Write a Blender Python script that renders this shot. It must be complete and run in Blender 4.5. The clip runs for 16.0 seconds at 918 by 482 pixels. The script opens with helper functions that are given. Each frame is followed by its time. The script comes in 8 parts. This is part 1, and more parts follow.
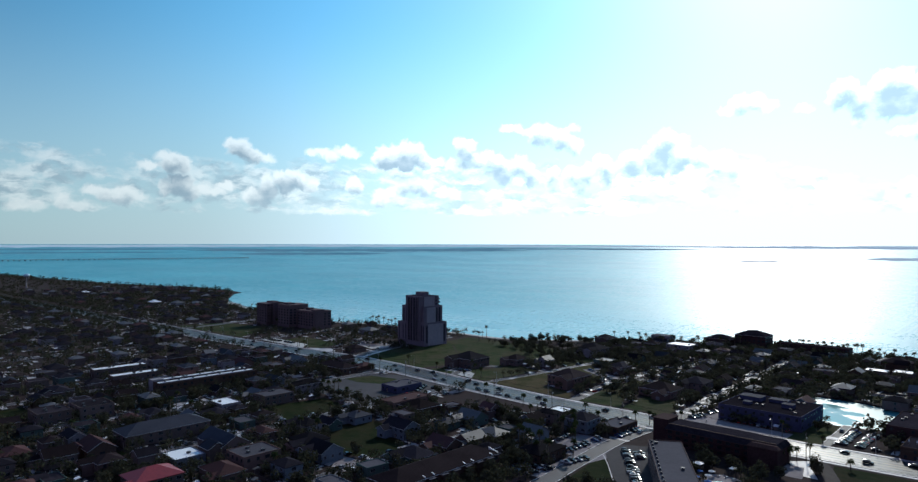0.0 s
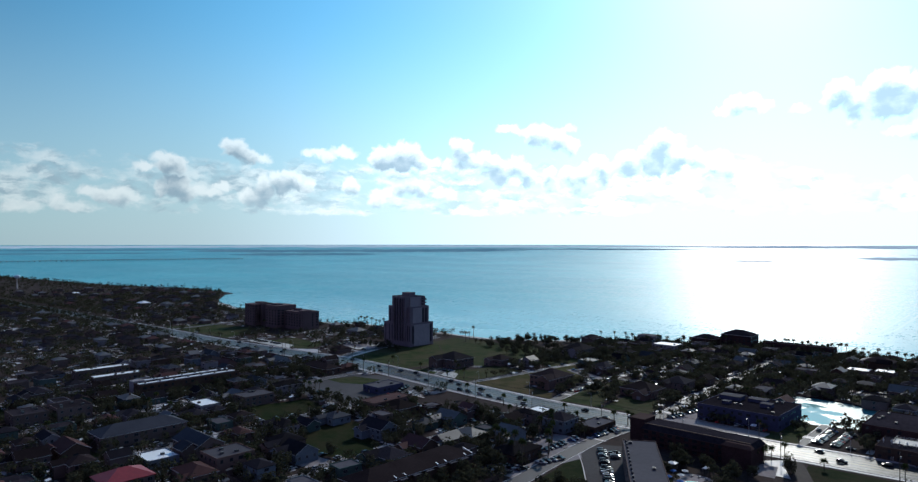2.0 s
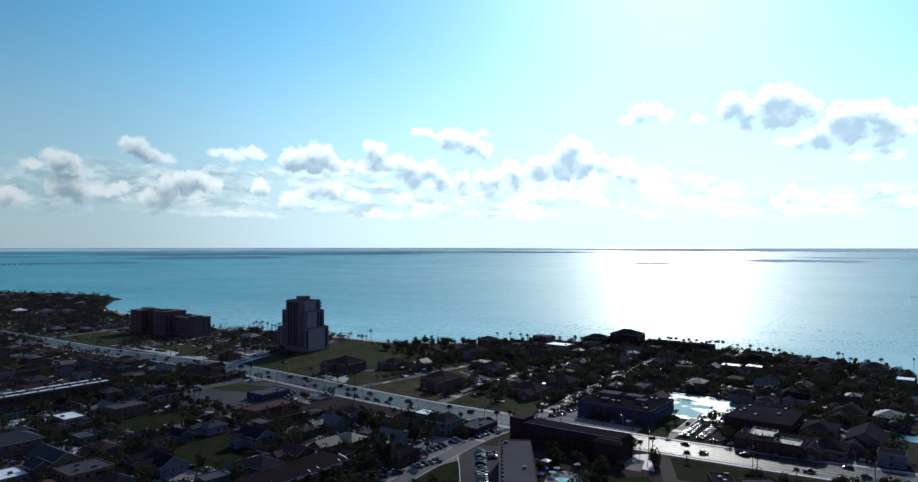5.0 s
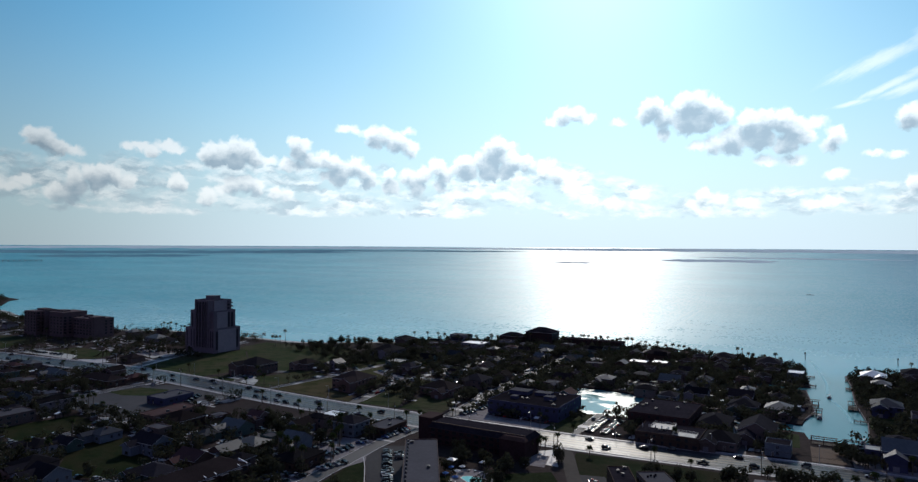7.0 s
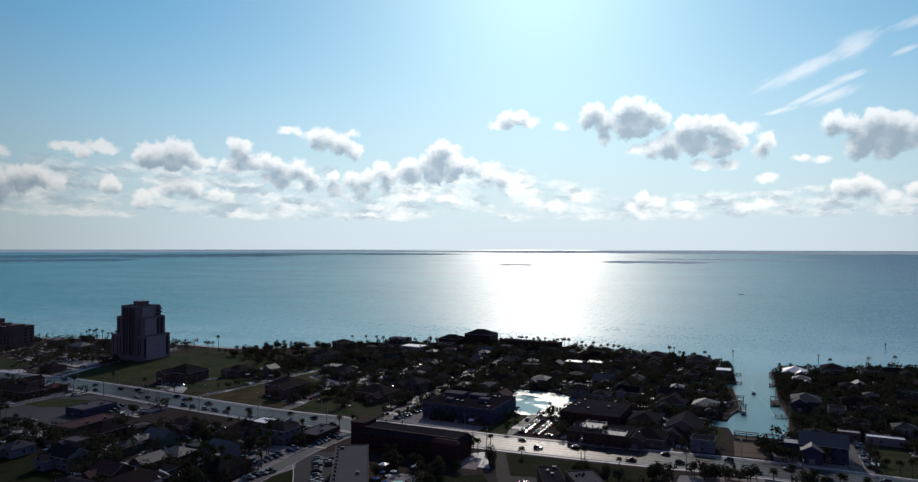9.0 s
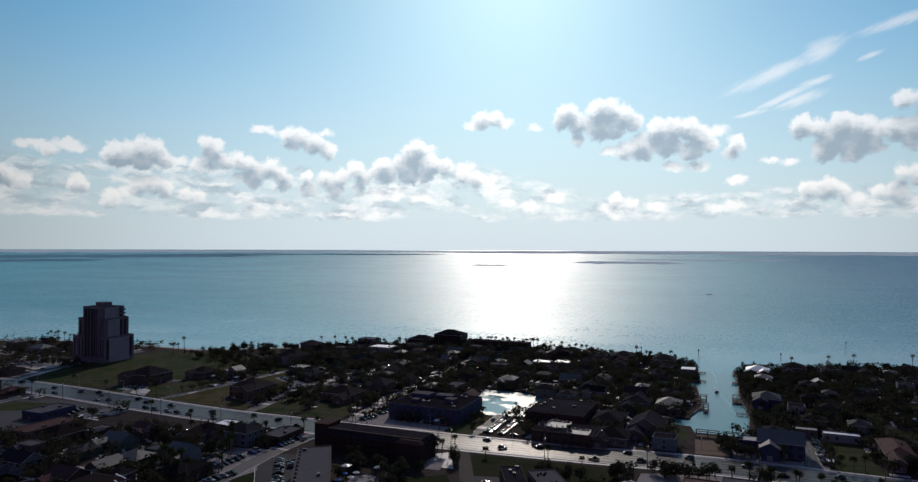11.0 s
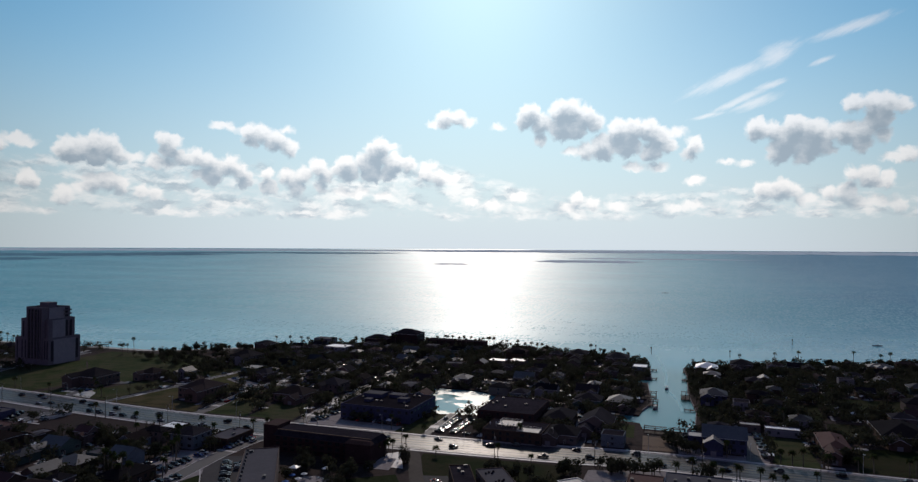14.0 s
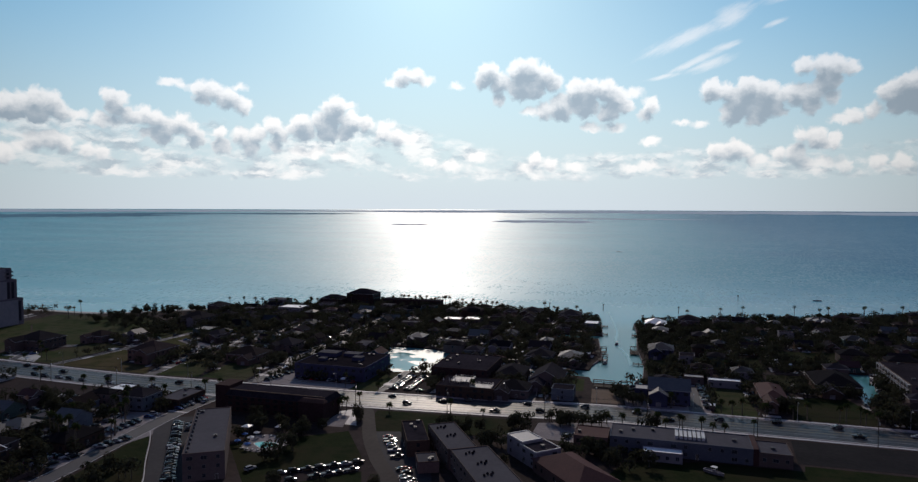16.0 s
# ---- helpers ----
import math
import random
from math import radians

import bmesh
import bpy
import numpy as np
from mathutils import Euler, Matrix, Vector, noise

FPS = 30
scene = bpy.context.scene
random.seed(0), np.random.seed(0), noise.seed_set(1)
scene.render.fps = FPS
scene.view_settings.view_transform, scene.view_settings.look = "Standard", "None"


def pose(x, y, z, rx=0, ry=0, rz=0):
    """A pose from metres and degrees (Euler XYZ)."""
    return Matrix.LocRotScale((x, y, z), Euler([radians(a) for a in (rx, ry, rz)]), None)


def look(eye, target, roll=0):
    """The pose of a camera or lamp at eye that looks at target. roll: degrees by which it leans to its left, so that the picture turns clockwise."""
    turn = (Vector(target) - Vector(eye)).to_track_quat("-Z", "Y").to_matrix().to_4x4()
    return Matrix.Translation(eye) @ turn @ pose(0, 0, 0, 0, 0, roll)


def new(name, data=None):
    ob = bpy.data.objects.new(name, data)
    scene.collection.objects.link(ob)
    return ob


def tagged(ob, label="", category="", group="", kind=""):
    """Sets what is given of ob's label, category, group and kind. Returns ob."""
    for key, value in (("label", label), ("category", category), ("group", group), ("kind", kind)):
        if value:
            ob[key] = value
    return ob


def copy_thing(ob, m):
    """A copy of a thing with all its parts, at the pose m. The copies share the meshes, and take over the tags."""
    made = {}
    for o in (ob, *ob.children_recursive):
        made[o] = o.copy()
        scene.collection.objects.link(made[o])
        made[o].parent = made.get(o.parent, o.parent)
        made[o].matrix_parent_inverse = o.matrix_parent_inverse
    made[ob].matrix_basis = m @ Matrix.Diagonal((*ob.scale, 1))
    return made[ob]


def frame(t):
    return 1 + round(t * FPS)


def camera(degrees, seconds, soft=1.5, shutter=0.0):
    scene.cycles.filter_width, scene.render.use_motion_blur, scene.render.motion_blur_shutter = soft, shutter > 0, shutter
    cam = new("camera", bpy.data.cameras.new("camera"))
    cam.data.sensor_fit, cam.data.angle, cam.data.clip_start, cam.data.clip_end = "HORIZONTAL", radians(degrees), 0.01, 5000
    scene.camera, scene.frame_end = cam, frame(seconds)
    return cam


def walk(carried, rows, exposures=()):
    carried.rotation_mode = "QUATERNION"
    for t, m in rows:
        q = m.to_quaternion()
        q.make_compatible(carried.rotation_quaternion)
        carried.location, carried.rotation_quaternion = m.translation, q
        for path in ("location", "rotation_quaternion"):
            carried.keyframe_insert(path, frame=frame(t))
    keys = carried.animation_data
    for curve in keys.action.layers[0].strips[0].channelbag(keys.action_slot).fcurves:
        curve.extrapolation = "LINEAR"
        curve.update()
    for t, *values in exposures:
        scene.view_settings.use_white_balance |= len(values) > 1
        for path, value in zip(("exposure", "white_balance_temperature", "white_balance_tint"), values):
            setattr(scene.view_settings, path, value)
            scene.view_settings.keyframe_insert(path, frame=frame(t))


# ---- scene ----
cam = camera(68.2, 16.0, 1.35)
PATH = [
    (0, (-0.044, -0.657, 100.215), (-1.427, 0.788, 100.215), 0.1),
    (0.5, (1.54, 0.431, 100.266), (0.16, 1.878, 100.266), 0.1),
    (1, (3.132, 2.419, 100.247), (1.753, 3.867, 100.247), 0.0),
    (1.5, (5.016, 4.354, 100.151), (3.638, 5.803, 100.152), 0.0),
    (2, (7.082, 6.513, 100.167), (5.706, 7.965, 100.168), -0.0),
    (2.5, (8.999, 8.703, 100.103), (7.623, 10.154, 100.105), -0.0),
    (3, (11.225, 10.836, 100.106), (9.859, 12.297, 100.109), -0.0),
    (3.5, (12.925, 12.786, 100.058), (11.581, 14.267, 100.062), -0.0),
    (4, (14.996, 15.147, 99.932), (13.681, 16.654, 99.938), -0.0),
    (4.5, (16.599, 16.704, 99.894), (15.344, 18.262, 99.902), -0.0),
    (5, (18.72, 18.239, 99.882), (17.539, 19.853, 99.892), 0.0),
    (5.2, (19.458, 18.832, 99.879), (18.306, 20.467, 99.893), 0.1),
    (7.3, (25.522, 25.19, 99.759), (24.544, 26.934, 99.77), 0.2),
    (7.5, (26.017, 25.775, 99.757), (25.054, 27.528, 99.772), 0.1),
    (8, (27.229, 27.054, 99.747), (26.306, 28.828, 99.762), 0.1),
    (8.5, (28.393, 27.791, 99.735), (27.507, 29.584, 99.75), 0.1),
    (9, (29.55, 28.534, 99.668), (28.695, 30.342, 99.684), 0.1),
    (11.5, (34.994, 31.237, 99.726), (34.214, 33.078, 99.742), 0.2),
    (12, (36.208, 31.85, 99.844), (35.431, 33.692, 99.858), 0.2),
    (12.5, (37.595, 31.828, 99.987), (36.829, 33.675, 100.001), 0.2),
    (13, (38.136, 31.907, 100.125), (37.415, 33.772, 100.139), 0.2),
    (13.5, (38.41, 32.175, 100.078), (37.699, 34.044, 100.092), 0.3),
    (14, (39.297, 32.434, 100.04), (38.612, 34.313, 100.054), 0.3),
    (14.5, (39.757, 32.71, 99.944), (39.104, 34.601, 99.958), 0.3),
    (15, (40.717, 32.797, 99.884), (40.083, 34.694, 99.899), 0.3),
    (15.5, (41.746, 33.075, 99.761), (41.142, 34.982, 99.777), 0.3),
    (15.6, (41.810, 33.160, 99.713), (41.213, 35.069, 99.727), 0.3),
    (15.7, (41.873, 33.246, 99.582), (41.284, 35.156, 99.578), 0.3),
    (15.8, (41.937, 33.331, 99.462), (41.354, 35.243, 99.434), 0.3),
    (15.9, (42.000, 33.417, 99.312), (41.425, 35.330, 99.246), 0.3),
    (16, (42.064, 33.502, 99.163), (41.496, 35.417, 99.061), 0.2),
]
walk(cam, [(t, look(eye, target, roll)) for t, eye, target, roll in PATH], [(0, 0.33, 6300, 7), (5, 0.12, 6350, 8), (9, -0.32, 6950, 15), (16, -0.40, 7150, 18)])

# ---- world, sun, exposure ----
SUN_AZ, SUN_EL = -18.4, 28.0          # degrees; azimuth clockwise from +y



class Nodes:
    """Short hand for building node trees."""

    def __init__(self, tree):
        self.t = tree

    def add(self, kind):
        return self.t.nodes.new(kind)

    def link(self, a, b):
        self.t.links.new(a, b)

    def put(self, sock, v):
        if hasattr(v, "is_output"):
            self.link(v, sock)
        else:
            sock.default_value = v

    def math(self, op, a, b=None, c=None, clamp=False):
        n = self.add("ShaderNodeMath")
        n.operation, n.use_clamp = op, clamp
        for s, v in zip(n.inputs, (a, b, c)):
            if v is not None:
                self.put(s, v)
        return n.outputs[0]

    def ramp(self, x, a, b, lo=0.0, hi=1.0, smooth=True):
        n = self.add("ShaderNodeMapRange")
        n.interpolation_type = "SMOOTHSTEP" if smooth else "LINEAR"
        for s, v in zip(n.inputs, (x, a, b, lo, hi)):
            self.put(s, v)
        return n.outputs[0]

    def mix(self, f, a, b, mode="MIX"):
        n = self.add("ShaderNodeMix")
        n.data_type, n.blend_type = "RGBA", mode
        self.put(n.inputs[0], f)
        self.put(n.inputs[6], a if hasattr(a, "is_output") else (*a, 1))
        self.put(n.inputs[7], b if hasattr(b, "is_output") else (*b, 1))
        return n.outputs[2]

    def noise(self, vec, scale, detail=4, rough=0.55):
        n = self.add("ShaderNodeTexNoise")
        self.put(n.inputs["Vector"], vec)
        n.inputs["Scale"].default_value = scale
        n.inputs["Detail"].default_value = detail
        n.inputs["Roughness"].default_value = rough
        return n.outputs[0]

    def vec(self, x, y, z=0.0):
        n = self.add("ShaderNodeCombineXYZ")
        for s, v in zip(n.inputs, (x, y, z)):
            self.put(s, v)
        return n.outputs[0]

    def scaled(self, v, s):
        n = self.add("ShaderNodeVectorMath")
        n.operation = "MULTIPLY"
        self.put(n.inputs[0], v)
        n.inputs[1].default_value = s
        return n.outputs[0]


# cumulus, puff by puff: azimuth, elevation, radius in degrees
PUFFS_WEST = [
    (-67.1, 6.5, 0.42), (-66.6, 6.2, 0.7), (-65.9, 5.9, 0.56), (-66.9, 5.8, 0.56), (-68.3, 5.7, 0.42), (-62.2, 7.6, 0.56), (-61.6, 7.5, 0.7), (-61.1, 7.0, 0.7),
    (-60.5, 6.8, 0.56), (-59.8, 6.7, 0.42), (-61.9, 7.0, 0.42), (-56.0, 7.2, 0.3), (-55.1, 7.3, 0.42), (-54.3, 7.0, 0.56), (-53.3, 7.5, 0.42), (-52.8, 7.2, 0.42),
]
PUFFS_WEST_LOW = [
    (-72.1, 3.7, 0.42), (-71.5, 3.6, 0.56), (-70.7, 3.4, 0.56), (-69.9, 3.4, 0.7), (-69.1, 3.3, 0.42), (-66.4, 4.7, 0.56), (-67.1, 4.1, 0.56), (-66.0, 4.3, 0.86),
    (-65.4, 3.7, 0.7), (-64.7, 4.1, 0.42), (-62.8, 4.4, 0.42), (-63.6, 3.9, 0.42), (-59.6, 4.8, 0.56), (-58.5, 5.1, 0.7), (-57.5, 5.3, 0.56), (-57.0, 4.9, 0.7),
    (-56.0, 4.5, 0.56), (-59.4, 4.1, 0.7), (-58.0, 4.5, 0.7), (-60.7, 3.6, 0.7), (-59.9, 3.4, 0.7), (-52.5, 4.6, 0.7), (-50.4, 3.6, 0.7), (-76.8, 2.5, 0.42),
    (-75.8, 2.5, 0.42), (-74.0, 2.8, 0.56), (-73.1, 2.6, 0.42),
]
PUFFS_CHAIN_WEST = [
    (-50.2, 6.9, 0.86), (-49.2, 7.2, 0.7), (-48.3, 7.7, 0.56), (-47.4, 7.5, 0.7), (-48.3, 6.7, 0.86), (-46.9, 6.8, 0.7), (-45.8, 6.6, 0.42), (-49.7, 6.5, 0.7),
    (-48.4, 4.6, 0.7), (-47.5, 4.7, 0.7), (-46.6, 4.5, 0.7), (-49.1, 4.1, 0.42), (-45.1, 4.0, 0.56), (-44.2, 3.9, 0.56), (-43.7, 8.2, 0.56), (-42.9, 8.0, 0.56),
    (-43.3, 7.3, 0.7), (-44.3, 6.3, 0.56), (-43.5, 6.3, 0.42), (-42.3, 6.8, 0.7), (-41.3, 6.9, 0.7), (-40.5, 6.6, 0.7), (-39.9, 6.1, 0.56),
]
PUFFS_CHAIN = [
    (-38.7, 6.6, 0.56), (-39.1, 6.1, 0.7), (-38.0, 6.0, 0.7), (-40.1, 5.4, 0.7), (-37.6, 5.3, 0.7), (-41.0, 5.6, 0.42), (-39.4, 9.4, 0.42), (-38.6, 9.2, 0.3),
    (-37.3, 9.0, 0.7), (-36.3, 9.0, 0.7), (-35.2, 8.4, 0.86), (-34.1, 7.9, 0.7), (-37.1, 8.3, 0.56), (-34.4, 9.4, 0.3), (-35.9, 5.8, 0.56), (-34.3, 5.6, 0.7),
    (-33.0, 5.8, 0.7), (-31.8, 6.4, 0.7), (-31.2, 5.8, 0.7), (-35.7, 4.7, 0.7), (-33.5, 4.7, 0.7), (-31.6, 4.8, 0.56),
]
PUFFS_MIDDLE = [
    (-26.7, 8.3, 0.7), (-27.4, 8.0, 0.56), (-25.9, 8.2, 0.42), (-26.9, 7.4, 0.86), (-28.1, 7.0, 0.7), (-29.5, 6.8, 0.7), (-25.5, 6.9, 0.86), (-24.3, 6.8, 0.7),
    (-27.4, 6.1, 0.86), (-29.3, 6.1, 0.86), (-26.0, 6.0, 0.7), (-30.2, 6.4, 0.56), (-22.9, 6.0, 0.7), (-21.7, 5.7, 0.7), (-20.7, 5.6, 0.42), (-22.6, 6.7, 0.42),
    (-28.4, 4.3, 0.42), (-26.5, 4.2, 0.42), (-29.8, 4.4, 0.42), (-21.2, 10.6, 0.7), (-20.2, 10.7, 0.7), (-19.5, 10.3, 0.42), (-21.9, 10.1, 0.42), (-16.8, 10.0, 0.3),
]
PUFFS_GREAT_CLOUD = [
    (-14.1, 11.0, 0.86), (-14.6, 10.4, 0.7), (-13.1, 10.2, 0.86), (-11.6, 11.2, 0.86), (-10.7, 11.3, 0.86), (-9.5, 10.7, 0.86), (-8.7, 10.1, 0.7), (-11.4, 9.8, 1.05),
    (-13.2, 8.9, 0.56), (-10.2, 9.7, 0.86), (-6.8, 9.5, 0.86), (-5.6, 9.5, 0.86), (-4.5, 9.5, 0.86), (-3.7, 8.9, 0.86), (-2.9, 8.1, 0.7), (-6.1, 8.3, 1.05),
    (-8.0, 8.1, 1.05), (-9.4, 7.9, 0.7), (-10.6, 7.8, 0.42), (-4.2, 7.7, 0.86), (-2.3, 9.1, 0.42), (-0.9, 8.1, 0.7), (-1.3, 7.4, 0.56), (-3.7, 6.4, 0.42),
    (-5.6, 6.5, 0.42), (-0.9, 5.3, 0.42),
]
PUFFS_EAST = [
    (3.7, 9.1, 0.86), (4.7, 9.0, 0.7), (6.4, 9.1, 0.86), (7.7, 8.8, 0.86), (5.8, 8.1, 1.05), (7.7, 7.8, 1.05), (5.2, 7.2, 0.86), (6.9, 6.9, 0.7),
    (8.5, 7.3, 0.56), (10.2, 10.5, 0.7), (11.4, 10.5, 0.7), (12.3, 10.4, 0.7), (13.2, 10.1, 0.56), (11.8, 9.4, 0.86), (11.0, 8.6, 0.7), (12.0, 8.1, 0.56),
    (9.7, 8.5, 0.86), (10.7, 7.6, 0.7), (8.9, 8.5, 0.56), (15.5, 8.1, 0.7), (16.5, 8.2, 1.05), (17.1, 8.7, 0.86), (16.0, 7.2, 0.7), (14.6, 6.9, 0.56),
    (13.5, 6.6, 0.56), (12.7, 6.4, 0.42), (17.5, 7.5, 1.05),
]
PUFFS_EAST_LOW = [
    (10.1, 5.4, 0.56), (11.1, 5.3, 0.7), (12.3, 4.9, 0.56), (11.5, 4.7, 0.42), (4.2, 4.4, 0.7), (5.3, 4.4, 0.86), (6.3, 4.3, 0.56), (7.0, 3.6, 0.42),
    (8.6, 4.1, 0.56), (9.8, 4.1, 0.7), (10.4, 3.4, 0.42), (-10.1, 4.0, 0.56), (-8.9, 3.6, 0.56), (-7.0, 3.3, 0.42), (-10.8, 3.3, 0.42), (-2.3, 3.2, 0.42),
    (-1.1, 3.4, 0.42), (11.7, 3.4, 0.42), (12.9, 3.2, 0.56), (15.1, 3.2, 0.56), (16.5, 3.3, 0.56), (-19.0, 3.8, 0.42), (-17.2, 3.4, 0.42), (-15.0, 4.1, 0.42),
    (1.5, 6.7, 0.3), (2.9, 6.6, 0.3),
]
PUFFS_BEYOND = [(30.0, 7.5, 1.05), (31.5, 7.2, 1.05), (33.0, 7.0, 0.86), (44.0, 5.0, 0.86), (45.5, 5.0, 0.7), (-88.0, 5.2, 1.05), (-90.0, 5.0, 1.05), (-86.5, 5.0, 0.86), (22.0, 4.4, 0.7), (23.2, 4.4, 0.7)]


def build_world():
    world = bpy.data.worlds.new("sky")
    world.use_nodes = True
    scene.world = world
    n = Nodes(world.node_tree)
    world.node_tree.nodes.clear()
    out = n.add("ShaderNodeOutputWorld")
    bg = n.add("ShaderNodeBackground")
    n.link(bg.outputs[0], out.inputs[0])
    sky = n.add("ShaderNodeTexSky")
    sky.sky_type, sky.sun_disc = "NISHITA", False
    sky.sun_elevation, sky.sun_rotation = radians(SUN_EL), radians(SUN_AZ % 360)
    sky.altitude, sky.air_density, sky.dust_density, sky.ozone_density = 0, 1.0, SKY_DUST, 2.0
    co = n.add("ShaderNodeTexCoord")
    xyz = n.add("ShaderNodeSeparateXYZ")
    n.link(co.outputs["Generated"], xyz.inputs[0])
    az = n.math("MULTIPLY", n.math("ARCTAN2", xyz.outputs[0], xyz.outputs[1]), 57.29578)
    el = n.math("MULTIPLY", n.math("ARCSINE", xyz.outputs[2]), 57.29578)
    p = n.vec(az, el)

    def shift(v, size, amount, detail):
        """The point v moved about by coloured noise, for billowing outlines."""
        t = n.add("ShaderNodeTexNoise")
        n.put(t.inputs["Vector"], v)
        t.inputs["Scale"].default_value, t.inputs["Detail"].default_value, t.inputs["Roughness"].default_value = size, detail, 0.55
        m = n.add("ShaderNodeVectorMath")
        m.operation = "MULTIPLY_ADD"
        n.link(t.outputs["Color"], m.inputs[0])
        m.inputs[1].default_value = (2 * amount, 2 * amount, 0)
        m.inputs[2].default_value = (-amount, -amount, 0)
        q = n.add("ShaderNodeVectorMath")
        q.operation = "ADD"
        n.put(q.inputs[0], v)
        n.link(m.outputs[0], q.inputs[1])
        return q.outputs[0]

    def depth(v, puffs, blend):
        """How deep the point lies inside the blended union of the puffs, in degrees; small puffs are drawn out flat."""
        best, flat = None, n.scaled(v, (0.5, 1.1, 1))
        for size in sorted({q[2] for q in puffs}):
            least = None
            for a, e, radius in puffs:
                if radius == size:
                    d = n.add("ShaderNodeVectorMath")
                    d.operation = "DISTANCE"
                    n.link(flat if size < 0.5 else v, d.inputs[0])
                    d.inputs[1].default_value = (a * 0.5, e * 1.1, 0) if size < 0.5 else (a, e, 0)
                    least = d.outputs["Value"] if least is None else n.math("SMOOTH_MIN", least, d.outputs["Value"], blend)
            inner = n.math("SUBTRACT", size * 1.12, least)
            best = inner if best is None else n.math("SMOOTH_MAX", best, inner, blend)
        return best

    puffs = PUFFS_WEST + PUFFS_WEST_LOW + PUFFS_CHAIN_WEST + PUFFS_CHAIN + PUFFS_MIDDLE + PUFFS_GREAT_CLOUD + PUFFS_EAST + PUFFS_EAST_LOW + PUFFS_BEYOND
    billow = shift(shift(p, 0.9, 0.45, 2), 2.6, 0.26, 4)
    fine = n.noise(n.scaled(p, (1.5, 2.1, 1)), 1.0, 6, 0.62)
    dens = depth(billow, puffs, 0.3)
    up = n.add("ShaderNodeVectorMath")
    up.operation = "ADD"
    n.link(billow, up.inputs[0])
    up.inputs[1].default_value = (0.0, 0.85, 0)
    above = depth(up.outputs[0], [q for q in puffs if q[2] > 0.5], 1.2)
    cover = n.math("MULTIPLY", n.ramp(dens, -0.12, 0.26), n.ramp(el, 0.8, 5.0, 0.45, 1.0))
    thick = n.ramp(n.math("ADD", above, n.math("MULTIPLY", n.math("SUBTRACT", fine, 0.5), 0.5)), -0.35, 0.75)
    # far low bank, drawn out in rows, all round the horizon
    rows = n.noise(n.scaled(shift(p, 0.9, 0.5, 4), (0.42, 0.95, 1)), 1.0, 6, 0.58)
    crest = n.math("ADD", el, n.ramp(az, -24.0, -10.0, 0.0, 1.9))
    win = n.math("MULTIPLY", n.ramp(el, 1.2, 2.8), n.ramp(crest, 5.4, 8.4, 1.0, 0.0))
    low = n.math("SUBTRACT", rows, n.math("ADD", n.ramp(win, 0.0, 1.0, 0.85, 0.35), n.ramp(n.noise(n.scaled(p, (0.11, 0.3, 1)), 1.0, 2, 0.5), 0.35, 0.65, 0.10, -0.05)))
    lowcover = n.ramp(low, -0.03, 0.30, 0.0, 0.72)
    lowthick = n.ramp(n.noise(n.scaled(shift(p, 0.6, 0.6, 4), (0.34, 0.95, 1)), 1.1, 5, 0.58), 0.42, 0.62, 0.0, 0.9)
    # thin streaks high in the west
    wisp = None
    for a, e, w, h, r in ((1.6, 13.1, 4.6, 0.55, 20.0), (5.0, 14.5, 2.2, 0.75, 22.0), (2.6, 11.4, 3.2, 0.30, 21.0), (4.6, 12.3, 1.5, 0.3, 14.0), (3.6, 11.1, 2.2, 0.42, 17.0), (8.2, 13.7, 1.2, 0.22, 18.0), (0.0, 10.3, 1.6, 0.2, 10.0), (10.0, 15.8, 3.5, 0.4, 12.0)):
        m = n.add("ShaderNodeMapping")
        m.vector_type = "TEXTURE"
        n.link(p, m.inputs["Vector"])
        m.inputs["Location"].default_value = (a, e, 0)
        m.inputs["Rotation"].default_value = (0, 0, radians(r))
        m.inputs["Scale"].default_value = (w * 1.2, h * 1.5, 1)
        g = n.add("ShaderNodeTexGradient")
        g.gradient_type = "SPHERICAL"
        n.link(m.outputs[0], g.inputs[0])
        wisp = g.outputs[1] if wisp is None else n.math("MAXIMUM", wisp, g.outputs[1])
    turn = n.add("ShaderNodeMapping")
    n.link(p, turn.inputs["Vector"])
    turn.inputs["Rotation"].default_value = (0, 0, radians(-25))
    fibre = n.noise(n.scaled(shift(turn.outputs[0], 1.2, 0.25, 3), (0.45, 2.2, 1)), 1.0, 5, 0.62)
    wisp = n.math("MULTIPLY", n.ramp(n.math("ADD", wisp, n.math("MULTIPLY", n.math("SUBTRACT", fibre, 0.5), 1.3)), 0.05, 1.0), n.ramp(wisp, 0.0, 0.45, 0.0, 0.66))
    # haze and cloud glow towards the sun and dull away from it
    sunward = n.math("ADD", n.math("MULTIPLY", xyz.outputs[0], math.sin(radians(SUN_AZ))), n.math("MULTIPLY", xyz.outputs[1], math.cos(radians(SUN_AZ))))
    near = n.math("ADD", n.math("MULTIPLY", sunward, math.cos(radians(SUN_EL))), n.math("MULTIPLY", xyz.outputs[2], math.sin(radians(SUN_EL))))
    tint = n.mix(n.ramp(near, 0.80, 1.0, 0.0, 0.75), n.mix(n.ramp(sunward, -0.3, 0.55), AWAY_TINT, SKY_TINT), SUN_TINT)
    aureole = n.ramp(near, 0.50, 0.95, 0.76, 1.24)
    air = n.mix(1.0, n.mix(1.0, sky.outputs[0], tint, "MULTIPLY"), n.vec(aureole, aureole, aureole), "MULTIPLY")
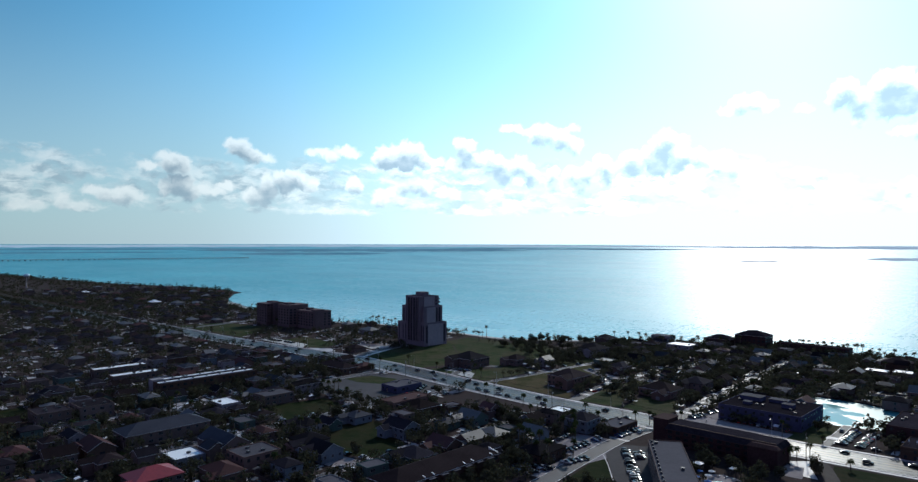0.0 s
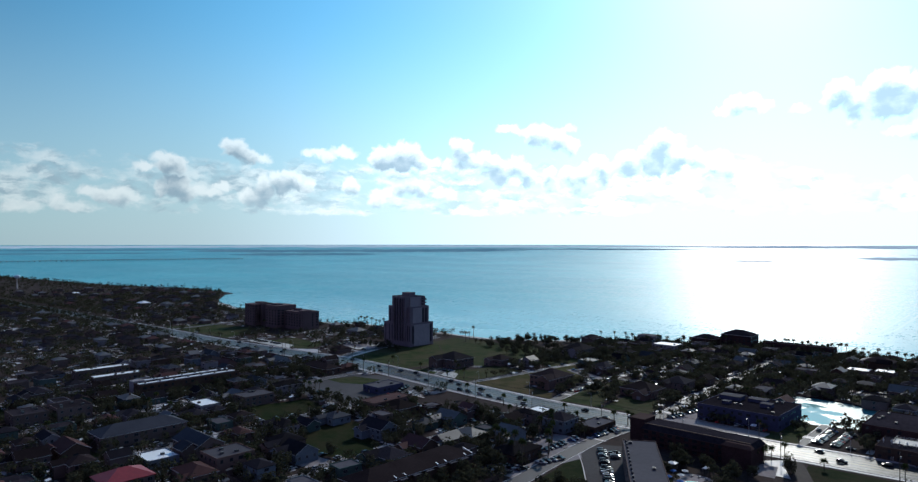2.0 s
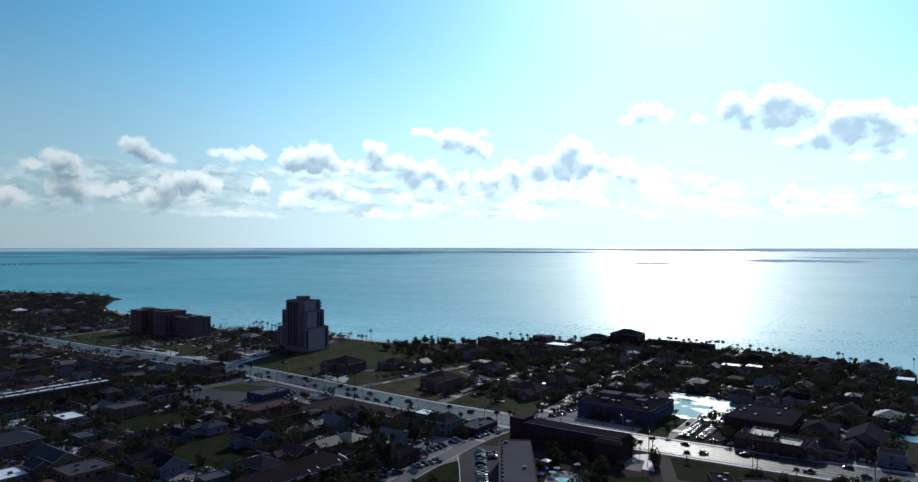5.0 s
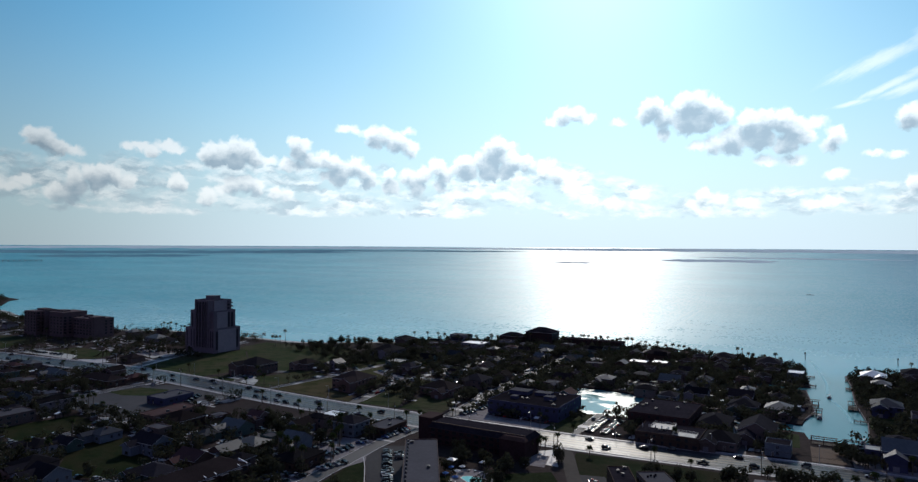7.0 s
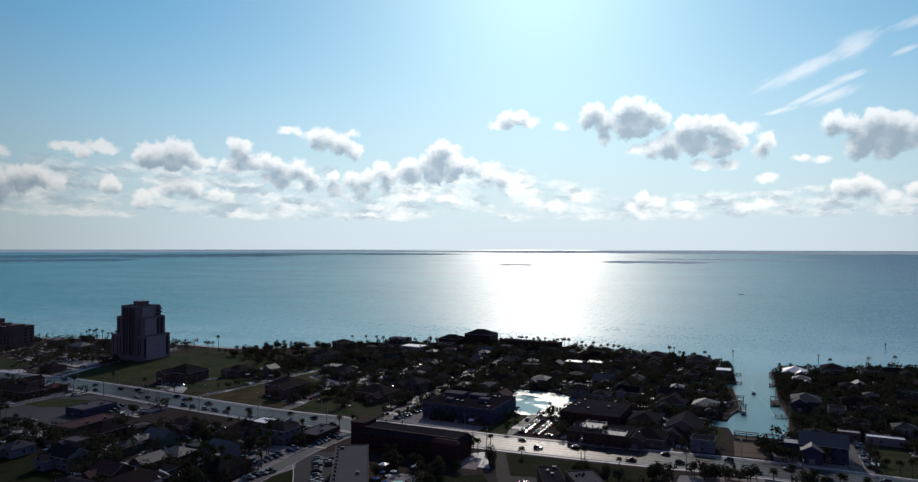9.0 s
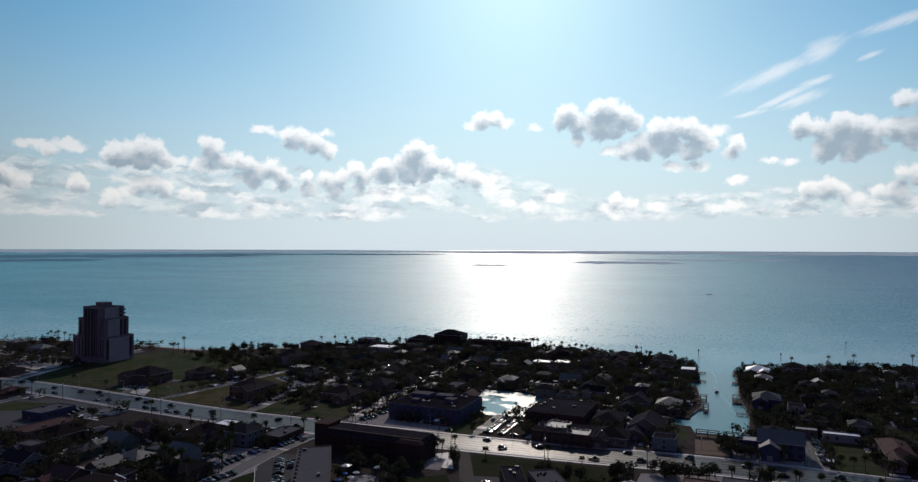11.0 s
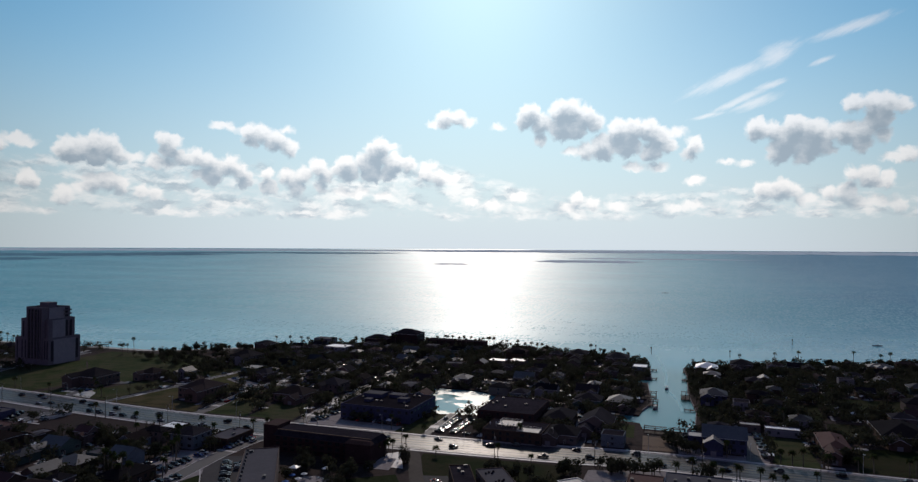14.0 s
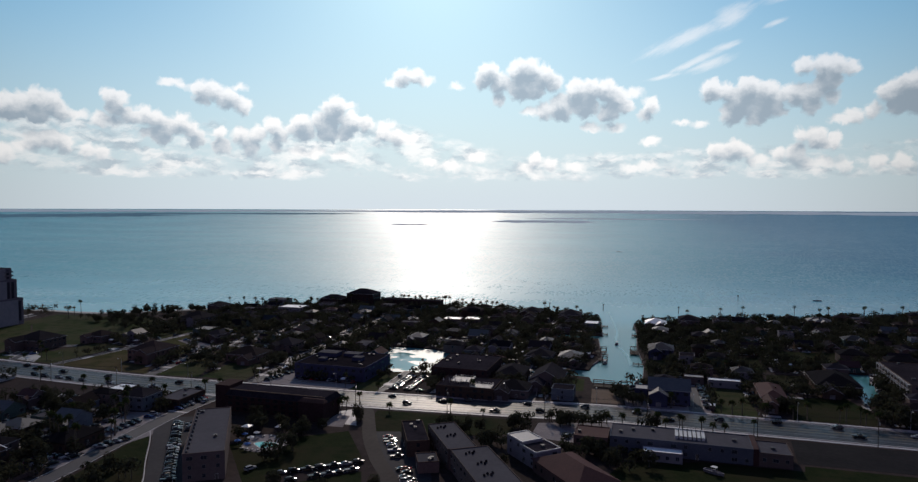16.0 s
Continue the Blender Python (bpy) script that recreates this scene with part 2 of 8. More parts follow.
    k = n.math("MULTIPLY", n.ramp(sunward, -0.4, 1.0, 0.30, 1.07, smooth=False), n.ramp(sunward, 0.66, 1.0, 0.60, 1.04))
    glow = n.vec(k, k, k)
    haze = n.math("MULTIPLY", n.ramp(el, -1.0, 20.0, 1.0, 0.0), n.ramp(sunward, 0.3, 1.0, 0.72, 0.98))
    skycol = n.mix(haze, air, n.mix(1.0, HAZE, glow, "MULTIPLY"))
    white = n.mix(0.65, n.mix(1.0, skycol, (1.45, 1.42, 1.4), "MULTIPLY"), n.mix(1.0, CLOUD_WHITE, glow, "MULTIPLY"))
    grey = n.mix(0.92, n.mix(1.0, skycol, (0.80, 0.80, 0.80), "MULTIPLY"), n.mix(1.0, CLOUD_GREY, glow, "MULTIPLY"))
    back = n.mix(lowcover, n.mix(wisp, skycol, white), n.mix(lowthick, white, grey))
    col = n.mix(cover, back, n.mix(thick, white, grey))
    n.link(col, bg.inputs["Color"])
    bg.inputs["Strength"].default_value = SKY_STRENGTH


SKY_STRENGTH, SKY_DUST = 0.08, 0.5
SKY_TINT = (0.54, 1.12, 1.28)
SUN_TINT = (0.74, 1.08, 1.18)
AWAY_TINT = (1.36, 1.03, 1.38)
HAZE = (8.9, 11.2, 13.0)
CLOUD_WHITE, CLOUD_GREY = (15.8, 15.6, 15.6), (5.2, 7.2, 9.0)
build_world()
sun = new("sun", bpy.data.lights.new("sun", "SUN"))
sun.data.energy, sun.data.angle, sun.data.color = 2.3, radians(0.5), (1.0, 0.95, 0.88)
sun_way = Vector((math.sin(radians(SUN_AZ)) * math.cos(radians(SUN_EL)), math.cos(radians(SUN_AZ)) * math.cos(radians(SUN_EL)), math.sin(radians(SUN_EL))))
sun.matrix_world = look(sun_way * 800, (0, 0, 0))

# ---- materials ----


def surface(name, a, b, rough=0.8, fine=2.0, broad=0.1, bump=0.15, metal=0.0, rnd=0.0, spec=None):
    """A surface between two colours, varied at two scales, with a fine relief. rnd: how far objects differ in lightness."""
    spec = (0.03 if rough > 0.7 else 0.3) if spec is None else spec
    m = bpy.data.materials.new(name)
    m.use_nodes = True
    n = Nodes(m.node_tree)
    bsdf = m.node_tree.nodes["Principled BSDF"]
    geo = n.add("ShaderNodeNewGeometry")
    pos = geo.outputs["Position"]
    f1, f2 = n.noise(pos, fine, 5, 0.6), n.noise(pos, broad, 4, 0.6)
    f = n.math("ADD", n.math("MULTIPLY", f1, 0.55), n.math("MULTIPLY", f2, 0.45))
    col = n.mix(n.ramp(f, 0.36, 0.64, smooth=False), a, b)
    if rnd:
        info = n.add("ShaderNodeObjectInfo")
        k = n.ramp(info.outputs["Random"], 0, 1, 1 - rnd, 1 + rnd, smooth=False)
        col = n.mix(1.0, col, n.vec(k, k, k), "MULTIPLY")
    n.link(col, bsdf.inputs["Base Color"])
    n.link(n.ramp(f1, 0.3, 0.7, max(rough - 0.05, 0.02), min(rough + 0.05, 1.0)), bsdf.inputs["Roughness"])
    bsdf.inputs["Metallic"].default_value = metal
    bsdf.inputs["Specular IOR Level"].default_value = spec
    if bump:
        bp = n.add("ShaderNodeBump")
        bp.inputs["Strength"].default_value = bump
        bp.inputs["Distance"].default_value = 0.05
        n.link(f1, bp.inputs["Height"])
        n.link(bp.outputs[0], bsdf.inputs["Normal"])
    return m


def lawn_surface(name, deep, fresh, dry):
    """Rough grass: two greens in blotches, worn through to dry patches."""
    m = bpy.data.materials.new(name)
    m.use_nodes = True
    n = Nodes(m.node_tree)
    bsdf = m.node_tree.nodes["Principled BSDF"]
    pos = n.add("ShaderNodeNewGeometry").outputs["Position"]
    tuft, blotch, field = n.noise(pos, 0.9, 5, 0.7), n.noise(pos, 0.11, 4, 0.65), n.noise(pos, 0.028, 4, 0.6)
    green = n.mix(n.ramp(n.math("ADD", n.math("MULTIPLY", tuft, 0.5), n.math("MULTIPLY", blotch, 0.5)), 0.36, 0.64), deep, fresh)
    worn = n.math("ADD", n.math("MULTIPLY", field, 0.6), n.math("MULTIPLY", blotch, 0.4))
    n.link(n.mix(n.ramp(worn, 0.42, 0.60), green, dry), bsdf.inputs["Base Color"])
    bsdf.inputs["Roughness"].default_value = 0.95
    bsdf.inputs["Specular IOR Level"].default_value = 0.02
    bp = n.add("ShaderNodeBump")
    bp.inputs["Strength"].default_value = 0.6
    bp.inputs["Distance"].default_value = 0.2
    n.link(tuft, bp.inputs["Height"])
    n.link(bp.outputs[0], bsdf.inputs["Normal"])
    return m


def leaf_surface(name, a, b):
    """Leaves: two greens mixed by clump, thin enough to let a little light through."""
    m = bpy.data.materials.new(name)
    m.use_nodes = True
    n = Nodes(m.node_tree)
    bsdf = m.node_tree.nodes["Principled BSDF"]
    geo = n.add("ShaderNodeNewGeometry")
    info = n.add("ShaderNodeObjectInfo")
    f = n.math("ADD", n.math("MULTIPLY", geo.outputs["Random Per Island"], 0.6), n.math("MULTIPLY", info.outputs["Random"], 0.4))
    col = n.mix(f, a, b)
    n.link(col, bsdf.inputs["Base Color"])
    bsdf.inputs["Roughness"].default_value = 0.65
    bsdf.inputs["Specular IOR Level"].default_value = 0.0
    thin = n.add("ShaderNodeBsdfTranslucent")
    n.link(n.mix(1.0, col, (0.95, 0.95, 0.95), "MULTIPLY"), thin.inputs["Color"])
    both = n.add("ShaderNodeMixShader")
    both.inputs[0].default_value = 0.28
    n.link(bsdf.outputs[0], both.inputs[1])
    n.link(thin.outputs[0], both.inputs[2])
    n.link(both.outputs[0], m.node_tree.nodes["Material Output"].inputs["Surface"])
    return m


def water_surface():
    m = bpy.data.materials.new("bay_water")
    m.use_nodes = True
    n = Nodes(m.node_tree)
    bsdf = m.node_tree.nodes["Principled BSDF"]
    geo = n.add("ShaderNodeNewGeometry")
    pos = geo.outputs["Position"]
    shoal = n.noise(n.scaled(pos, (1.0, 1.6, 1)), 0.0022, 5, 0.6)
    gust = n.noise(n.scaled(pos, (0.5, 1.0, 1)), 0.006, 6, 0.65)
    col = n.mix(n.ramp(shoal, 0.35, 0.7), (0.054, 0.325, 0.392), (0.086, 0.425, 0.480))
    bsdf.inputs["IOR"].default_value = 1.33
    slick = n.noise(n.scaled(pos, (0.7, 1.0, 1)), 0.028, 4, 0.6)
    base = n.ramp(gust, 0.35, 0.68, WATER_ROUGH - 0.015, WATER_ROUGH + 0.02)
    xyz = n.add("ShaderNodeSeparateXYZ")
    n.link(pos, xyz.inputs[0])
    # ruffled offshore, calmer in the lee of the shore
    off = n.math("SUBTRACT", xyz.outputs[1], n.math("ADD", n.math("MULTIPLY", xyz.outputs[0], 0.24), 650.0))
    murk = n.ramp(off, -70.0, -5.0, 0.85, 0.0)
    # dimming towards the east is painted into the water colour, darker and bluer
    deep = n.ramp(n.math("ADD", xyz.outputs[0], n.math("MULTIPLY", n.math("SUBTRACT", shoal, 0.5), 700.0)), -200.0, 520.0, 0.0, 0.92)
    col = n.mix(deep, col, (0.018, 0.150, 0.262))
    n.link(n.mix(murk, col, (0.050, 0.205, 0.205)), bsdf.inputs["Base Color"])
    lee = n.ramp(n.math("ADD", off, n.math("MULTIPLY", n.math("SUBTRACT", n.noise(n.scaled(pos, (0.5, 1, 1)), 0.012, 4, 0.6), 0.5), 240.0)), -60.0, 520.0, -0.22, 0.015)
    spark = n.noise(n.scaled(pos, (0.36, 0.10, 1)), 1.0, 2, 0.6)
    rough = n.math("ADD", n.math("ADD", base, lee), n.math("ADD", n.math("MULTIPLY", n.ramp(slick, 0.40, 0.60, -0.03, 0.01), n.ramp(off, 0.0, 500.0, 0.1, 1.0)), n.math("MULTIPLY", n.ramp(spark, 0.36, 0.64, -0.12, 0.11), n.ramp(off, 0.0, 420.0, 0.08, 1.0))))
    n.link(rough, bsdf.inputs["Roughness"])
    wave = n.noise(pos, 0.30, 5, 0.75)
    swell = n.noise(pos, 0.035, 4, 0.6)
    h = n.math("MULTIPLY", n.math("ADD", n.math("MULTIPLY", wave, 0.6), n.math("MULTIPLY", swell, 0.35)), n.ramp(off, 40.0, 560.0, 0.22, 1.0))
    bp = n.add("ShaderNodeBump")
    bp.inputs["Strength"].default_value = 0.35
    bp.inputs["Distance"].default_value = 0.4
    n.link(h, bp.inputs["Height"])
    n.link(bp.outputs[0], bsdf.inputs["Normal"])
    return m


def pond_surface():
    """Sheltered water: calm panes and ruffled patches."""
    m = bpy.data.materials.new("pond_water")
    m.use_nodes = True
    n = Nodes(m.node_tree)
    bsdf = m.node_tree.nodes["Principled BSDF"]
    pos = n.add("ShaderNodeNewGeometry").outputs["Position"]
    bsdf.inputs["Base Color"].default_value = (0.05, 0.27, 0.28, 1)
    bsdf.inputs["IOR"].default_value = 1.33
    gust = n.noise(n.scaled(pos, (0.55, 1.0, 1)), 0.055, 4, 0.55)
    place = n.add("ShaderNodeSeparateXYZ")
    n.link(pos, place.inputs[0])
    # the wind reaches the eastern and northern water
    gust = n.math("ADD", gust, n.math("ADD", n.math("MULTIPLY", n.math("ADD", place.outputs[0], 107.0), 0.0038), n.math("MULTIPLY", n.math("SUBTRACT", place.outputs[1], 446.0), 0.0030)))
    n.link(n.ramp(gust, 0.38, 0.47, 0.12, 0.42), bsdf.inputs["Roughness"])
    bp = n.add("ShaderNodeBump")
    bp.inputs["Strength"].default_value = 0.25
    bp.inputs["Distance"].default_value = 0.2
    n.link(n.math("MULTIPLY", n.noise(pos, 0.5, 5, 0.7), n.ramp(gust, 0.44, 0.53, 0.0, 1.0)), bp.inputs["Height"])
    n.link(bp.outputs[0], bsdf.inputs["Normal"])
    return m


WATER_ROUGH = 0.45
WATER = water_surface()
PONDWATER = pond_surface()
WAKE = surface("smooth_wake_water", (0.09, 0.36, 0.41), (0.12, 0.42, 0.46), 0.34, 0.3, 0.03, 0.1)
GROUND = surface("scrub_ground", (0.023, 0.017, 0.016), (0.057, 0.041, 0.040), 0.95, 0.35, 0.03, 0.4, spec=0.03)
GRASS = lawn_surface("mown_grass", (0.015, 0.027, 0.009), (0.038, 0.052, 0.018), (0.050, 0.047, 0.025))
# darkened copy of the mown grass: shade is put into its colour
SHADEGRASS = lawn_surface("shaded_grass", (0.007, 0.014, 0.004), (0.017, 0.026, 0.008), (0.024, 0.022, 0.011))
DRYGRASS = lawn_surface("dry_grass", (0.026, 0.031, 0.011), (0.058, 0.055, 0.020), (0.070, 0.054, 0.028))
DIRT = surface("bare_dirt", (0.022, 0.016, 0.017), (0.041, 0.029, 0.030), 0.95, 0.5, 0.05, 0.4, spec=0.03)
SAND = surface("pale_sand", (0.391, 0.383, 0.365), (0.510, 0.501, 0.476), 0.95, 0.8, 0.06, 0.3)
LOTTOP = surface("grey_lot_asphalt", (0.042, 0.039, 0.045), (0.068, 0.063, 0.070), 0.8, 0.5, 0.05, 0.25, spec=0.06)
DARKTOP = surface("dark_lot_asphalt", (0.015, 0.014, 0.016), (0.028, 0.026, 0.028), 0.9, 0.5, 0.05, 0.25, spec=0.02)
ASPHALT = surface("worn_asphalt", (0.030, 0.028, 0.034), (0.054, 0.050, 0.056), 0.8, 0.5, 0.04, 0.3, spec=0.04)
SEAM = surface("dark_road_sealant", (0.018, 0.018, 0.018), (0.034, 0.034, 0.034), 0.9, 0.5, 0.05, 0.1, spec=0.02)
ROADTOP = surface("pale_road_asphalt", (0.038, 0.036, 0.042), (0.066, 0.062, 0.068), 0.38, 0.4, 0.03, 0.15, spec=0.09)
STREETTOP = surface("side_street_asphalt", (0.058, 0.054, 0.060), (0.088, 0.081, 0.088), 0.66, 0.5, 0.05, 0.2, spec=0.12)
PALECONC = surface("pale_sunlit_concrete", (0.344, 0.318, 0.326), (0.470, 0.437, 0.448), 0.6, 0.7, 0.08, 0.2)
CONCRETE = surface("weathered_concrete", (0.175, 0.156, 0.162), (0.271, 0.240, 0.247), 0.8, 0.7, 0.08, 0.25)
PAVER = surface("brown_pavers", (0.112, 0.077, 0.059), (0.168, 0.119, 0.091), 0.8, 0.9, 0.1, 0.3)
DRIVETOP = surface("brown_drive_asphalt", (0.042, 0.034, 0.032), (0.066, 0.054, 0.050), 0.85, 0.5, 0.05, 0.2, spec=0.05)
PAINT_W = surface("white_road_paint", (0.20, 0.20, 0.19), (0.34, 0.34, 0.32), 0.6, 1.2, 0.1, 0.05)
PAINT_Y = surface("yellow_road_paint", (0.16, 0.12, 0.04), (0.26, 0.19, 0.06), 0.6, 1.2, 0.1, 0.05)
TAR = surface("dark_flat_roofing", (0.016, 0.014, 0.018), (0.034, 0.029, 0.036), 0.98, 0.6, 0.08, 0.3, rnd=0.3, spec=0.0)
GREYROOF = surface("grey_membrane_roofing", (0.056, 0.054, 0.066), (0.082, 0.078, 0.092), 0.9, 0.5, 0.06, 0.2, rnd=0.2)
WHITEROOF = surface("white_membrane_roofing", (0.74, 0.75, 0.76), (0.86, 0.86, 0.86), 0.45, 0.5, 0.06, 0.1, spec=0.4)
PALEROOF = surface("pale_grey_membrane_roofing", (0.20, 0.20, 0.21), (0.28, 0.28, 0.29), 0.6, 0.5, 0.06, 0.1)
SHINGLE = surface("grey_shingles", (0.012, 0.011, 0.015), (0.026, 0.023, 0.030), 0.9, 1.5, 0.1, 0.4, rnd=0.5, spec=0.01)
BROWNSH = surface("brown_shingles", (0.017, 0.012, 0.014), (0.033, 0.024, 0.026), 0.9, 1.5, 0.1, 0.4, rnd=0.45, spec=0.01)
BLUEROOF = surface("slate_blue_shingles", (0.024, 0.026, 0.036), (0.042, 0.045, 0.060), 0.65, 1.5, 0.1, 0.3, rnd=0.25, spec=0.03)
TILE = surface("terracotta_tiles", (0.050, 0.024, 0.026), (0.080, 0.038, 0.038), 0.75, 1.5, 0.12, 0.5, rnd=0.2)
REDROOF = surface("red_metal_roofing", (0.180, 0.015, 0.024), (0.252, 0.027, 0.036), 0.45, 0.8, 0.1, 0.1)
METALROOF = surface("pale_metal_roofing", (0.060, 0.058, 0.068), (0.092, 0.090, 0.102), 0.65, 0.8, 0.1, 0.1, metal=0.05, rnd=0.2)
STUCCO = surface("cream_stucco", (0.103, 0.078, 0.071), (0.141, 0.107, 0.099), 0.9, 1.0, 0.12, 0.3, rnd=0.25)
UNITMETAL = surface("dark_unit_metal", (0.05, 0.05, 0.052), (0.09, 0.09, 0.092), 0.6, 2.0, 0.2, 0.05)
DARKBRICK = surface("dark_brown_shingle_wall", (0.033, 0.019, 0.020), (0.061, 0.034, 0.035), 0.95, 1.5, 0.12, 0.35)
WHITEWALL = surface("white_painted_siding", (0.170, 0.160, 0.176), (0.226, 0.212, 0.230), 0.75, 1.0, 0.12, 0.15, rnd=0.15)
SHOPWALL = surface("blue_grey_shop_stucco", (0.070, 0.080, 0.105), (0.100, 0.112, 0.140), 0.8, 1.0, 0.12, 0.2)
BLUEWALL = surface("pale_blue_siding", (0.100, 0.122, 0.154), (0.150, 0.174, 0.202), 0.75, 1.0, 0.12, 0.15, rnd=0.15)
DEEPBLUE = surface("deep_blue_stucco", (0.040, 0.042, 0.085), (0.062, 0.066, 0.120), 0.8, 1.0, 0.12, 0.2)
PINKWALL = surface("dusty_pink_stucco", (0.128, 0.084, 0.072), (0.166, 0.109, 0.095), 0.85, 1.0, 0.12, 0.2, rnd=0.2)
GREENWALL = surface("sea_green_siding", (0.049, 0.079, 0.074), (0.075, 0.112, 0.104), 0.8, 1.0, 0.12, 0.2, rnd=0.2)
BRICK = surface("brown_brick_wall", (0.059, 0.038, 0.031), (0.090, 0.059, 0.047), 0.88, 1.5, 0.12, 0.35, rnd=0.2)
TOWERWALL = surface("tower_concrete", (0.128, 0.106, 0.128), (0.172, 0.144, 0.168), 0.85, 0.5, 0.05, 0.2)
TOWERPALE = surface("tower_pale_concrete", (0.225, 0.205, 0.235), (0.290, 0.265, 0.290), 0.85, 0.5, 0.05, 0.2)
# the tower's recess shade as a colour; also dark window frames
TOWERDARK = surface("recess_shade_and_dark_frames", (0.026, 0.023, 0.030), (0.046, 0.041, 0.050), 0.8, 0.5, 0.05, 0.1)
HOTELWALL = surface("hotel_brown_stucco", (0.098, 0.069, 0.075), (0.138, 0.099, 0.104), 0.85, 0.5, 0.05, 0.2)
PALEBLUE = surface("pale_blue_tank_paint", (0.36, 0.48, 0.58), (0.46, 0.58, 0.66), 0.5, 0.5, 0.08, 0.05)
TRIM = surface("white_trim", (0.420, 0.420, 0.425), (0.530, 0.530, 0.525), 0.5, 1.2, 0.15, 0.05)
WINTRIM = surface("dulled_window_trim", (0.150, 0.150, 0.155), (0.210, 0.210, 0.212), 0.6, 1.2, 0.15, 0.05)
WOOD = surface("grey_dock_timber", (0.086, 0.072, 0.061), (0.151, 0.130, 0.108), 0.85, 1.5, 0.15, 0.4)
POLEWOOD = surface("utility_pole_timber", (0.09, 0.07, 0.055), (0.15, 0.12, 0.095), 0.9, 2.0, 0.2, 0.3)
STEEL = surface("galvanised_steel", (0.35, 0.36, 0.37), (0.48, 0.49, 0.50), 0.45, 2.0, 0.2, 0.05, metal=0.6)
BARK = surface("grey_bark", (0.07, 0.058, 0.048), (0.13, 0.11, 0.09), 0.9, 3.0, 0.3, 0.5)
PALMBARK = surface("palm_bark", (0.10, 0.085, 0.068), (0.17, 0.145, 0.115), 0.9, 3.0, 0.3, 0.5)
LEAF = leaf_surface("live_oak_leaves", (0.030, 0.033, 0.022), (0.074, 0.072, 0.045))
LEAF2 = leaf_surface("olive_leaves", (0.042, 0.042, 0.026), (0.090, 0.082, 0.050))
FROND = leaf_surface("palm_fronds", (0.020, 0.033, 0.012), (0.050, 0.063, 0.023))
DEADFROND = leaf_surface("dry_palm_skirt", (0.12, 0.085, 0.045), (0.18, 0.13, 0.07))
RUBBER = surface("tyre_rubber", (0.018, 0.018, 0.018), (0.03, 0.03, 0.03), 0.85, 3.0, 0.3, 0.1)
REDPLASTIC = surface("red_lamp_plastic", (0.35, 0.02, 0.02), (0.45, 0.03, 0.03), 0.3, 3.0, 0.3, 0.0)
LAMPGLASS = surface("headlight_plastic", (0.6, 0.6, 0.6), (0.75, 0.75, 0.75), 0.15, 3.0, 0.3, 0.0)
POOL = surface("turquoise_pool_water", (0.13, 0.58, 0.54), (0.20, 0.70, 0.64), 0.08, 0.6, 0.1, 0.1)
BLUECANVAS = surface("blue_canvas", (0.05, 0.13, 0.35), (0.08, 0.18, 0.44), 0.8, 1.0, 0.2, 0.1)
WHITECANVAS = surface("white_canvas", (0.6, 0.6, 0.58), (0.75, 0.75, 0.72), 0.7, 1.0, 0.2, 0.1)
GLASS = surface("dark_window_glass", (0.012, 0.015, 0.019), (0.03, 0.036, 0.042), 0.06, 0.4, 0.08, 0.0, spec=0.5)
CARPAINT = {
    "white": surface("white_car_paint", (0.30, 0.30, 0.305), (0.38, 0.38, 0.38), 0.17, 2, 0.2, 0.0, spec=0.12),
    "silver": surface("silver_car_paint", (0.13, 0.134, 0.14), (0.18, 0.184, 0.19), 0.16, 2, 0.2, 0.0, metal=0.15, spec=0.12),
    "black": surface("black_car_paint", (0.012, 0.012, 0.013), (0.022, 0.022, 0.024), 0.2, 2, 0.2, 0.0, spec=0.25),
    "grey": surface("grey_car_paint", (0.09, 0.095, 0.10), (0.13, 0.135, 0.14), 0.17, 2, 0.2, 0.0, metal=0.15, spec=0.12),
    "red": surface("red_car_paint", (0.28, 0.02, 0.02), (0.36, 0.03, 0.03), 0.17, 2, 0.2, 0.0, spec=0.12),
    "blue": surface("blue_car_paint", (0.03, 0.06, 0.18), (0.05, 0.09, 0.24), 0.17, 2, 0.2, 0.0, spec=0.12),
}

# ---- mesh helpers ----


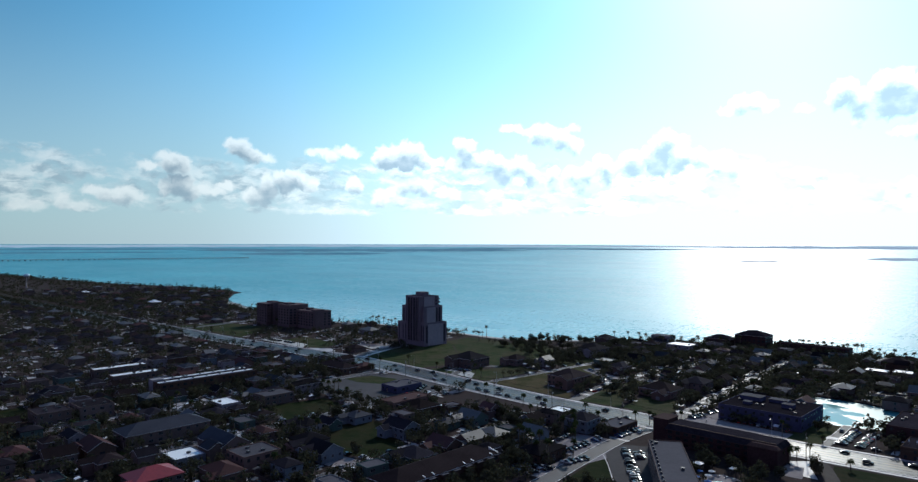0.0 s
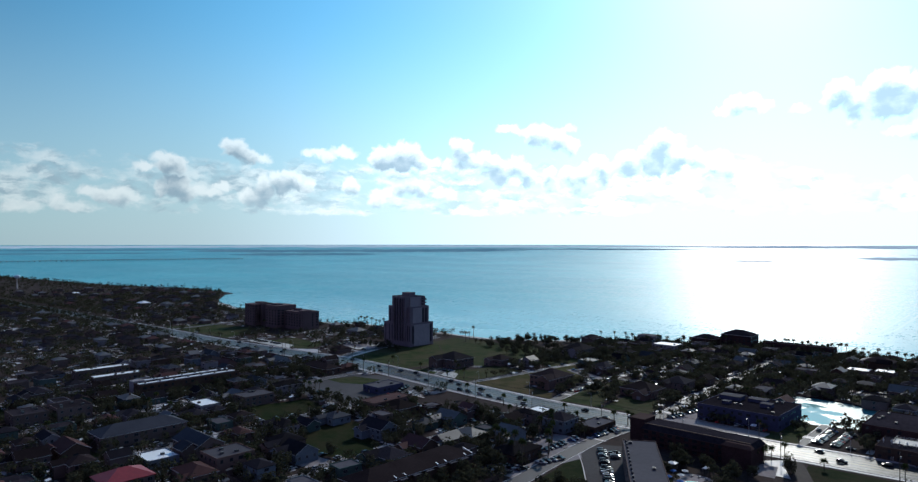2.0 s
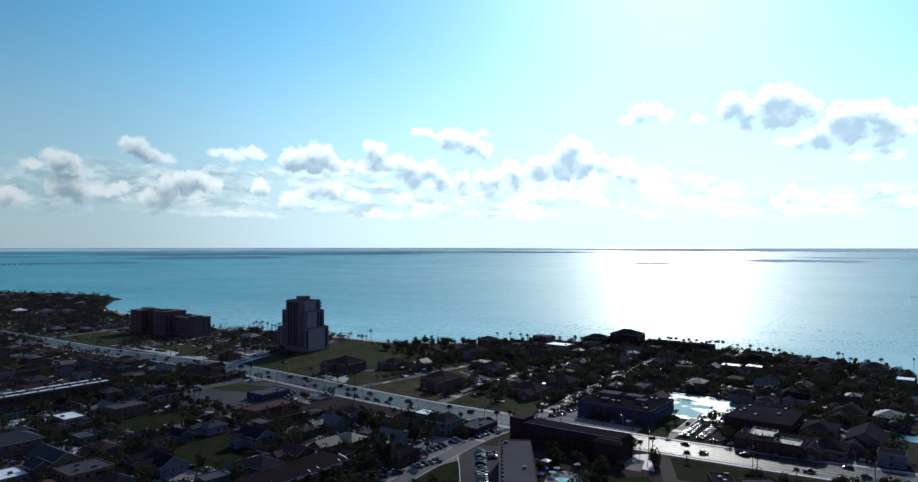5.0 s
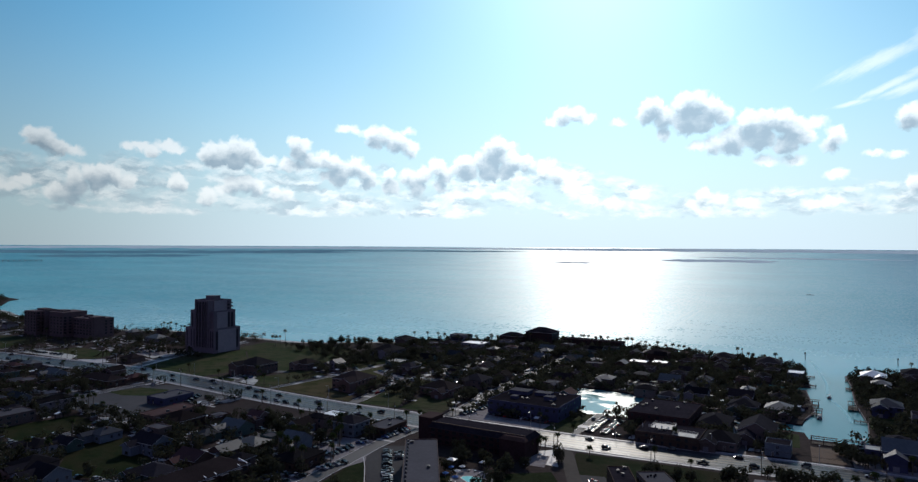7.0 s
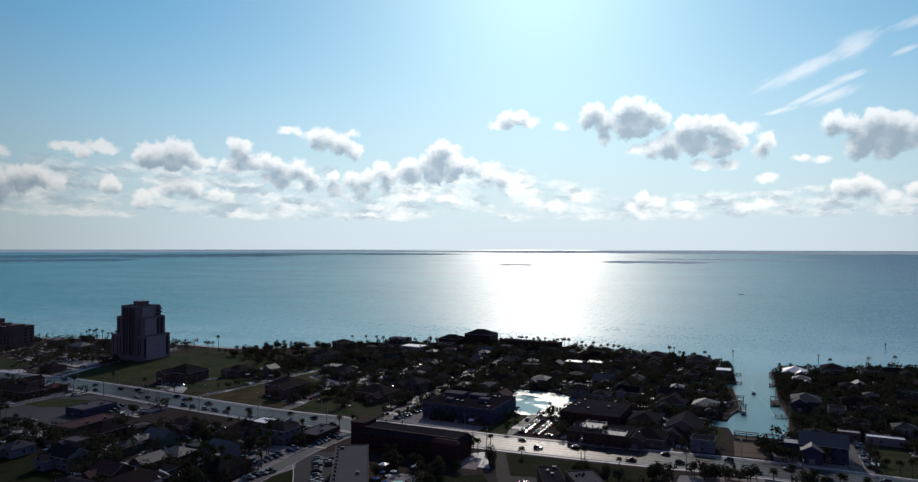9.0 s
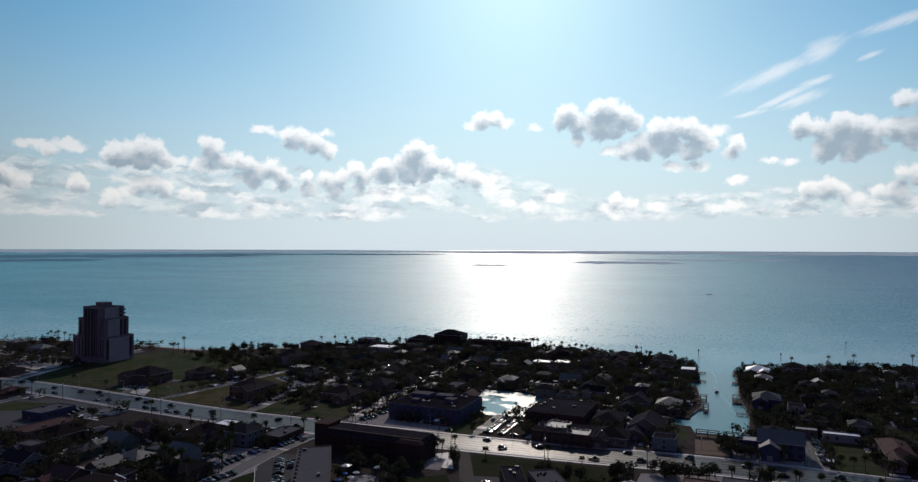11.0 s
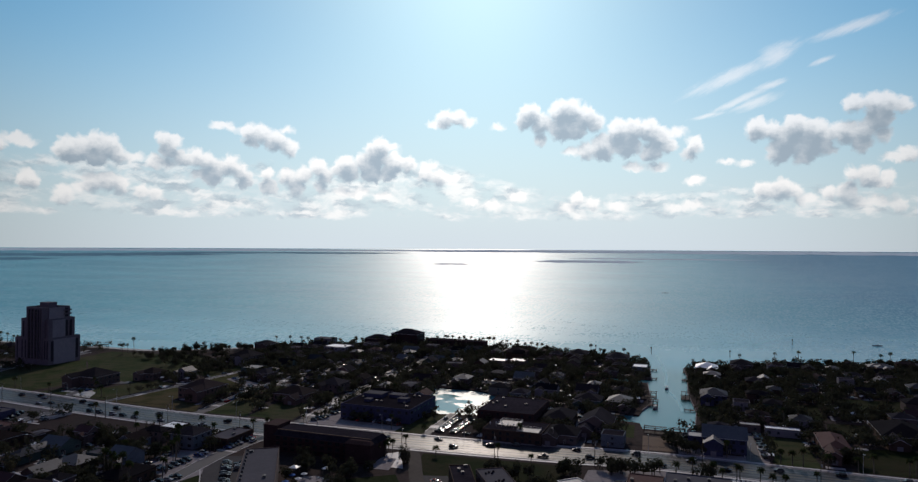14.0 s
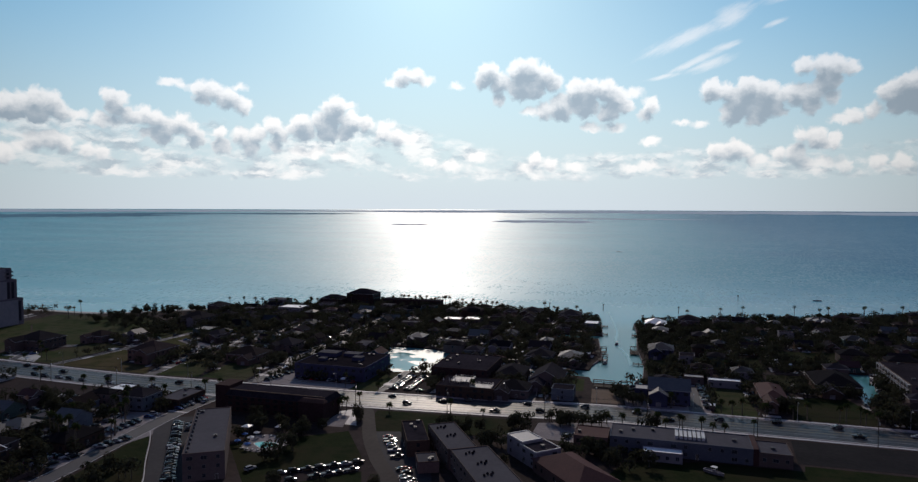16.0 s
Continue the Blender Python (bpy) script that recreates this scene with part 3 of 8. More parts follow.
class Form:
    """Collects boxes, prisms and faces with a material slot each; becomes one mesh."""

    def __init__(self):
        self.v, self.f, self.m = [], [], []

    def poly(self, pts, faces, slot=0):
        k = len(self.v)
        self.v += [tuple(p) for p in pts]
        self.f += [tuple(k + i for i in f) for f in faces]
        self.m += [slot] * len(faces)

    def box(self, x0, y0, z0, x1, y1, z1, slot=0):
        p = [(x0, y0, z0), (x1, y0, z0), (x1, y1, z0), (x0, y1, z0), (x0, y0, z1), (x1, y0, z1), (x1, y1, z1), (x0, y1, z1)]
        self.poly(p, [(3, 2, 1, 0), (4, 5, 6, 7), (0, 1, 5, 4), (1, 2, 6, 5), (2, 3, 7, 6), (3, 0, 4, 7)], slot)

    def slab(self, outline, z0, z1, slot=0):
        n = len(outline)
        p = [(x, y, z0) for x, y in outline] + [(x, y, z1) for x, y in outline]
        self.poly(p, [tuple(range(n - 1, -1, -1)), tuple(range(n, 2 * n))] + [(i, (i + 1) % n, n + (i + 1) % n, n + i) for i in range(n)], slot)

    def tube(self, rings, sides=8, slot=0):
        """rings: (x, y, z, radius) from one end to the other, closed at both."""
        pts, faces = [], []
        for x, y, z, r in rings:
            pts += [(x + r * math.cos(2 * math.pi * i / sides), y + r * math.sin(2 * math.pi * i / sides), z) for i in range(sides)]
        for k in range(len(rings) - 1):
            faces += [(k * sides + i, k * sides + (i + 1) % sides, (k + 1) * sides + (i + 1) % sides, (k + 1) * sides + i) for i in range(sides)]
        faces += [tuple(range(sides - 1, -1, -1)), tuple((len(rings) - 1) * sides + i for i in range(sides))]
        self.poly(pts, faces, slot)

    def beam(self, a, b, r, sides=5, slot=0):
        """A round bar between two points."""
        a, b = Vector(a), Vector(b)
        d = (b - a).normalized()
        u = d.orthogonal().normalized()
        w = d.cross(u)
        ring = [(math.cos(2 * math.pi * i / sides), math.sin(2 * math.pi * i / sides)) for i in range(sides)]
        pts = [a + r * (c * u + s * w) for c, s in ring] + [b + r * (c * u + s * w) for c, s in ring]
        self.poly(pts, [(i, (i + 1) % sides, sides + (i + 1) % sides, sides + i) for i in range(sides)]
                  + [tuple(range(sides - 1, -1, -1)), tuple(range(sides, 2 * sides))], slot)

    def mesh(self, name, *materials, smooth=False):
        me = bpy.data.meshes.new(name)
        me.from_pydata(self.v, [], self.f)
        for mm in materials:
            me.materials.append(mm)
        me.polygons.foreach_set("material_index", self.m)
        if smooth:
            me.polygons.foreach_set("use_smooth", [True] * len(self.f))
        me.update()
        return me


def part(name, mesh, parent, label="", at=None):
    ob = new(name, mesh)
    ob.parent = parent
    if at is not None:
        ob.matrix_basis = at
    return tagged(ob, label)


def thing(name, x, y, z, label, category, group="", turn=0.0):
    ob = new(name)
    ob.empty_display_size = 0.3
    ob.matrix_basis = pose(x, y, z, 0, 0, turn)
    return tagged(ob, label, category, group)


def ground_piece(name, form, material, label, category="ground"):
    return tagged(new(name, form.mesh(name, material)), label, category, kind="structure")


def inside(x, y, poly):
    hit = False
    for (x1, y1), (x2, y2) in zip(poly, poly[1:] + poly[:1]):
        if (y1 > y) != (y2 > y) and x < (x2 - x1) * (y - y1) / (y2 - y1) + x1:
            hit = not hit
    return hit


def spline(points, step=12.0):
    """A smooth line through the points."""
    p = [Vector(q) for q in points]
    p = [2 * p[0] - p[1]] + p + [2 * p[-1] - p[-2]]
    out = []
    for a, b, c, d in zip(p, p[1:], p[2:], p[3:]):
        k = max(1, int((c - b).length / step))
        for i in range(k):
            t = i / k
            out.append(0.5 * ((2 * b) + (c - a) * t + (2 * a - 5 * b + 4 * c - d) * t * t + (3 * b - a - 3 * c + d) * t ** 3))
    return out + [p[-2]]


def ribbon(form, line, left, right, z0, z1, slot=0):
    """A strip along a line between two sideways offsets, with thickness."""
    pts = []
    for i, q in enumerate(line):
        d = (line[min(i + 1, len(line) - 1)] - line[max(i - 1, 0)]).normalized()
        nrm = Vector((-d.y, d.x))
        for off in (left, right):
            s = q + nrm * off
            pts += [(s.x, s.y, z0), (s.x, s.y, z1)]
    faces = []
    for i in range(len(line) - 1):
        a, b = 4 * i, 4 * i + 4
        faces += [(a + 1, a + 3, b + 3, b + 1), (a, a + 1, b + 1, b), (a + 2, b + 2, b + 3, a + 3)]
    e = 4 * (len(line) - 1)
    faces += [(0, 2, 3, 1), (e, e + 1, e + 3, e + 2)]
    form.poly(pts, faces, slot)

# ---- ground, water, roads ----
LAND = [
    (-2600, 480), (-2273, 518), (-1950, 550), (-1650, 588), (-1432, 663), (-1300, 672), (-1209, 655), (-1190, 630), (-1100, 572), (-1018, 529),
    (-891, 503), (-790, 498), (-686, 500), (-646, 522), (-524, 532), (-458, 534), (-432, 545), (-395, 572), (-355, 602), (-300, 628),
    (-247, 668), (-165, 678), (-80, 662), (-20, 642), (-5, 622), (1, 562), (-32, 560), (-33, 548), (-1, 549), (7, 484),
    (3, 462), (2, 448), (-14, 447), (-14, 432), (4, 430), (7, 417), (34, 418), (34, 470), (28, 520), (26, 580), (22, 622),
    (78, 652), (177, 692), (266, 735), (420, 790), (700, 860), (1300, 950), (1300, -900), (-2600, -900),
]
POND = [(-133, 450), (-137, 478), (-112, 478), (-86, 470), (-79, 455), (-77, 423), (-88, 413), (-110, 408), (-124, 424)]
BASIN = [(143, 416), (152, 416), (163, 486), (149, 486), (147, 468)]
WATER_Z = -0.7


def build_land():
    bm = bmesh.new()
    for loop in (LAND, POND, BASIN):
        vs = [bm.verts.new((x, y, 0)) for x, y in loop]
        for a, b in zip(vs, vs[1:] + vs[:1]):
            bm.edges.new((a, b))
    rim = list(bm.edges)
    bmesh.ops.triangle_fill(bm, edges=rim, use_beauty=True)
    for f in bm.faces:
        if f.normal.z < 0:
            f.normal_flip()
    down = bmesh.ops.extrude_edge_only(bm, edges=rim)["geom"]
    for v in down:
        if isinstance(v, bmesh.types.BMVert):
            v.co.z = -2.5
    me = bpy.data.meshes.new("ground")
    bm.to_mesh(me)
    bm.free()
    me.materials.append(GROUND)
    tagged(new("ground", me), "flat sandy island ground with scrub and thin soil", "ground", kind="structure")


def far_z(r):
    """Height of the water sheet at a distance: flat, then rising so that its rim closes with the horizon."""
    if r <= 2500:
        return WATER_Z
    top = 100.0 - WATER_Z
    a = top / 2500 + (0.0050 - top / 2500) * (r - 2500) / 2350
    return 100.0 - a * r


def far_place(az, el):
    """The place on the far sheet at an azimuth and an elevation below the horizon, in degrees."""
    a = math.tan(radians(-el))
    top = 100.0 - WATER_Z
    r = top / a if a > top / 2500 else 2500 + 2350 * (a - top / 2500) / (0.0050 - top / 2500)
    return 20 + r * math.sin(radians(az)), 15 + r * math.cos(radians(az)), far_z(r), r


def build_water():
    f = Form()
    radii = [0, 300, 700, 1200, 1800, 2500] + [2500 + 2350 * i / 24 for i in range(1, 25)]
    k = 144
    pts = [(20 + r * math.sin(2 * math.pi * i / k), 15 + r * math.cos(2 * math.pi * i / k), far_z(r)) for r in radii for i in range(k)]
    faces = [(a * k + i, (a + 1) * k + i, (a + 1) * k + (i + 1) % k, a * k + (i + 1) % k) for a in range(1, len(radii) - 1) for i in range(k)]
    faces += [(0, k + i, k + (i + 1) % k) for i in range(k)]
    f.poly(pts, faces)
    me = f.mesh("water", WATER, smooth=True)
    tagged(new("water", me), "wide turquoise bay glittering under the sun", "water", kind="structure")


build_land()
build_water()
f = Form()
mid = Vector((-107, 446))
f.poly([(*(mid + (Vector(q) - mid) * 1.03), WATER_Z + 0.06) for q in POND], [tuple(range(len(POND)))[::-1]])
ground_piece("pond", f, PONDWATER, "small sheltered pond, calm teal and sun-white", "water")


def land_strip(name, label, spans, material, raise_by=1.0):
    """Low far land between azimuths: rows of azimuth, near elevation, far elevation."""
    f = Form()
    pts = []
    for az, near, far in spans:
        for el, dz in ((near, 0.1), (near + 0.25 * (far - near), raise_by), (far, raise_by)):
            x, y, z, _ = far_place(az, el)
            pts.append((x, y, z + dz))
    faces = []
    for i in range(len(spans) - 1):
        for j in range(2):
            faces.append((3 * i + j, 3 * i + 3 + j, 3 * i + 4 + j, 3 * i + 1 + j))
    f.poly(pts, faces)
    return tagged(new(name, f.mesh(name, material)), label, "land", kind="structure")


# distance haze is mixed into both base colours, pale and bluish
FARSHORE = surface("far_shore_haze", (0.56, 0.67, 0.73), (0.68, 0.78, 0.83), 0.95, 0.02, 0.004, 0.0, spec=0.0)
FARLAND = surface("far_marsh_haze", (0.13, 0.27, 0.34), (0.20, 0.36, 0.43), 0.95, 0.02, 0.004, 0.0, spec=0.0)
rng = random.Random(4)


def ragged(a0, a1, near, far, n):
    rows = []
    for i in range(n + 1):
        t = i / n
        ease = min(1.0, 6 * t, 6 * (1 - t))
        mid = (near + far) / 2
        rows.append((a0 + (a1 - a0) * t, mid + (near - mid) * ease * rng.uniform(0.55, 1.1), mid + (far - mid) * ease * rng.uniform(0.6, 1.0)))
    return rows


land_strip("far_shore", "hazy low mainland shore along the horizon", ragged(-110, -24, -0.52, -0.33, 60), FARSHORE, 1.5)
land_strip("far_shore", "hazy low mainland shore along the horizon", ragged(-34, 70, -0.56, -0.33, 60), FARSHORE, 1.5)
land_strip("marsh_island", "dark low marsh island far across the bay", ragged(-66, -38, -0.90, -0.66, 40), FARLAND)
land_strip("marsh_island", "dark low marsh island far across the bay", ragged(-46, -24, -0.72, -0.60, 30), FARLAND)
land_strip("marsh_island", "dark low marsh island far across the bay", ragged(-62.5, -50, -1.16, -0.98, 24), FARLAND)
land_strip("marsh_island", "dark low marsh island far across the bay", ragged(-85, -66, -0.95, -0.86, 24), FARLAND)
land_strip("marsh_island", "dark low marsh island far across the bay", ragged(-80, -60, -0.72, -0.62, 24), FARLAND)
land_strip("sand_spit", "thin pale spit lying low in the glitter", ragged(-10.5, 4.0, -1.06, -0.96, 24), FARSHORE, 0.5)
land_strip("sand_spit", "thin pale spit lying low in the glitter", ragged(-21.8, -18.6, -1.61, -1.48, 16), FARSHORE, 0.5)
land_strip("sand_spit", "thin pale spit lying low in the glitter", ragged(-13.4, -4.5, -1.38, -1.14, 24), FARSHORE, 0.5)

# the long road, slightly bent, and its pavements
ROAD = spline([(-2500, 235), (-1600, 295), (-815, 327), (-668, 331), (-560, 341), (-465, 352), (-390, 351), (-320, 346), (-250, 343), (-200, 345),
               (-110, 349), (-40, 355), (20, 362), (85, 362), (140, 362), (300, 362), (1200, 362)], 14)


def road_y(x):
    for a, b in zip(ROAD, ROAD[1:]):
        if a.x <= x <= b.x:
            return a.y + (b.y - a.y) * (x - a.x) / (b.x - a.x)
    return 362.0


def build_road():
    f = Form()
    ribbon(f, ROAD, 11.2, -11.2, -0.2, 0.04)
    road = ground_piece("road", f, ROADTOP, "wide pale-grey boulevard of five lanes", "road")
    near = [p for p in ROAD if -950 < p.x < 330]
    for off, w, mm, nm in ((10.4, 0.14, PAINT_W, "edge_line"), (-10.4, 0.14, PAINT_W, "edge_line"), (1.75, 0.14, PAINT_Y, "centre_line"), (-1.75, 0.14, PAINT_Y, "centre_line")):
        f = Form()
        ribbon(f, near, off + w, off - w, 0.0, 0.05)
        part(nm, f.mesh(nm, mm), road)
    for off in (9.2, 7.3, 3.7, 0.0, -3.9, -7.6, -9.3):
        f = Form()
        ribbon(f, near, off + 0.16, off - 0.16, 0.0, 0.046)
        part("road_seam", f.mesh("road_seam", SEAM), road)
    f = Form()
    for off in (5.6, -5.6):
        line = spline([p for p in near], 3.0)
        for i in range(0, len(line) - 2, 4):
            ribbon(f, line[i:i + 2], off + 0.12, off - 0.12, 0.0, 0.05)
    ob = part("lane_dashes", f.mesh("lane_dashes", PAINT_W), road)
    ob["kind"] = "stuff"
    for side in (1, -1):
        f = Form()
        ribbon(f, near, side * 11.2 + 0.18, side * 11.2 - 0.18, -0.2, 0.16)
        ground_piece("kerb", f, PALECONC, "low concrete kerb along the boulevard", "kerb")
        f = Form()
        ribbon(f, near, side * 13.2 + 0.9, side * 13.2 - 0.9, -0.2, 0.15)
        ground_piece("pavement", f, PALECONC, "pale concrete pavement beside the boulevard", "pavement")


build_road()
STREETS = [  # lines of the side streets and their width
    ([(-176, 362), (-180, 410), (-184, 460), (-187, 520), (-193, 600)], 7.5),
    ([(-243, 355), (-252, 410), (-254, 445), (-247, 500), (-240, 560)], 7.0),
    ([(-319, 358), (-312, 410), (-307, 461), (-301, 510)], 4.5),
    ([(-254, 445), (-225, 447), (-187, 452)], 6.0),
    ([(-352, 358), (-362, 380), (-372, 398), (-352, 412)], 5.0),
    ([(-470, 362), (-481, 392), (-492, 468), (-497, 505)], 8.0),
    ([(-620, 345), (-628, 420), (-640, 480)], 7.0),
    ([(-760, 338), (-775, 420), (-800, 470)], 7.0),
    ([(-177, 336), (-178, 302), (-175, 270), (-172, 245), (-169, 219), (-165, 120)], 8.0),
    ([(-240, 330), (-239, 269), (-240, 200), (-241, 120), (-241, 20)], 6.5),
    ([(-325, 335), (-325, 200), (-325, 40)], 6.5),
    ([(-405, 338), (-404, 200), (-404, 40)], 6.5),
    ([(-485, 338), (-484, 200), (-484, 40)], 6.5),
    ([(-565, 330), (-564, 200), (-564, 60)], 6.5),
    ([(-660, 320), (-660, 100)], 6.5),
    ([(-96, 338), (-90, 327), (-82, 310), (-74, 294), (-62, 274), (-50, 257), (-34, 228), (-20, 190)], 6.2),
    ([(-100, 362), (-102, 412)], 4.0),
    ([(61, 374), (60, 400), (60, 426)], 7.0),
    ([(-140, 500), (-60, 520), (-20, 530)], 6.0),
    ([(-20, 372), (-24, 400), (-30, 440)], 5.0),
]
for line, wide in STREETS:
    f = Form()
    ribbon(f, spline(line, 8), wide / 2, -wide / 2, -0.2, 0.05)
    street = ground_piece("street", f, DRIVETOP if line[0] == (-96, 338) else STREETTOP, "narrow brown drive curving off the boulevard" if line[0] == (-96, 338) else "narrow grey side street", "road")
    for side in (1, -1) if line[0] != (-96, 338) else ():
        f = Form()
        ribbon(f, spline(line, 8)[1:], side * (wide / 2 + 0.16) + 0.16, side * (wide / 2 + 0.16) - 0.16, -0.2, 0.14)
        part("kerb", f.mesh("kerb", PALECONC), street, "pale concrete kerb")

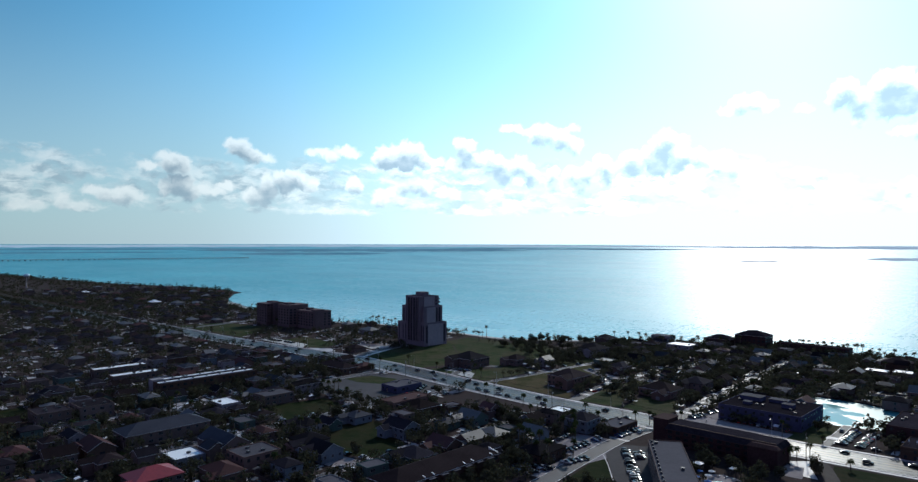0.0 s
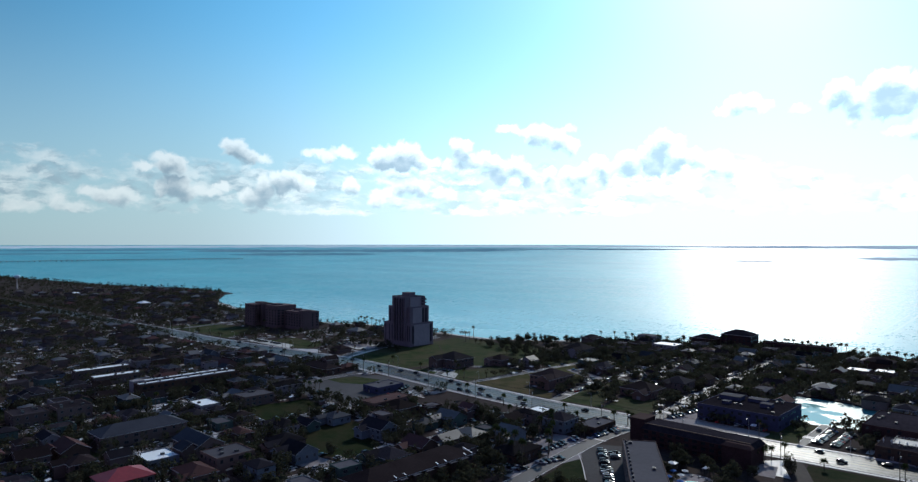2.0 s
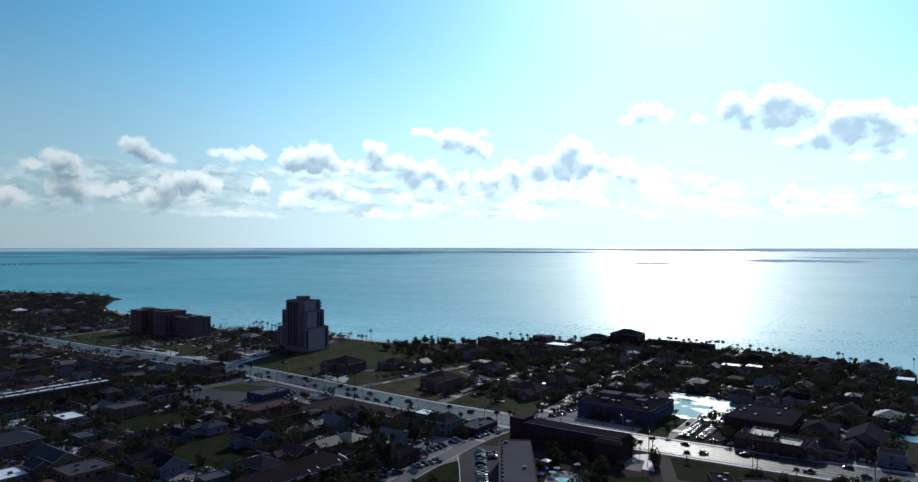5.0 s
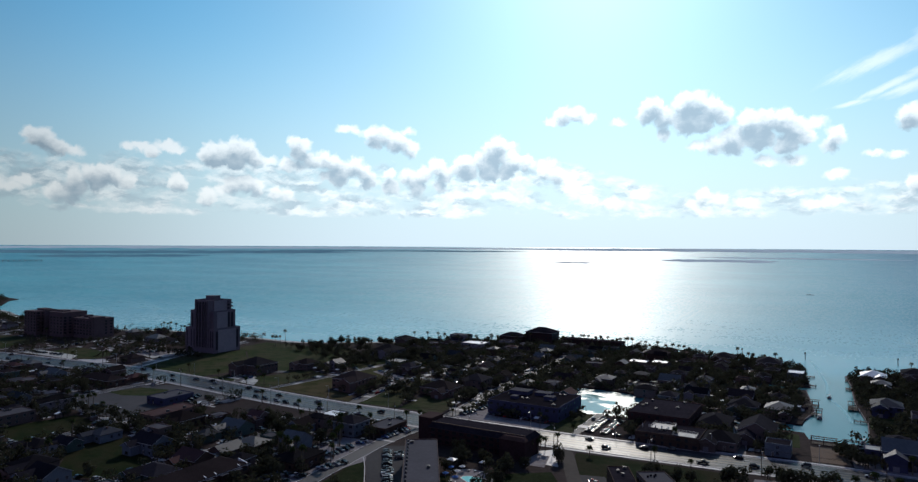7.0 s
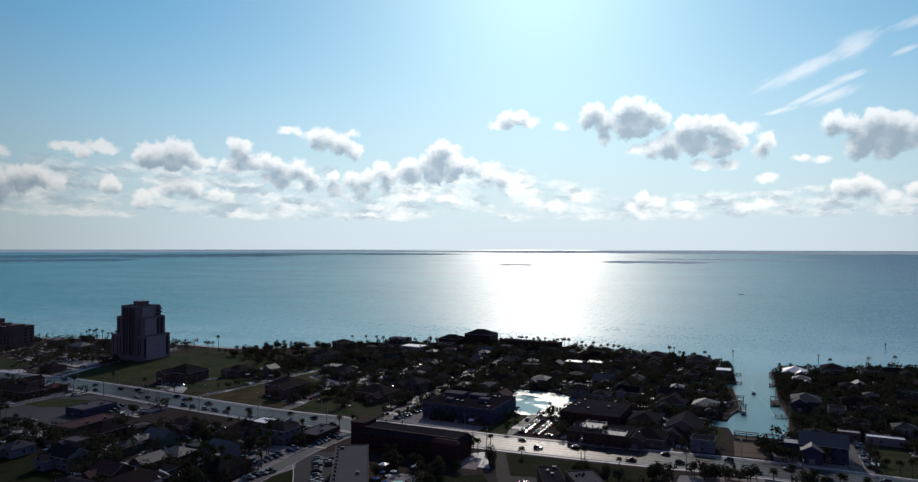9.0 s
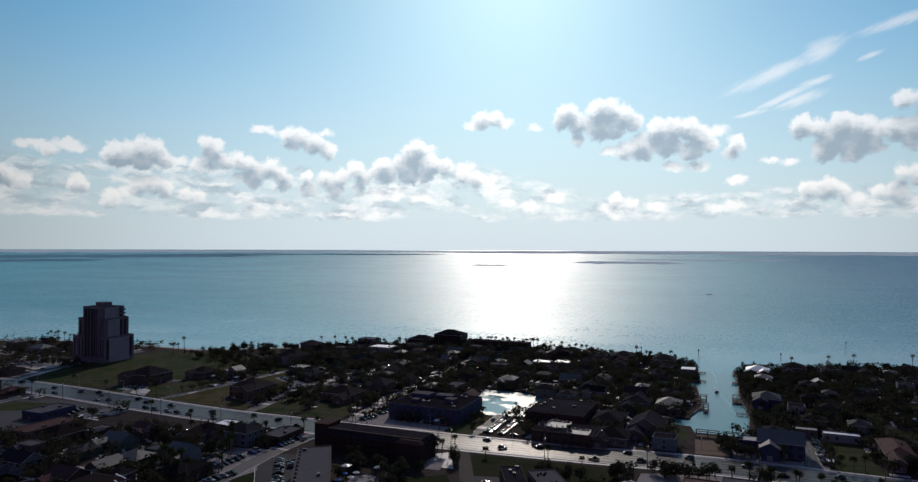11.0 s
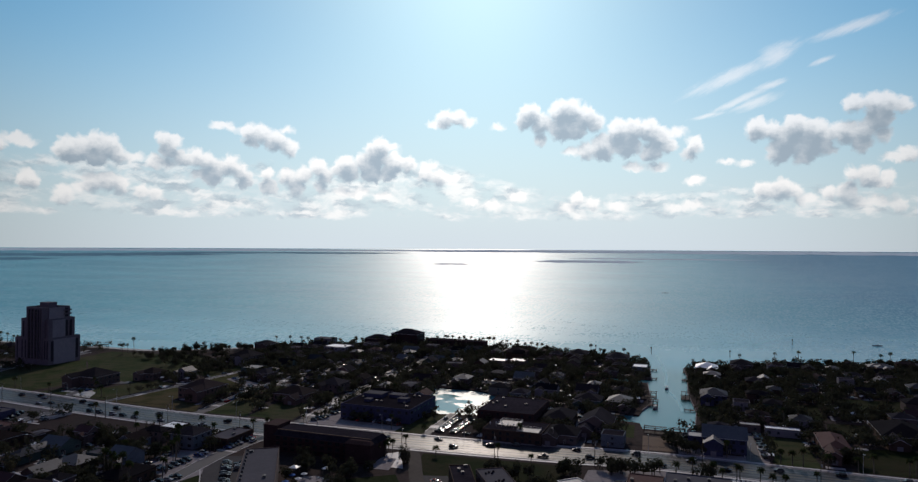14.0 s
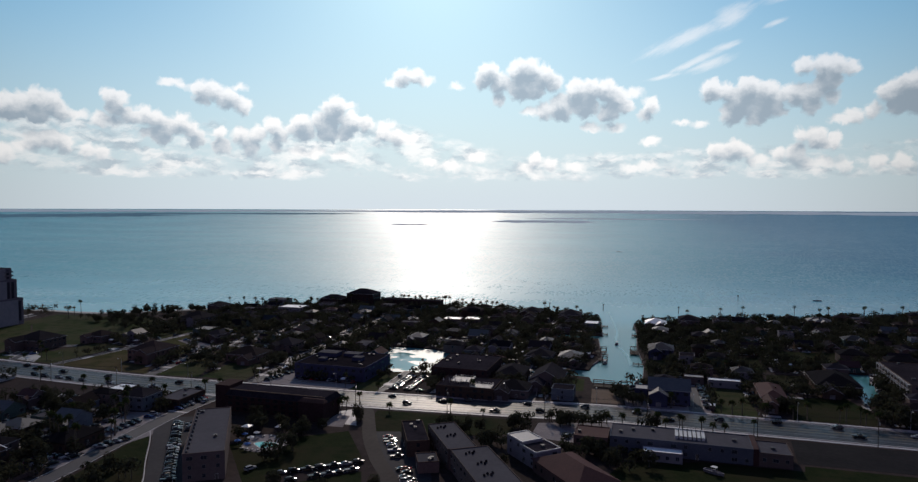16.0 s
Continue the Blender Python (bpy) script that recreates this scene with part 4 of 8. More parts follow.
PLOTS = [  # name, material, label, outline
    ("lawn", GRASS, "open mown green field beside the boulevard", [(-474, 366), (-484, 440), (-460, 470), (-425, 440), (-380, 412), (-392, 366)]),
    ("lawn", GRASS, "open green plot with bare patches", [(-384, 366), (-376, 392), (-352, 392), (-345, 430), (-318, 420), (-322, 364)]),
    ("lawn", GRASS, "rough green field towards the shore scrub", [(-425, 441), (-459, 471), (-430, 515), (-395, 530), (-352, 500), (-340, 456), (-340, 436), (-352, 413), (-379, 413)]),
    ("lawn", DRYGRASS, "wide dry-grass field with green edges", [(-316, 362), (-304, 470), (-268, 440), (-262, 412), (-286, 380), (-258, 376), (-247, 360)]),
    ("lawn", GRASS, "green verge plot beside a side street", [(-240, 360), (-248, 410), (-232, 420), (-222, 384), (-212, 362)]),
    ("lawn", GRASS, "bright green mown plot", [(-212, 363), (-216, 398), (-196, 402), (-186, 385), (-183, 363)]),
    ("lawn", GRASS, "green plot behind the houses", [(-338, 455), (-330, 498), (-308, 490), (-312, 450)]),
    ("lawn", GRASS, "green garden strip", [(-246, 420), (-246, 440), (-196, 442), (-192, 424)]),
    ("lawn", GRASS, "green lawn beside the blue building and the pond", [(-118, 364), (-122, 405), (-112, 405), (-104, 408), (-101, 364)]),
    ("lawn", GRASS, "green lawn behind the pond", [(-108, 484), (-110, 505), (-88, 508), (-82, 480)]),
    ("lawn", GRASS, "green lawn on the peninsula", [(-57, 570), (-57, 600), (-40, 602), (-38, 570)]),
    ("lawn", GRASS, "green canalside lawn", [(35, 456), (35, 486), (50, 490), (46, 460)]),
    ("lawn", GRASS, "green lawn behind the white carport", [(69, 374), (68.5, 406), (70, 426), (87, 426), (89, 376)]),
    ("lawn", GRASS, "green garden lawn", [(-20, 396), (-12, 426), (2, 424), (4, 398)]),
    ("lawn", SHADEGRASS, "wide dull field by the canal", [(104, 378), (104, 416), (136, 424), (142, 400), (140, 378)]),
    ("lawn", SHADEGRASS, "rough dark green verge south of the boulevard", [(-88, 334), (-84, 306), (-70, 300), (-50, 306), (-20, 318), (-16, 340)]),
    ("lawn", SHADEGRASS, "dark green field behind the swimming pool", [(-128, 272), (-88, 302), (-70, 276), (-58, 250), (-100, 240)]),
    ("lawn", SHADEGRASS, "back lawn among the houses", [(-368, 212), (-360, 252), (-330, 250), (-330, 205)]),
    ("lawn", SHADEGRASS, "sloping green garden beside a street", [(-306, 240), (-285, 240), (-246, 220), (-246, 196), (-270, 190), (-298, 212)]),
    ("lawn", GRASS, "green plots beyond the boulevard", [(-790, 345), (-780, 400), (-700, 415), (-650, 352)]),
    ("lawn", GRASS, "green plots beyond the boulevard", [(-600, 358), (-605, 400), (-540, 396), (-530, 366)]),
    ("lawn", SHADEGRASS, "garden grass among old houses", [(-350, 92), (-352, 120), (-332, 122), (-330, 92)]),
    ("lawn", SHADEGRASS, "garden grass among old houses", [(-470, 90), (-470, 112), (-440, 112), (-440, 90)]),
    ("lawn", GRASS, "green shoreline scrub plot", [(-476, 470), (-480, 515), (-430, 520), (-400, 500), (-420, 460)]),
    ("lawn", SHADEGRASS, "green plot past the canal", [(100, 440), (104, 466), (124, 470), (122, 446)]),
    ("lawn", SHADEGRASS, "green plot past the canal", [(120, 500), (120, 540), (160, 545), (158, 505)]),
    ("lawn", SHADEGRASS, "dark green verge beside the car park", [(-171, 276), (-162, 265), (-134, 229), (-126, 212), (-160, 212), (-166, 245)]),
    ("bare_plot", DIRT, "bare brown dirt plot beside the boulevard", [(-314, 296), (-308, 331), (-236, 329), (-244, 306), (-276, 292)]),
    ("bare_plot", DIRT, "worn dirt track with parked cars", [(-96, 248), (-70, 272), (-63, 262), (-88, 240)]),
    ("bare_plot", PALECONC, "pale concrete apron beside the dark block", [(-105, 327), (-98, 334), (-94, 322), (-88, 310), (-97, 310)]),
    ("bare_plot", PALECONC, "pale broken concrete apron beside the boulevard", [(-541, 360), (-522, 373), (-507, 367), (-511, 358)]),
    ("bare_plot", SAND, "pale sandy lot before the tower", [(-512, 402), (-524, 426), (-510, 438), (-490, 416), (-494, 398)]),
    ("bare_plot", SAND, "pale sandy patch by a house", [(-352, 366), (-362, 384), (-346, 378), (-336, 364)]),
    ("footpath", PALECONC, "pale footpath across the field to the shore", [(-463, 364), (-480, 413), (-500, 490), (-503, 512), (-506, 512), (-503, 489), (-484, 412), (-466, 364)]),
    ("bare_plot", SAND, "patch of pale bare sand", [(-372, 372), (-372, 384), (-356, 386), (-350, 374)]),
    ("parking_lot", LOTTOP, "wide grey asphalt car park beside the boulevard", [(-430, 262), (-424, 284), (-408, 292), (-408, 322), (-384, 334), (-330, 334), (-318, 322), (-321, 262), (-360, 258)]),
    ("parking_lot", CONCRETE, "pale concrete car park behind palms", [(-200, 265), (-204, 296), (-184, 300), (-172, 292), (-167, 272), (-172, 248), (-180, 246), (-181, 265)]),
    ("parking_lot", CONCRETE, "pale drive from the boulevard to the houses", [(-22, 364), (-25, 392), (-25, 408), (-21, 408), (-20, 392), (-17, 364)]),
    ("parking_lot", CONCRETE, "pale worn car park before the low lodging", [(-193, 229), (-193, 241), (-176, 244), (-170, 231)]),
    ("lawn", GRASS, "narrow grass island among parked cars", [(-182, 279), (-177.5, 294), (-174.5, 293), (-178.5, 279)]),
    ("parking_lot", CONCRETE, "pale drive with parked cars beside the blue house", [(59, 366), (60, 402), (56, 428), (66, 430), (67.5, 402), (67.5, 366)]),
    ("lawn", SHADEGRASS, "dark green plot among canalside houses", [(90, 474), (89, 512), (105, 514), (105, 474)]),
    ("parking_lot", ASPHALT, "asphalt car park beside the grey-roofed block", [(-174, 296), (-162, 302), (-150, 296), (-119, 236), (-104, 205), (-124, 205), (-133, 229), (-161, 265), (-171, 278)]),
    ("parking_lot", ASPHALT, "asphalt car park with parked cars", [(-200, 326), (-200, 332), (-178, 334), (-178, 304), (-184, 304), (-184, 326)]),
    ("parking_lot", CONCRETE, "concrete forecourt of the blue building", [(-172, 362), (-168, 400), (-160, 400), (-158, 376), (-118, 374), (-118, 363)]),
    ("parking_lot", DIRT, "unpaved car park full of cars", [(-98, 366), (-99, 402), (-82, 402), (-76, 368)]),
    ("parking_lot", ASPHALT, "asphalt car park along the drive", [(-80, 304), (-66, 308), (-38, 268), (-28, 240), (-44, 238)]),
    # laid to darken the bare ground here, with the shade in its colour
    ("lawn", SHADEGRASS, "rough dark ground behind the shop row", [(18, 190), (18, 262), (30, 300), (60, 309), (96, 310), (97, 316), (260, 316), (260, 190)]),
    ("parking_lot", DARKTOP, "wide empty dark asphalt lot", [(95, 318), (97, 346), (210, 346), (205, 320)]),
    ("parking_lot", PAVER, "brown paved yard at the canal head", [(10, 378), (8, 404), (22, 406), (26, 380)]),
    ("parking_lot", CONCRETE, "pale yard beside the blue house", [(27, 378), (24, 414), (34, 416), (40, 384), (60, 384), (60, 376)]),
    ("parking_lot", CONCRETE, "pale shop forecourt", [(-10, 318), (-10, 338), (24, 348), (24, 330), (10, 316)]),
    ("parking_lot", CONCRETE, "pale forecourt beside the dark block", [(-104, 305), (-104, 322), (-97, 322), (-93, 306)]),
    ("parking_lot", SAND, "sandy lot beside the boulevard", [(-622, 356), (-618, 372), (-560, 372), (-546, 358)]),
    ("parking_lot", CONCRETE, "pale hotel car park", [(-528, 400), (-535, 432), (-505, 440), (-500, 405)]),
    ("parking_lot", CONCRETE, "pale drive between houses", [(-296, 448), (-292, 454), (-256, 440), (-254, 425)]),
    ("lawn", GRASS, "green corner island in the car park", [(-401, 298), (-396, 318), (-372, 324), (-366, 306), (-384, 297)]),
    ("parking_lot", CONCRETE, "pale driveway", [(-262, 176), (-258, 190), (-244, 192), (-244, 178)]),
    ("parking_lot", CONCRETE, "pale concrete apron", [(-236, 206), (-236, 216), (-226, 218), (-226, 208)]),
]
for i, (name, mm, label, outline) in enumerate(PLOTS):
    f = Form()
    f.slab(outline, -0.2, 0.022 + 0.0004 * i)
    ground_piece(name, f, mm, label, "lawn" if name == "lawn" else "ground")

# beaches
for pts in ([(-1040, 540), (-891, 503), (-790, 498), (-686, 500), (-646, 522), (-590, 528)], [(-524, 532), (-458, 534), (-432, 545), (-395, 572), (-370, 590)]):
    f = Form()
    line = spline(pts, 12)
    top = []
    for i, q in enumerate(line):
        d = (line[min(i + 1, len(line) - 1)] - line[max(i - 1, 0)]).normalized()
        nrm = Vector((-d.y, d.x))
        w = 3 + 4 * noise.noise((q.x * 0.02, q.y * 0.02, 3))
        for off, z in ((-w - 2, 0.06), (0, 0.05), (w + 4, WATER_Z - 0.15)):
            s = q + nrm * off
            top.append((s.x, s.y, z))
    f.poly(top, [(3 * i + j, 3 * i + 3 + j, 3 * i + 4 + j, 3 * i + 1 + j) for i in range(len(line) - 1) for j in range(2)])
    ground_piece("beach", f, SAND, "narrow pale sand beach sloping into the bay", "beach")

TAKEN = []      # rectangles that later planting keeps clear of


def take(x0, y0, x1, y1, m=0.0):
    TAKEN.append((x0 - m, y0 - m, x1 + m, y1 + m))


def clear(x, y, w=0.0, d=0.0):
    return not any(a < x + w and b < y + d and x - w < c and y - d < e for a, b, c, e in TAKEN)


def near_street(x, y, m):
    if abs(y - road_y(x)) < 15 + m:
        return True
    for line, wide in STREETS:
        for (x1, y1), (x2, y2) in zip(line, line[1:]):
            dx, dy = x2 - x1, y2 - y1
            t = max(0, min(1, ((x - x1) * dx + (y - y1) * dy) / (dx * dx + dy * dy)))
            if math.hypot(x - x1 - t * dx, y - y1 - t * dy) < wide / 2 + m:
                return True
    return False


def on_plot(x, y):
    return any(inside(x, y, o) for _, _, _, o in PLOTS)


def on_land(x, y, m=3.0):
    return all(inside(x + a, y + b, LAND) for a, b in ((m, 0), (-m, 0), (0, m), (0, -m))) and not inside(x, y, POND) and not inside(x, y, BASIN)


# ---- buildings ----
def window_mesh(w, h, trim=None):
    trim = trim or WINTRIM
    f = Form()
    f.box(-w / 2 - 0.09, -0.05, -h / 2 - 0.09, w / 2 + 0.09, 0.03, h / 2 + 0.09, 0)
    f.box(-w / 2, -0.07, -h / 2, -0.03, -0.04, h / 2, 1)
    f.box(0.03, -0.07, -h / 2, w / 2, -0.04, h / 2, 1)
    return f.mesh("window", trim, GLASS)


WINDOW_S, WINDOW_L = window_mesh(1.1, 1.3), window_mesh(2.0, 1.3)
DARKWIN_S, DARKWIN_L = window_mesh(1.1, 1.3, TOWERDARK), window_mesh(2.0, 1.3, TOWERDARK)


def door_mesh():
    f = Form()
    f.box(-0.55, -0.05, 0, 0.55, 0.03, 2.15, 0)
    f.box(-0.45, -0.08, 0.02, 0.45, -0.04, 2.05, 1)
    return f.mesh("door", TRIM, WOOD)


DOOR = door_mesh()
GARAGE = Form()
for i in range(4):
    GARAGE.box(-1.3, -0.06, -1.15 + 0.56 * i, 1.3, 0.02, -0.62 + 0.56 * i)
GARAGE = GARAGE.mesh("garage_door", WHITEWALL)
UNIT = Form()
UNIT.box(-0.8, -0.6, 0, 0.8, 0.6, 0.9)
UNIT.tube([(0, 0, 0.9, 0.42), (0, 0, 1.0, 0.40)], 8)
UNIT.box(-0.95, -0.1, 0.15, -0.8, 0.1, 0.6)
UNIT = UNIT.mesh("air_conditioner", UNITMETAL)


def side_window(parent, mesh, w, d, side, along, z):
    spot = {"s": (along, -d / 2, z, 0), "n": (along, d / 2, z, 180), "e": (w / 2, along, z, 90), "w": (-w / 2, along, z, -90)}[side]
    return part("window", mesh, parent, at=pose(spot[0], spot[1], spot[2], 0, 0, spot[3]))


def roof_form(w, d, h, kind, rise=None, over=0.5):
    """A roof over a w x d block whose walls end at h; returns the form and the gable form if it has one."""
    f, g = Form(), None
    a, b = w / 2 + over, d / 2 + over
    if kind == "hip":
        rise = rise or min(w, d) * 0.22
        k = min(a, b)
        ex, ey = a - k, b - k
        f.poly([(-a, -b, h), (a, -b, h), (a, b, h), (-a, b, h), (-a, -b, h + 0.22), (a, -b, h + 0.22), (a, b, h + 0.22), (-a, b, h + 0.22),
                (-ex, -ey, h + 0.22 + rise), (ex, ey, h + 0.22 + rise)],
               [(3, 2, 1, 0), (0, 1, 5, 4), (1, 2, 6, 5), (2, 3, 7, 6), (3, 0, 4, 7)]
               + ([(4, 5, 9, 8), (5, 6, 9), (6, 7, 8, 9), (7, 4, 8)] if a > b else [(4, 5, 8), (5, 6, 9, 8), (6, 7, 9), (7, 4, 8, 9)]))
        f.m = [1 if 0 < i < 5 else 0 for i in range(len(f.f))]
    elif kind == "gable":
        rise = rise or min(w, d) * 0.28
        g = Form()
        t = 0.2
        if w >= d:
            s = rise / (d / 2)
            lo = h - over * s
            for sg in (-1, 1):
                p = [(-a, sg * b, lo), (a, sg * b, lo), (a, 0, h + rise), (-a, 0, h + rise)]
                p += [(x, y, z + t) for x, y, z in p]
                f.poly(p, [(0, 1, 2, 3), (7, 6, 5, 4), (0, 4, 5, 1), (1, 5, 6, 2), (2, 6, 7, 3), (3, 7, 4, 0)])
            for x in (-w / 2, w / 2):
                g.poly([(x, -d / 2, h), (x, d / 2, h), (x, 0, h + rise)], [(0, 1, 2)])
        else:
            s = rise / (w / 2)
            lo = h - over * s
            for sg in (-1, 1):
                p = [(sg * a, -b, lo), (sg * a, b, lo), (0, b, h + rise), (0, -b, h + rise)]
                p += [(x, y, z + t) for x, y, z in p]
                f.poly(p, [(0, 1, 2, 3), (7, 6, 5, 4), (0, 4, 5, 1), (1, 5, 6, 2), (2, 6, 7, 3), (3, 7, 4, 0)])
            for y in (-d / 2, d / 2):
                g.poly([(-w / 2, y, h), (w / 2, y, h), (0, y, h + rise)], [(0, 1, 2)])
        f.m = [1 if i % 6 in (2, 3, 5) else 0 for i in range(len(f.f))]
    else:
        f.box(-w / 2 + 0.25, -d / 2 + 0.25, h, w / 2 - 0.25, d / 2 - 0.25, h + 0.12)
    return f, g


def building(x0, x1, y0, y1, h, roof, wall_mat, roof_mat, label, category="house", storeys=0, sides="sewn", units=0, gap=3.6, turn=0.0, group="", rise=None, name="house", seed=0, wing=False):
    """A building on its plan rectangle with walls, roof, windows, a door and roof units."""
    w, d, r = x1 - x0, y1 - y0, random.Random(int(x0 * 31 + y0 * 17) + seed)
    take(x0, y0, x1, y1, 1.5)
    base = thing(name, (x0 + x1) / 2, (y0 + y1) / 2, 0, label, category, group, turn)
    f = Form()
    f.box(-w / 2, -d / 2, -0.1, w / 2, d / 2, h)
    rf, gable = roof_form(w, d, h, roof, rise)
    if gable:
        k = len(f.v)
        f.v += gable.v
        f.f += [tuple(k + i for i in q) for q in gable.f]
        f.m += gable.m
    part("wall", f.mesh("wall", wall_mat), base)
    edge = TRIM if r.random() < 0.7 else roof_mat
    top = part("roof", rf.mesh("roof", roof_mat, edge), base)
    if wing:
        ww, wd = r.uniform(0.38, 0.5) * w, r.uniform(0.3, 0.45) * d
        ox, oy = r.choice((-1, 1)) * (w - ww) / 2 * 0.9, -d / 2 - wd / 2 + 0.2
        hh = h * r.choice((0.8, 1.0))
        g = Form()
        g.box(-ww / 2, -wd / 2, -0.1, ww / 2, wd / 2, hh)
        wf, wg = roof_form(ww, wd + 3.0, hh, "gable", ww * 0.27)
        if wg:
            g.poly(wg.v, wg.f)
        part("wing_wall", g.mesh("wing_wall", wall_mat), base, at=pose(ox, oy, 0))
        part("wing_roof", wf.mesh("wing_roof", roof_mat, edge), base, at=pose(ox, oy + 1.2, 0.02))
        part("garage_door" if r.random() < 0.6 else "window", GARAGE if r.random() < 0.6 else WINDOW_L, base, at=pose(ox, oy - wd / 2 - 0.01, 1.25))
    if roof == "flat":
        p = Form()
        for a, b, c, e in ((-w / 2, -d / 2, w / 2, -d / 2 + 0.25), (-w / 2, d / 2 - 0.25, w / 2, d / 2), (-w / 2, -d / 2 + 0.25, -w / 2 + 0.25, d / 2 - 0.25), (w / 2 - 0.25, -d / 2 + 0.25, w / 2, d / 2 - 0.25)):
            p.box(a, b, h, c, e, h + 0.45)
        part("parapet", p.mesh("parapet", wall_mat), base)
        for _ in range(units):
            ux, uy = r.uniform(-w / 2 + 1.8, w / 2 - 1.8), r.uniform(-d / 2 + 1.8, d / 2 - 1.8)
            part("air_conditioner", UNIT, top, at=pose(ux, uy, h + 0.12, 0, 0, r.choice((0, 90))))
    storeys = storeys or max(1, int(h / 2.8))
    small, big = (DARKWIN_S, DARKWIN_L) if wall_mat in (BRICK, DEEPBLUE, DARKBRICK, PINKWALL) else (WINDOW_S, WINDOW_L)
    for s in range(storeys):
        z = (s + 0.55) * h / storeys
        for side in sides:
            span = w if side in "sn" else d
            n = max(1, int((span - 1.2) / gap))
            for i in range(n):
                if sides != "SEWN" and r.random() < 0.12:
                    continue
                side_window(base, (big if r.random() < 0.35 else small), w, d, side, -span / 2 + span * (i + 0.5) / n, z)
    side = "e" if r.random() < 0.5 else "s"
    along = r.uniform(-0.3, 0.3) * (d if side == "e" else w)
    spot = (w / 2 + 0.02, along, 0, 0, 0, 90) if side == "e" else (along, -d / 2 - 0.02, 0, 0, 0, 0)
    part("door", DOOR, base, at=pose(*spot))
    if roof != "flat" and r.random() < 0.4:
        c = Form()
        c.box(-0.4, -0.4, 0, 0.4, 0.4, 2.2)
        c.box(-0.5, -0.5, 2.2, 0.5, 0.5, 2.35)
        part("chimney", c.mesh("chimney", BRICK), top, at=pose(r.uniform(-w / 5, w / 5), 0, h + 0.3))
    return base


